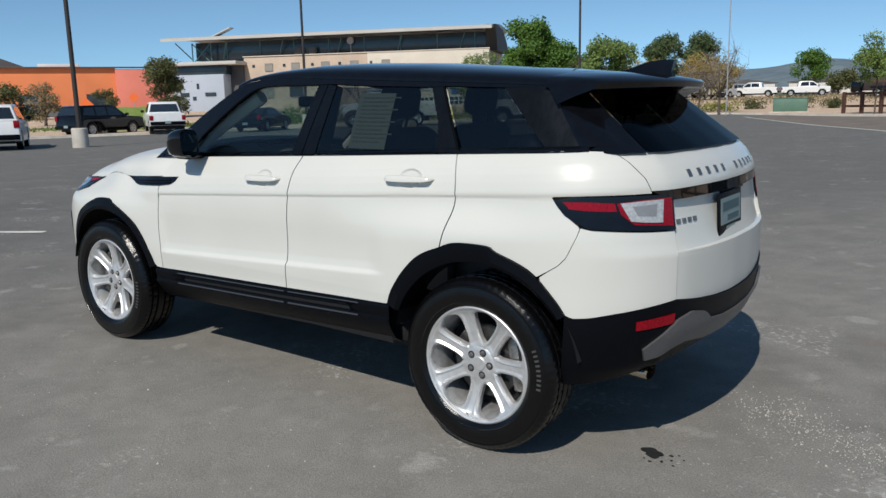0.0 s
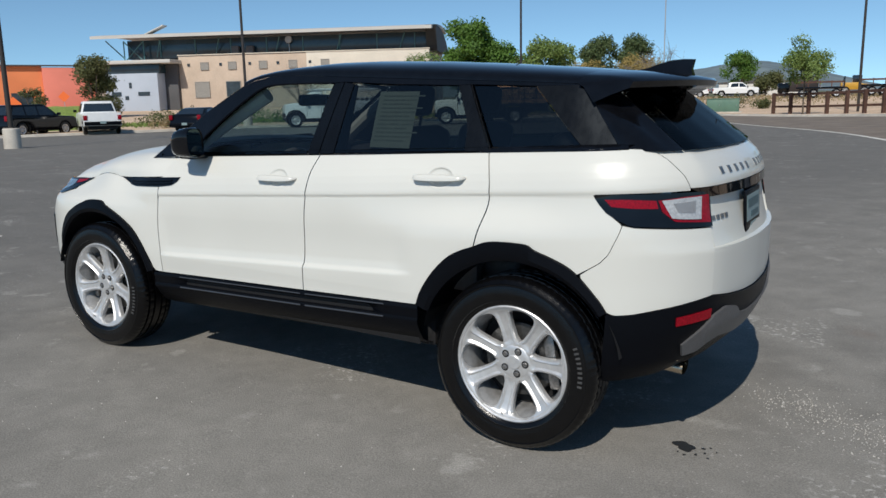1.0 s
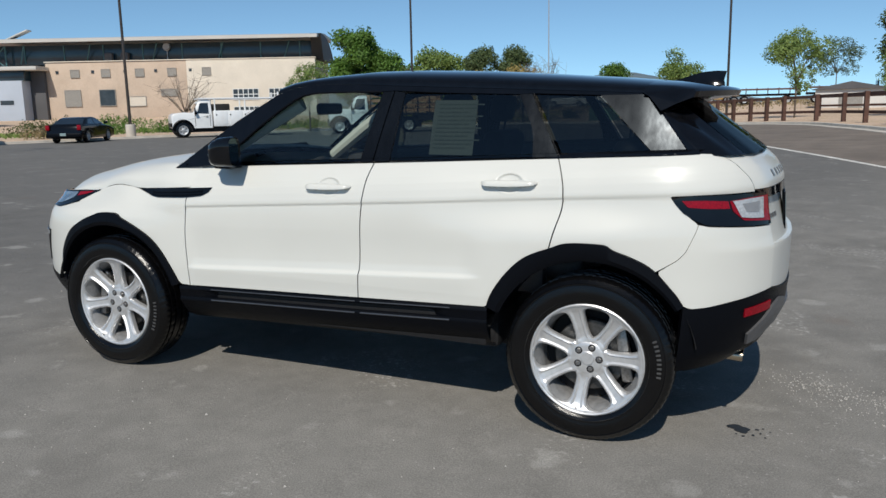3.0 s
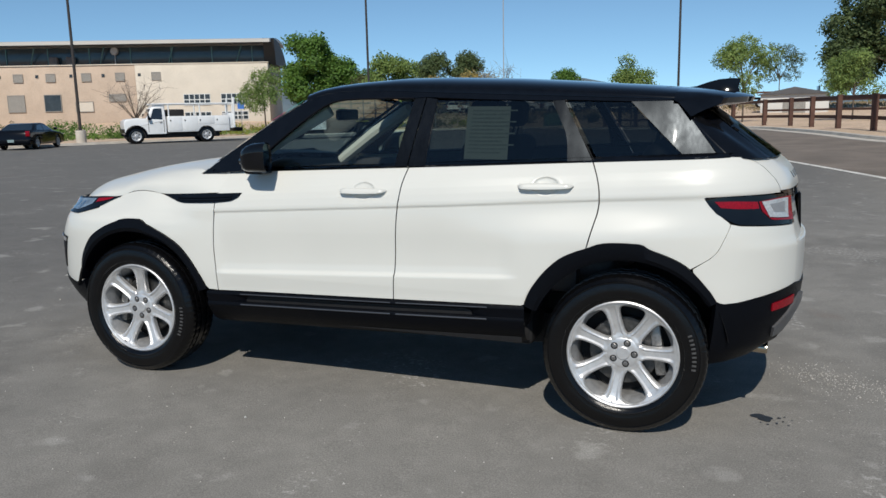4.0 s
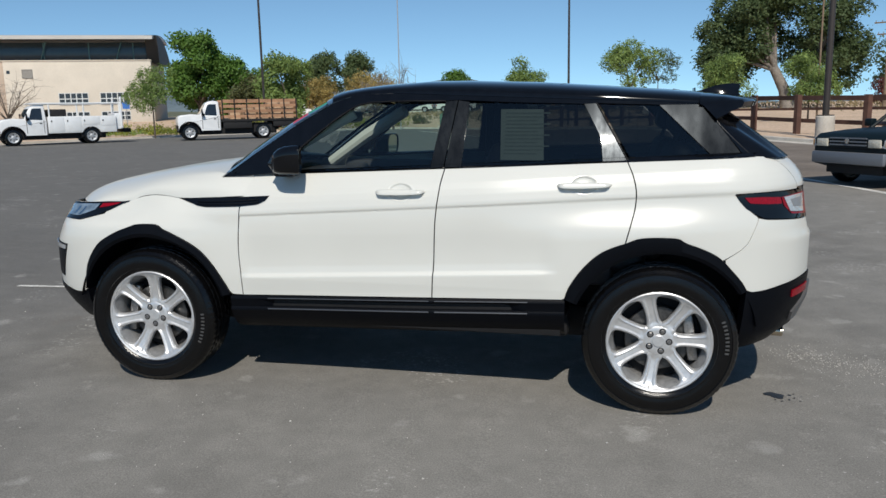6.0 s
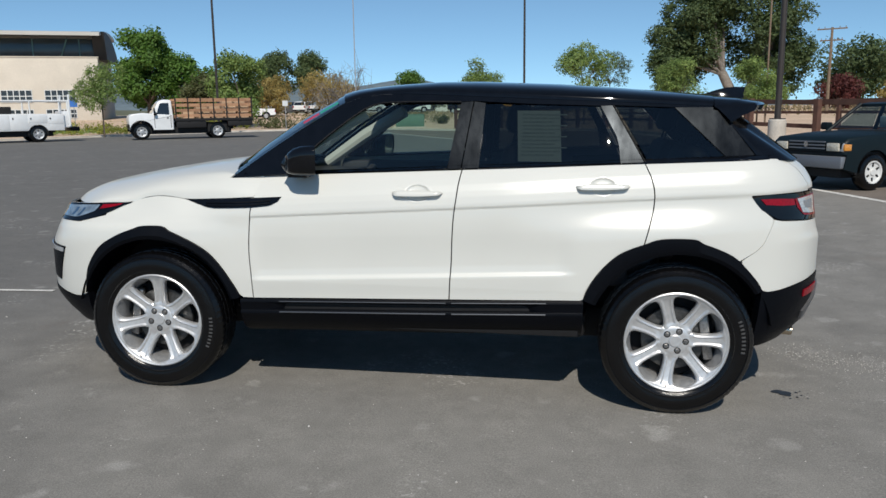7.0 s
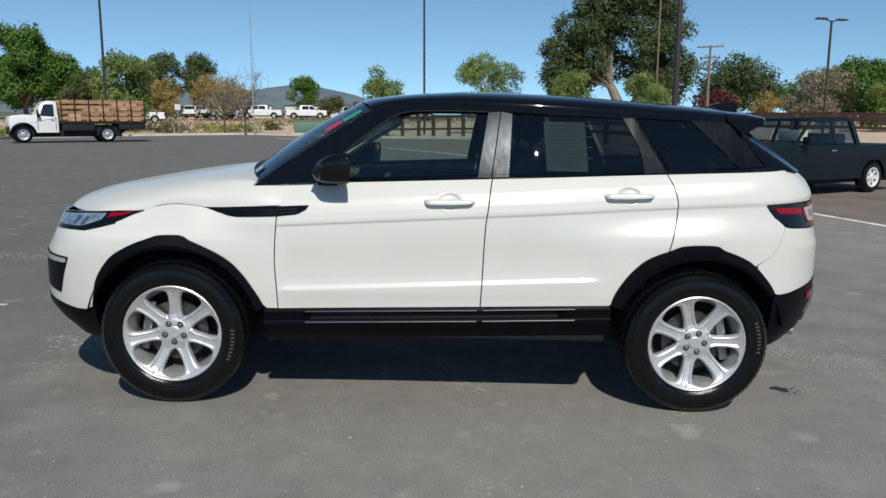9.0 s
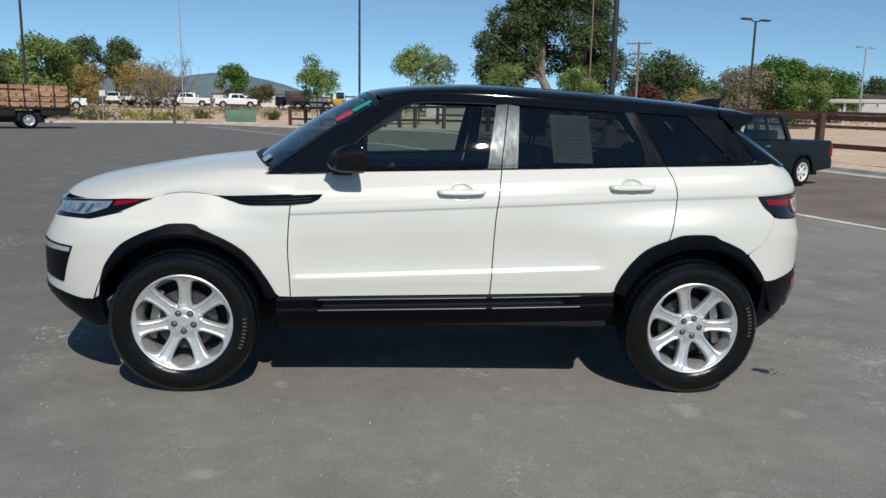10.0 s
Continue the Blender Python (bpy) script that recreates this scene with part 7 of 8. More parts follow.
def small_wheel(parent, x, y, r, w, cap, side):
    bm = bmesh.new()
    h = w / 2
    add_lathe(bm, [(.0, h * .6), (r * .62, h * .7), (r * .64, h), (r * .8, h * 1.05), (r * .94, h * .9), (r, h * .55), (r, -h * .55), (r * .94, -h * .9), (r * .8, -h * 1.05), (r * .64, -h), (r * .62, -h * .4), (0, -h * .4)], 28)
    t = part("wheel", bm, RUBBER, parent, smooth=40)
    t.matrix_local = Matrix.Translation((x, y, r)) @ (Matrix() if side < 0 else Matrix.Rotation(math.pi, 4, "Z"))
    bm = bmesh.new()
    add_lathe(bm, [(.0, -h * .95), (r * .16, -h * .95), (r * .2, -h * .8), (r * .36, -h * .72), (r * .5, -h * .8), (r * .56, -h * 1.02), (r * .63, -h * 1.04), (r * .645, -h * .8)], 28)
    rim = part("rim", bm, cap, t, smooth=40)
    for k in range(6):
        a = 2 * math.pi * k / 6
        bm = box(-r * .05, r * .05, -h * .86, -h * .7, r * .30, r * .5, .004)
        s = part("rim_slot", bm, DARK, t, smooth=0)
        s.matrix_local = Matrix.Rotation(a, 4, "Y")
    return t


def vehicle(name, label, category, x, y, heading, wb, w, r, front, rear, zb, upper, cab, windows, paint, cap, belt, roof_in=.16, lot=True, group="parked vehicles", bed=None, lamps=None, bumper=None, chassis=None, see_through=False):
    """A parked vehicle; local x is forward, the origin lies between the axles on the ground."""
    e = thing(name, label, category, upright(x, y, heading, lot), group)
    outline = body_outline(wb, front, rear, zb, r * 1.22, r, upper)
    if chassis is not None:
        outline = [(chassis, zb)] + [p for p in outline if p[0] > chassis + .01] + [(chassis, belt + .02)]
        part("chassis_frame", box(-wb / 2 - rear, chassis, -.45, .45, zb - .02, zb + .2, .02), DARK, e, smooth=0)
    bm = prism(outline, -w / 2, w / 2)
    bmesh.ops.recalc_face_normals(bm, faces=bm.faces)
    sharp = [ed for ed in bm.edges if abs(ed.verts[0].co.y - ed.verts[1].co.y) < .01 and (ed.verts[0].co.z > r * 2.35 or ed.verts[1].co.z > r * 2.35)]
    bmesh.ops.bevel(bm, geom=sharp, offset=.07, segments=3, affect="EDGES", profile=.5)
    part("body", bm, paint, e, smooth=40)
    part("underbody", box(-wb / 2 - rear * .8, wb / 2 + front * .8, -w * .38, w * .38, r * .7, r * 1.5), DARK, e, smooth=0)
    for cx in (-wb / 2, wb / 2):
        part("axle_well", box(cx - r * 1.2, cx + r * 1.2, -w * .46, w * .46, r * .9, r * 2.1), DARK, e, smooth=0)
    top = max(z for _, z in cab)

    def cab_y(z):
        return w / 2 - .035 - roof_in * max(0, z - belt) / (top - belt)

    pane = SCREEN if see_through else CAR_GLASS
    bm = prism(cab if not see_through else [(px * .98, pz) for px, pz in cab if pz > top - .06] + [(cab[-2][0], top - .09), (cab[1][0], top - .09)], -1, 1)
    for v in bm.verts:
        v.co.y = math.copysign(cab_y(v.co.z), v.co.y)
    bmesh.ops.recalc_face_normals(bm, faces=bm.faces)
    if see_through:
        for s in (-1, 1):
            run = [(px, s * (cab_y(pz) - .03), pz) for px, pz in cab]
            part("pillar", tube([run[0], run[1]], .035, 8), paint, e)
            part("pillar", tube([run[-1], run[-2]], .06, 8), paint, e)
            mx_ = windows[0][-1][0] - .04
            part("pillar", tube([(mx_, s * (cab_y(belt) - .03), belt), (mx_, s * (cab_y(top) - .03), top - .05)], .04, 8), paint, e)
        part("seat_bench", box(cab[-1][0] + .12, cab[-1][0] + .38, -w * .36, w * .36, belt - .3, belt + .22, .06), LEATHER, e)
        part("dashboard", box(cab[0][0] - .55, cab[0][0] - .1, -w * .40, w * .40, belt - .25, belt + .03, .05), LEATHER, e)
    bmesh.ops.bevel(bm, geom=[ed for ed in bm.edges if ed.verts[0].co.z > belt + .05 or ed.verts[1].co.z > belt + .05], offset=.012 if see_through else .05, segments=2, affect="EDGES", profile=.5)
    part("cab", bm, paint, e, smooth=40)
    for poly in windows:
        for s in (-1, 1):
            q = [(px, s * (cab_y(pz) + .008), pz) for px, pz in poly]
            p2 = [(px, s * (cab_y(pz) - .01), pz) for px, pz in poly]
            n = len(q)
            mesh_part("side_window", q + p2, [tuple(range(n))] + [(k, (k + 1) % n, n + (k + 1) % n, n + k) for k in range(n)] if not see_through else [tuple(range(n))], pane, e, smooth=0)
    # windscreen and rear screen on the cab's end faces
    for a, b, nm in ((cab[0], cab[1], "windscreen"), (cab[-1], cab[-2], "rear_screen")):
        d = Vector((b[0] - a[0], 0, b[1] - a[1]))
        nrm = Vector((d.z, 0, -d.x)).normalized()
        if (nrm.x > 0) != (nm == "windscreen"):
            nrm = -nrm
        q = []
        for t_, yy in ((.12, -1), (.12, 1), (.9, 1), (.9, -1)):
            p = Vector((a[0], 0, a[1])) + d * t_ + nrm * .008
            q.append((p.x, yy * (cab_y(p.z) - .09), p.z))
        q += [(vx - nrm.x * .02, vy, vz - nrm.z * .02) for vx, vy, vz in q]
        mesh_part(nm, q, [(0, 1, 2, 3), (0, 1, 5, 4), (1, 2, 6, 5), (2, 3, 7, 6), (3, 0, 4, 7)] if not see_through else [(0, 1, 2, 3)], pane, e, smooth=0)
    for cx in (-wb / 2, wb / 2):
        for s in (-1, 1):
            small_wheel(e, cx, s * (w / 2 - .11), r, .22, cap, s)
    xf, xr = wb / 2 + front, -wb / 2 - rear
    bmat = bumper or TRIM
    part("front_bumper", box(xf - .10, xf + .06, -w / 2 + .02, w / 2 - .02, zb + .08, zb + .30, .03), bmat, e)
    part("rear_bumper", box(xr - .08, xr + .08, -w / 2 + .02, w / 2 - .02, zb + .08, zb + .28, .03), bmat, e)
    hz, tz = (lamps or (belt - .25, belt - .2))
    for s in (-1, 1):
        y0, y1 = sorted((s * (w / 2 - .38), s * (w / 2 - .02)))
        part("head_lamp", box(xf - .10, xf + .015, y0, y1, hz - .09, hz + .07, .02), CLEAR_LENS, e)
        y0, y1 = sorted((s * (w / 2 - .20), s * (w / 2 + .006)))
        part("tail_lamp", box(xr - .012, xr + .12, y0, y1, tz - .15, tz + .12, .02), RED_LENS, e)
        y0, y1 = sorted((s * (w / 2 + .02), s * (w / 2 + .2)))
        part("door_mirror", box(cab[0][0] - .25, cab[0][0] - .10, y0, y1, belt + .02, belt + .17, .03), paint if paint is not WHITE2 else TRIM, e)
    part("grille", box(xf - .06, xf + .012, -w * .30, w * .30, hz - .12, hz + .06, .01), TRIM, e)
    part("number_plate", box(xr - .10, xr - .082, -.16, .16, zb + .16, zb + .30), PLATE_PALE, e, smooth=0)
    return e


# dark compact pickup by the fence
pk = vehicle("pickup_truck", "dark teal compact pickup with white wheel covers and grey bumpers", "pickup truck", 7.5, 11.75, -151.7, 3.06, 1.69, .33, .72, 1.12, .33,
             [(2.26, .66), (2.27, .86), (2.16, .955), (1.55, 1.01), (.92, 1.04), (-1.02, 1.04), (-1.04, 1.02), (-2.63, 1.02), (-2.66, .55)],
             [(.98, 1.02), (.30, 1.555), (.05, 1.585), (-.75, 1.585), (-.90, 1.555), (-1.0, 1.02)],
             [[(.70, 1.06), (.28, 1.46), (.20, 1.49), (-.28, 1.49), (-.28, 1.06)], [(-.36, 1.06), (-.36, 1.49), (-.78, 1.47), (-.85, 1.06)]], TEAL2, WHITE_CAP, 1.03, .17, lamps=(.80, .80), bumper=GREY_BUMPER, see_through=True)
bm = bmesh.new()
add_box(bm, -2.60, -1.08, -.72, .72, .60, .66)
part("bed_floor", bm, DARK, pk, smooth=0)
for s in (-1, 1):
    part("head_lamp", box(2.18, 2.290, *sorted((s * .46, s * .735)), .72, .865, .02), material("aged_lamp_lens", (0.55, 0.51, 0.42), .15, coat=.6, fine=.25, fine_scale=30), pk, "yellowed head lamp")
    part("marker_lamp", box(2.10, 2.262, *sorted((s * .74, s * .852)), .73, .85, .015), AMBER, pk)
    part("mud_flare", box(-1.95, -1.10, *sorted((s * .83, s * .862)), .70, .74, .01), TEAL2, pk)
    part("door_handle", box(-.22, -.08, *sorted((s * .842, s * .872)), .90, .93, .008), CHROME, pk)
for z in (.76, .82, .88):
    part("grille_bar", box(2.262, 2.285, -.42, .42, z - .012, z + .012), GREY_BUMPER, pk, smooth=0)
part("grille_badge", tube([(2.285, 0, .83), (2.30, 0, .83)], .05, 14), CHROME, pk)
part("windscreen_shade", box(.35, .55, .05, .60, 1.10, 1.32, .02), CREAM, pk)



def truck(name, label, x, y, heading, wb, short=1.0):
    h = wb / 2
    k = short
    cab = [(h + (px - 1.30) * k, pz) for px, pz in ((.36, 1.32), (-.26, 1.96), (-.50, 2.06), (-.80, 2.10), (-1.30, 2.09), (-1.48, 2.03), (-1.54, 1.24))]
    win = [[(h - 1.36 * k, 1.30), (h - 1.72 * k, 1.88), (h - 1.86 * k, 1.92), (h - 2.52 * k, 1.92), (h - 2.52 * k, 1.30)]]
    up = [(h + .58, .72), (h + .62, 1.06), (h + .58, 1.26), (h + .44, 1.35), (h - .1, 1.41), (h - 1.05 * k, 1.36), (h - 2.84 * k, 1.30), (h - 2.86 * k, .72), (-h - .9, .72)]
    e = vehicle(name, label, "truck", x, y, heading, wb, 2.0, .42, .58, .95, .52, up, cab, win, WHITE2, GREY_METAL, 1.26, .18, lamps=(1.02, .78), chassis=h - 2.86 * k)
    for s in (-1, 1):
        bm = bmesh.new()
        for q in range(15):
            a = math.pi * (q / 14)
            add_tube(bm, [(h + .55 * math.cos(a), s * .99, .42 + .55 * math.sin(a)), (h + .55 * math.cos(a + .22), s * .99, .42 + .55 * math.sin(a + .22))], .065, 6)
        part("wheel_flare", bm, TRIM, e, "black wheel flare")
        part("door_handle", box(h - 2.45 * k, h - 2.25 * k, *sorted((s * 1.0, s * 1.03)), 1.12, 1.16, .01), TRIM, e)
        for x_ in (h - 1.18 * k, h - 2.62 * k):
            part("door_gap", box(x_ - .012, x_ + .012, *sorted((s * .99, s * 1.003)), .62, 1.30), DARK, e, smooth=0)
        part("side_step", box(h - 2.75 * k, h - .62, *sorted((s * .92, s * 1.04)), .44, .52, .02), TRIM, e, "black side step")
        part("tow_mirror", box(h - 1.24 * k, h - 1.12 * k, *sorted((s * 1.02, s * 1.24)), 1.36, 1.66, .03), TRIM, e, "tall black towing mirror")
        part("rear_wheel_pair", tube([(-h, s * .55, .40), (-h, s * .75, .40)], .40, 24), RUBBER, e)
    return e


sv = truck("utility_truck", "white utility truck with service body and ladder rack", -30.6, 36.3, math.degrees(math.atan2(-.73, -.68)), 3.8, .57)
sv.matrix_world = sv.matrix_world @ Matrix.Scale(1.09, 4)
arch_run = [(-1.90 - .50 * math.cos(a), .42 + .50 * math.sin(a)) for a in np.linspace(.37, math.pi - .37, 12)]
for s in (-1, 1):
    part("service_box", prism([(-3.20, .60)] + arch_run + [(.22, .60), (.22, 1.48), (-3.20, 1.48)], *sorted((s * .55, s * 1.04)), .02), WHITE2, sv, "white tool cabinet with a wheel cut-out")
    for x0, x1, z0 in ((-3.14, -2.40, .95), (-2.34, -1.46, 1.02), (-1.40, -.62, .66), (-.56, .16, .66)):
        part("cabinet_door", box(x0, x1, *sorted((s * 1.035, s * 1.052)), z0, 1.44, .008), WHITE2, sv)
        part("latch", box(x1 - .14, x1 - .08, *sorted((s * 1.05, s * 1.07)), 1.20, 1.28), TRIM, sv, smooth=0)
    bm = tube([(1.0, s * .85, 2.16), (-3.5, s * .85, 2.16)], .045, 8)
    for x0 in (.10, -1.6, -3.45):
        add_tube(bm, [(x0, s * .85, 1.46), (x0, s * .85, 2.16)], .04, 8)
    part("ladder_rack", bm, WHITE2, sv, "white tubular ladder rack")
    part("rack_post", tube([(-3.50, s * .95, .80), (-3.54, s * .9, 2.5)], .055, 8), WHITE2, sv)
for x0 in (.95, .10, -1.6, -3.45):
    part("rack_crossbar", tube([(x0, -.85, 2.16), (x0, .85, 2.16)], .04, 8), WHITE2, sv)
part("service_floor", box(-3.6, .22, -.9, .9, .74, .88, .02), WHITE2, sv)
# plain dark block added in place of a window behind the cab
part("cargo_chest", box(-.75, .12, -.80, .80, 1.46, 1.86, .05), DARK, sv, "dark block standing for a window behind the cab")
part("tailgate_box", box(-3.5, -3.22, -.9, .9, .86, 1.62, .03), WHITE2, sv, "white chest on the rear deck")
part("step_bumper", box(-3.95, -3.55, -1.02, 1.02, .55, .78, .02), TRIM, sv, "dark step bumper")

STAKE = material("reddish_stake_wood", (0.46, 0.25, 0.14), .85, vary=.3, scale=2, fine=.2, fine_scale=20, piece=.25)
st = truck("stake_truck", "white truck with a wooden stake bed full of crates", -22.0, 41.4, math.degrees(math.atan2(-.54, -.84)), 3.9, .57)
st.matrix_world = st.matrix_world @ Matrix.Scale(1.13, 4)
part("deck", box(-3.9, .25, -1.1, 1.1, .96, 1.10, .02), DARK, st, "dark flat deck")
for s in (-1, 1):
    part("deck_skirt", box(-3.85, -2.5, *sorted((s * .98, s * 1.06)), .66, .97, .02), DARK, st, "black skirt below the deck")
    part("deck_skirt", box(-1.35, .2, *sorted((s * .98, s * 1.06)), .60, .97, .02), DARK, st, "black skirt below the deck")
for s in (-1, 1):
    for z in (1.24, 1.52, 1.80, 2.08):
        part("stake_slat", box(-3.86, .24, *sorted((s * 1.05, s * 1.08)), z - .075, z + .075, .005), STAKE, st, smooth=0)
    for x0 in (-3.82, -3.14, -2.46, -1.78, -1.10, -.44, .20):
        part("stake_post", box(x0 - .03, x0 + .03, *sorted((s * 1.08, s * 1.12)), .95, 2.2), DARK, st, smooth=0)
for z in (1.20, 1.45, 1.70, 1.95):
    part("stake_slat", box(-3.88, -3.84, -1.05, 1.05, z - .085, z + .085), STAKE, st, smooth=0)
    part("stake_slat", box(.21, .25, -1.05, 1.05, z - .085, z + .085), STAKE, st, smooth=0)
CARD = material("brown_crates", (0.50, 0.34, 0.22), .9, vary=.2, scale=2, piece=.2)
rng = np.random.default_rng(5)
for k in range(9):
    x0, y0 = -3.7 + (k % 5) * .70, -.9 + (k // 5) * .95
    part("crate", box(x0, x0 + .58, y0, y0 + .8, 1.08, 1.55 + rng.uniform(0, .55), .02), CARD, st, smooth=0)

SEDAN_UP = [(2.30, .58), (2.28, .74), (1.9, .86), (1.0, .97), (-1.5, 1.0), (-2.15, 1.0), (-2.28, .85), (-2.30, .5)]
SEDAN_CAB = [(1.05, .95), (.25, 1.36), (-.1, 1.40), (-.7, 1.38), (-1.0, 1.33), (-1.75, .98)]
vehicle("sedan", "black low coupe parked by the kerb", "car", -34.0, 28.9, 114.8, 2.8, 1.86, .34, .9, .95, .25, SEDAN_UP, SEDAN_CAB,
        [[(.75, 1.02), (.22, 1.29), (-.25, 1.31), (-.30, 1.0)], [(-.38, 1.0), (-.34, 1.31), (-.85, 1.28), (-1.25, 1.03)]], BLACK2, GREY_METAL, .97, .22, lamps=(.70, .86))
SUV_UP = [(2.32, .62), (2.32, .95), (2.15, 1.04), (1.1, 1.10), (-2.25, 1.14), (-2.32, 1.0), (-2.34, .6)]
SUV_CAB = [(1.15, 1.08), (.45, 1.66), (.15, 1.74), (-1.75, 1.72), (-2.0, 1.66), (-2.28, 1.12)]
SUV_WIN = [[(.85, 1.14), (.42, 1.56), (.30, 1.62), (-.22, 1.63), (-.22, 1.14)], [(-.30, 1.14), (-.30, 1.63), (-1.05, 1.62), (-1.05, 1.14)], [(-1.13, 1.14), (-1.13, 1.62), (-1.75, 1.59), (-1.95, 1.18)]]


def suv(x, y, heading, paint, label, lot=True, name="suv"):
    return vehicle(name, label, "car", x, y, heading, 2.9, 1.92, .37, .88, .90, .32, SUV_UP, SUV_CAB, SUV_WIN, paint, GREY_METAL, 1.1, .2, lot=lot, lamps=(.86, 1.0))


def crew_pickup(x, y, heading, paint, label, lot=True):
    up = [(2.75, .72), (2.76, 1.08), (2.6, 1.17), (1.5, 1.22), (-1.0, 1.24), (-1.02, 1.20), (-2.85, 1.20), (-2.9, .66)]
    cab = [(1.55, 1.2), (.85, 1.78), (.55, 1.86), (-.70, 1.86), (-.92, 1.78), (-1.0, 1.2)]
    win = [[(1.25, 1.26), (.82, 1.70), (.35, 1.75), (.35, 1.26)], [(.27, 1.26), (.27, 1.75), (-.60, 1.73), (-.72, 1.26)]]
    return vehicle("pickup_truck", label, "pickup truck", x, y, heading, 3.6, 1.95, .40, .95, 1.1, .45, up, cab, win, paint, GREY_METAL, 1.22, .18, lot=lot, lamps=(.95, .95))


suv(-40.4, 22.2, 100, BLACK2, "black family SUV parked by the kerb")
crew_pickup(-38.5, 25.1, 150, WHITE2, "white off-road pickup seen from behind", True)
suv(-29.6, 11.4, 150, WHITE2, "white minivan parked in the lot")
for k, (dx, dy, h, p, kind) in enumerate([(0, 0, 250, WHITE2, 1), (2.8, .6, 75, SILVER2, 0), (5.4, 1.0, 255, GREY2, 0), (8.2, 1.8, 80, WHITE2, 0), (11.0, 2.2, 70, WHITE2, 1), (13.6, 3.2, 250, SILVER2, 0), (16.4, 4.0, 185, WHITE2, 1), (22.5, 4.6, 15, WHITE2, 1)]):
    fn = crew_pickup if kind else suv
    nm = {0: "SUV", 1: "pickup"}[kind]
    col = {id(WHITE2): "white", id(SILVER2): "silver", id(GREY2): "grey"}[id(p)]
    fn(-41 + dx, 100.5 + dy, h, p, f"{col} {nm} in the far parking row", False)
suv(-48, 97, 75, SILVER2, "silver SUV in the far parking row", False)
crew_pickup(-33.5, 60.8 + 22, 200, WHITE2, "white pickup behind the stake truck", False)
suv(-80, 33, 60, WHITE2, "white car before the orange building", False)
suv(-76, 37.5, 70, GREY2, "grey car before the orange building", False)

# dark delivery truck and a yellow loader far off
dt = thing("delivery_truck", "dark box delivery truck in the field", "truck", upright(-10.6, 99.8, 190) @ Matrix.Scale(.76, 4), "parked vehicles")
part("cargo_box", box(-3.2, .9, -1.15, 1.15, .8, 3.2, .05), material("dark_brown_truck_paint", (0.03, 0.022, 0.02), .5, fine=.1), dt)
part("cab", box(.95, 2.6, -1.05, 1.05, .6, 2.2, .2), BLACK2, dt)
part("windscreen", box(2.58, 2.63, -.85, .85, 1.35, 2.0, .02), CAR_GLASS, dt)
for x0 in (-2.2, 1.7):
    for s in (-1, 1):
        small_wheel(dt, x0, s * .95, .45, .28, GREY_METAL, s)
YELLOW = material("yellow_machine_paint", (0.55, 0.30, 0.03), .5, vary=.2, scale=2)
yl = thing("loader", "yellow wheel loader behind the fence", "loader", upright(-4.4, 104.0, 10) @ Matrix.Scale(.78, 4), "parked vehicles")
part("body", box(-2.2, .4, -.9, .9, .8, 1.9, .1), YELLOW, yl)
part("cab", box(-.6, .7, -.7, .7, 1.9, 3.0, .08), CAR_GLASS, yl)
part("arm", tube([(.4, 0, 1.6), (2.0, 0, 1.4), (2.8, 0, .5)], .18, 8), YELLOW, yl)
part("bucket", box(2.6, 3.3, -1.1, 1.1, .05, .85, .08), GREY2, yl)
for x0 in (-1.6, 1.0):
    for s in (-1, 1):
        small_wheel(yl, x0, s * .95, .65, .4, GREY_METAL, s)


def trailer(x, y, turn, length):
    """A flat trailer with a headboard and stakes."""
    e = thing("flatbed_trailer", "dark flatbed trailer parked behind the fence", "trailer", upright(x, y, turn), "parked vehicles")
    part("deck", box(-length / 2, length / 2, -1.2, 1.2, .95, 1.2, .03), BLACK2, e)
    part("headboard", box(length / 2 - .12, length / 2, -1.2, 1.2, 1.2, 2.3, .03), BLACK2, e)
    k = int(length / 1.2)
    for i in range(k):
        part("stake", box(-length / 2 + i * 1.2, -length / 2 + i * 1.2 + .1, -1.2, -1.1, 1.2, 1.9), FENCE_RED, e, smooth=0)
    part("side_rail", box(-length / 2, length / 2, -1.19, -1.11, 1.62, 1.82), FENCE_RED, e, smooth=0)
    for x0 in (-length * .36, -length * .36 + 1.15, length * .34):
        for q in (-1, 1):
            small_wheel(e, x0, q * .95, .48, .3, GREY_METAL, q)


trailer(-7.6, 96.5, 8, 5.0)
trailer(.6, 97.5, 6, 8.4)
trailer(8.8, 92.5, 0, 7.0)

# green transformer cabinet, street signs, cone
CAB_GREEN = material("green_cabinet_paint", (0.10, 0.19, 0.14), .5, vary=.12, scale=3)
tc = thing("transformer_cabinet", "dull green transformer cabinet on a concrete pad", "utility box", upright(-11.1, 62.5, 8) @ Matrix.Scale(.75, 4))
part("pad", box(-1.9, 1.9, -1.0, 1.0, -.1, .10, .02), CONCRETE, tc)
part("body", box(-1.6, 1.6, -.75, .75, .10, 1.42, .04), CAB_GREEN, tc)
part("lid", box(-1.65, 1.65, -.8, .8, 1.42, 1.50, .02), CAB_GREEN, tc)
for x0 in (-.85, .85):
    part("door", box(x0 - .78, x0 + .78, -.775, -.74, .2, 1.36, .01), CAB_GREEN, tc)
    part("handle", box(x0 + .5, x0 + .54, -.80, -.77, .7, .9), STEEL, tc, smooth=0)

WARN = material("orange_warning_sign", (0.85, 0.16, 0.03), .6, fine=.05)
SIGN_BLUE = material("blue_sign", (0.04, 0.16, 0.50), .5, fine=.05)


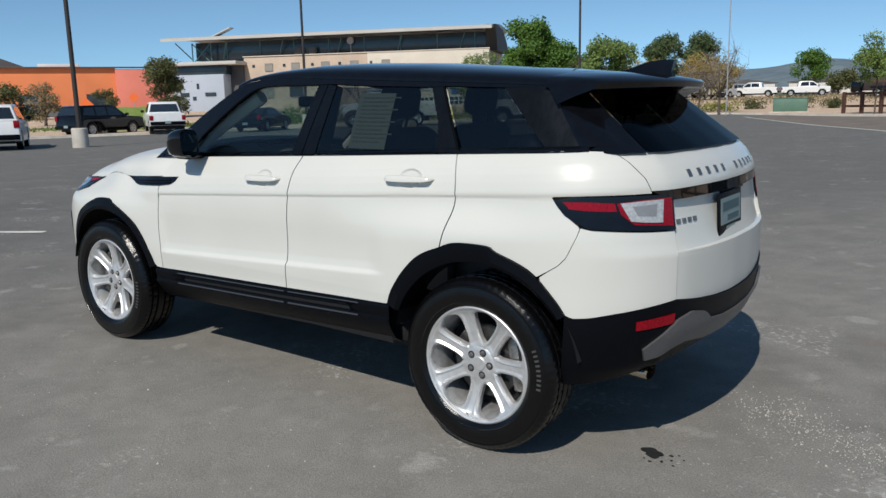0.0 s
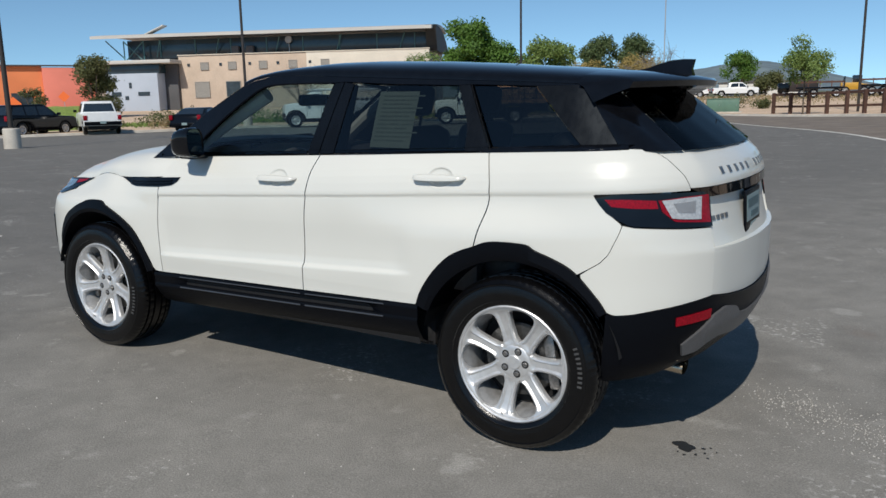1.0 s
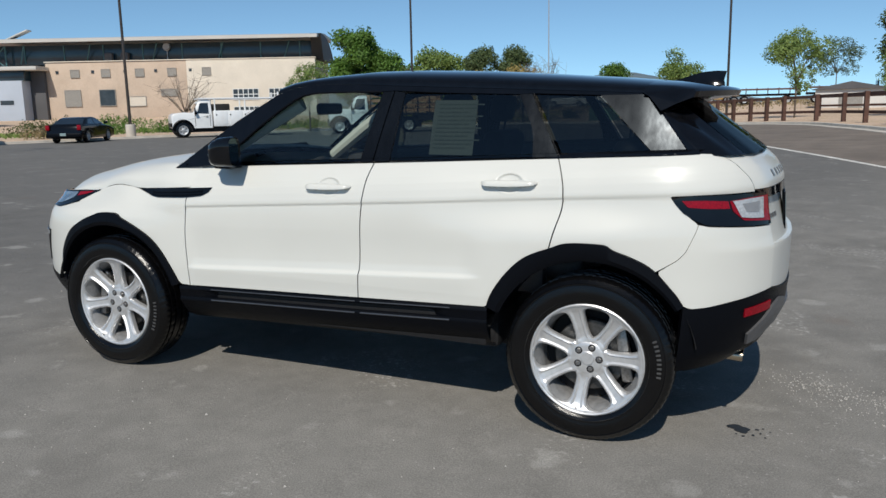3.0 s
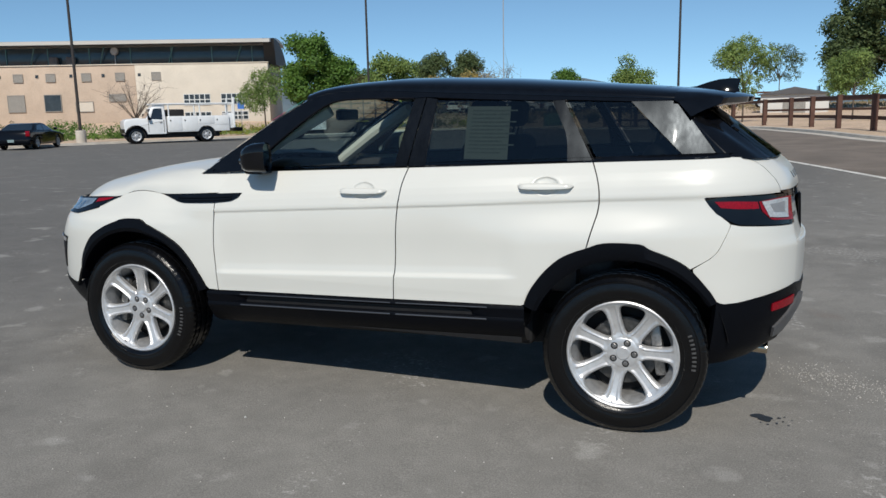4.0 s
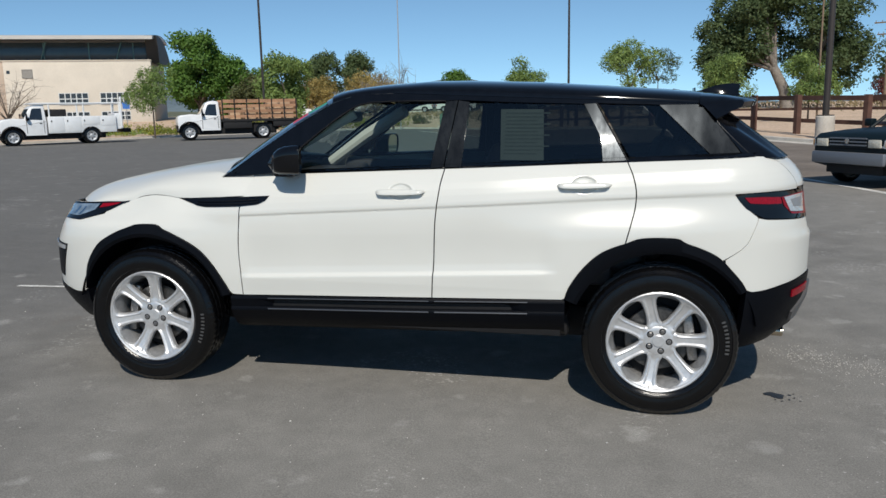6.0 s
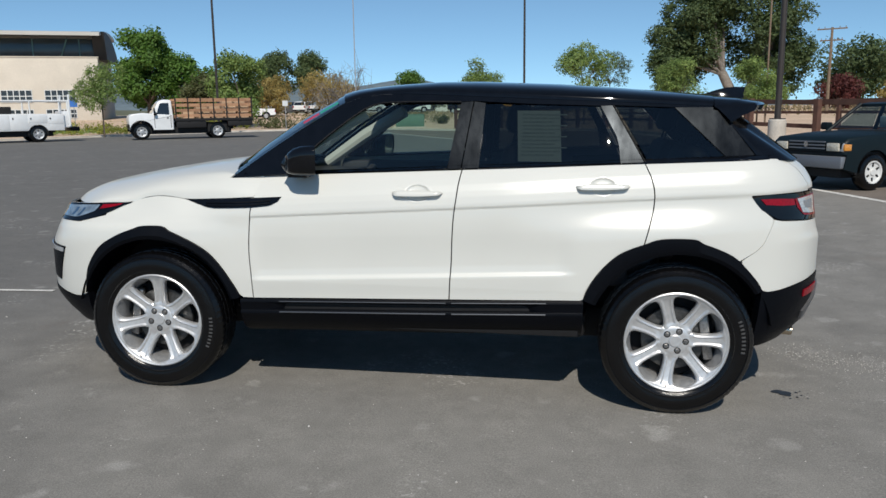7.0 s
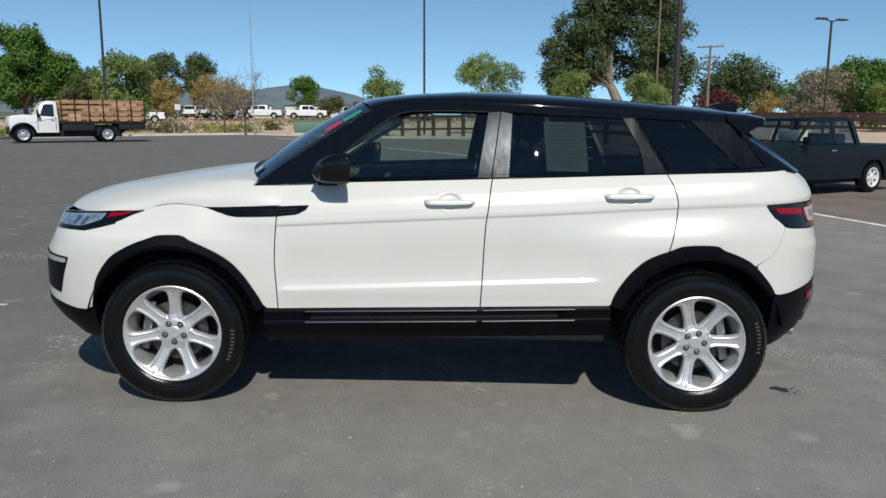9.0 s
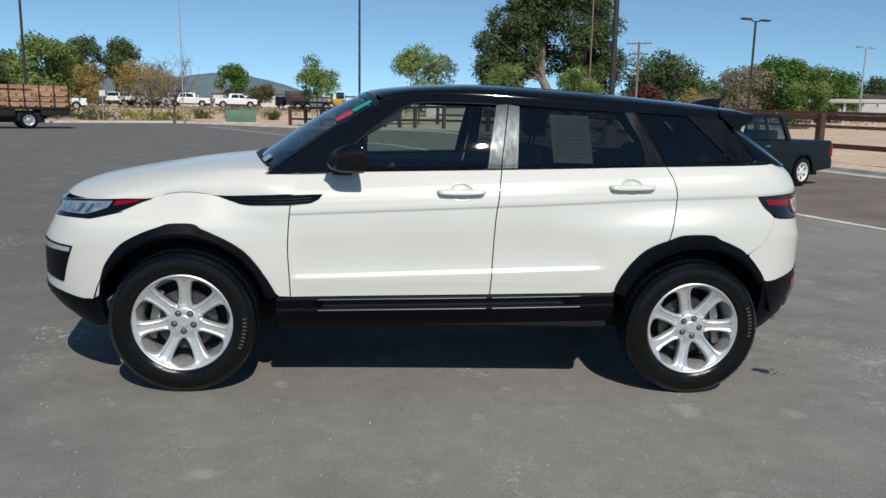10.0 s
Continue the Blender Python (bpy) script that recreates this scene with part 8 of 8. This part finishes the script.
def sign(x, y, h, mat_, size, turn, label, diamond=False):
    e = thing("street_sign", label, "sign", upright(x, y, turn), "signs")
    part("post", tube([(0, 0, -.2), (0, 0, h)], .03, 8), GREY_METAL, e)
    bm = box(-size / 2, size / 2, -.05, -.035, -size / 2, size / 2, .004)
    o = part("panel", bm, mat_, e, smooth=0)
    o.matrix_local = Matrix.Translation((0, 0, h - size * .5)) @ (Matrix.Rotation(radians(45), 4, "Y") if diamond else Matrix())


sign(-57.1, 35.2, 2.6, WARN, .62, 50, "orange diamond roadworks sign on a post", True)
sign(-50.9, 27.4, 2.1, WARN, .7, 50, "orange roadworks sign on a post", True)
sign(-33.4, 48.5, 2.5, SIGN_BLUE, .5, 30, "small blue sign on a post")
sign(-21.5, 60.2, 2.4, STUCCO_WHITE, .45, 15, "small white sign on a post")
sign(-39.6, 22.0, 1.2, YELLOW, .15, 45, "short yellow marker post")


# ---- small things on the asphalt ----
def blotch(name, x, y, r, mat_, label, seed, lift=.004, stretch=1.0, turn=0.0, kind="", n=40):
    rng = np.random.default_rng(seed)
    ph = rng.uniform(0, 6.28, 6)
    pts = []
    for k in range(n):
        a = 2 * math.pi * k / n
        rr = r * (1 + sum(.22 / (q + 1) * math.sin((q + 2) * a + ph[q]) for q in range(6)))
        u, v = rr * math.cos(a) * stretch, rr * math.sin(a)
        c, s = math.cos(radians(turn)), math.sin(radians(turn))
        px, py = x + u * c - v * s, y + u * s + v * c
        pts.append((px, py, height(px, py) + lift))
    o = mesh_part(name, pts, [tuple(range(n))], mat_, smooth=0)
    return tagged(o, label, "stain", kind=kind)


OIL = material("wet_dark_stain", (0.022, 0.022, 0.022), .45, fine=.2, fine_scale=60)
blotch("oil_stain", 1.955, -.532, .038, OIL, "small dark wet drip stain on the asphalt", 1, stretch=1.2)
for k, (dx, dy, r) in enumerate([(.075, .01, .008), (.09, -.03, .006), (.10, .03, .005), (.06, -.06, .007), (.11, -.07, .005), (.02, -.085, .006), (.13, .0, .004), (-.01, -.07, .005)]):
    blotch("oil_drop", 1.955 + dx, -.528 + dy, r, OIL, "tiny dark drop beside the stain on asphalt", 20 + k, n=10)

ribbon("road_marking", [(-3.25, 1.025), (-3.45, 1.005), (-3.75, .975)], .05, LINE, .005, "short worn remnant of white paint on asphalt", "road marking", .5)
ribbon("road_marking", [(-5.5, .8), (-5.7, .66), (-5.95, .5)], .10, LINE, .005, "short worn remnant of white paint on asphalt", "road marking", .5)


def grit():
    """Loose pale stones scattered over the near asphalt."""
    rng = np.random.default_rng(77)
    verts, faces = [], []
    for k in range(1500):
        if k < 1000:
            t = rng.uniform(0, 1)
            x, y = 2.15 + .9 * t + rng.normal() * .10, .25 - .45 * t + rng.normal() * .12
        else:
            x, y = rng.uniform(-3.2, 3.6), rng.uniform(-2.6, .4)
            if y > -.95 and -2.2 < x < 2.2:
                continue
        s = rng.uniform(.0012, .0042) * (1.8 if rng.random() < .06 else 1)
        z = height(x, y) + s * .4
        q = len(verts)
        verts += [(x + s, y, z), (x - s * .8, y + s * .6, z), (x - s * .5, y - s * .9, z), (x, y, z + s * .9), (x, y, z - s)]
        faces += [(q, q + 1, q + 3), (q + 1, q + 2, q + 3), (q + 2, q, q + 3), (q + 1, q, q + 4), (q + 2, q + 1, q + 4), (q, q + 2, q + 4)]
    tagged(mesh_part("grit", verts, faces, material("pale_grit", (0.42, 0.40, 0.37), .9, fine=.2), smooth=0), "loose pale grit scattered on the asphalt", "gravel", kind="stuff")


grit()
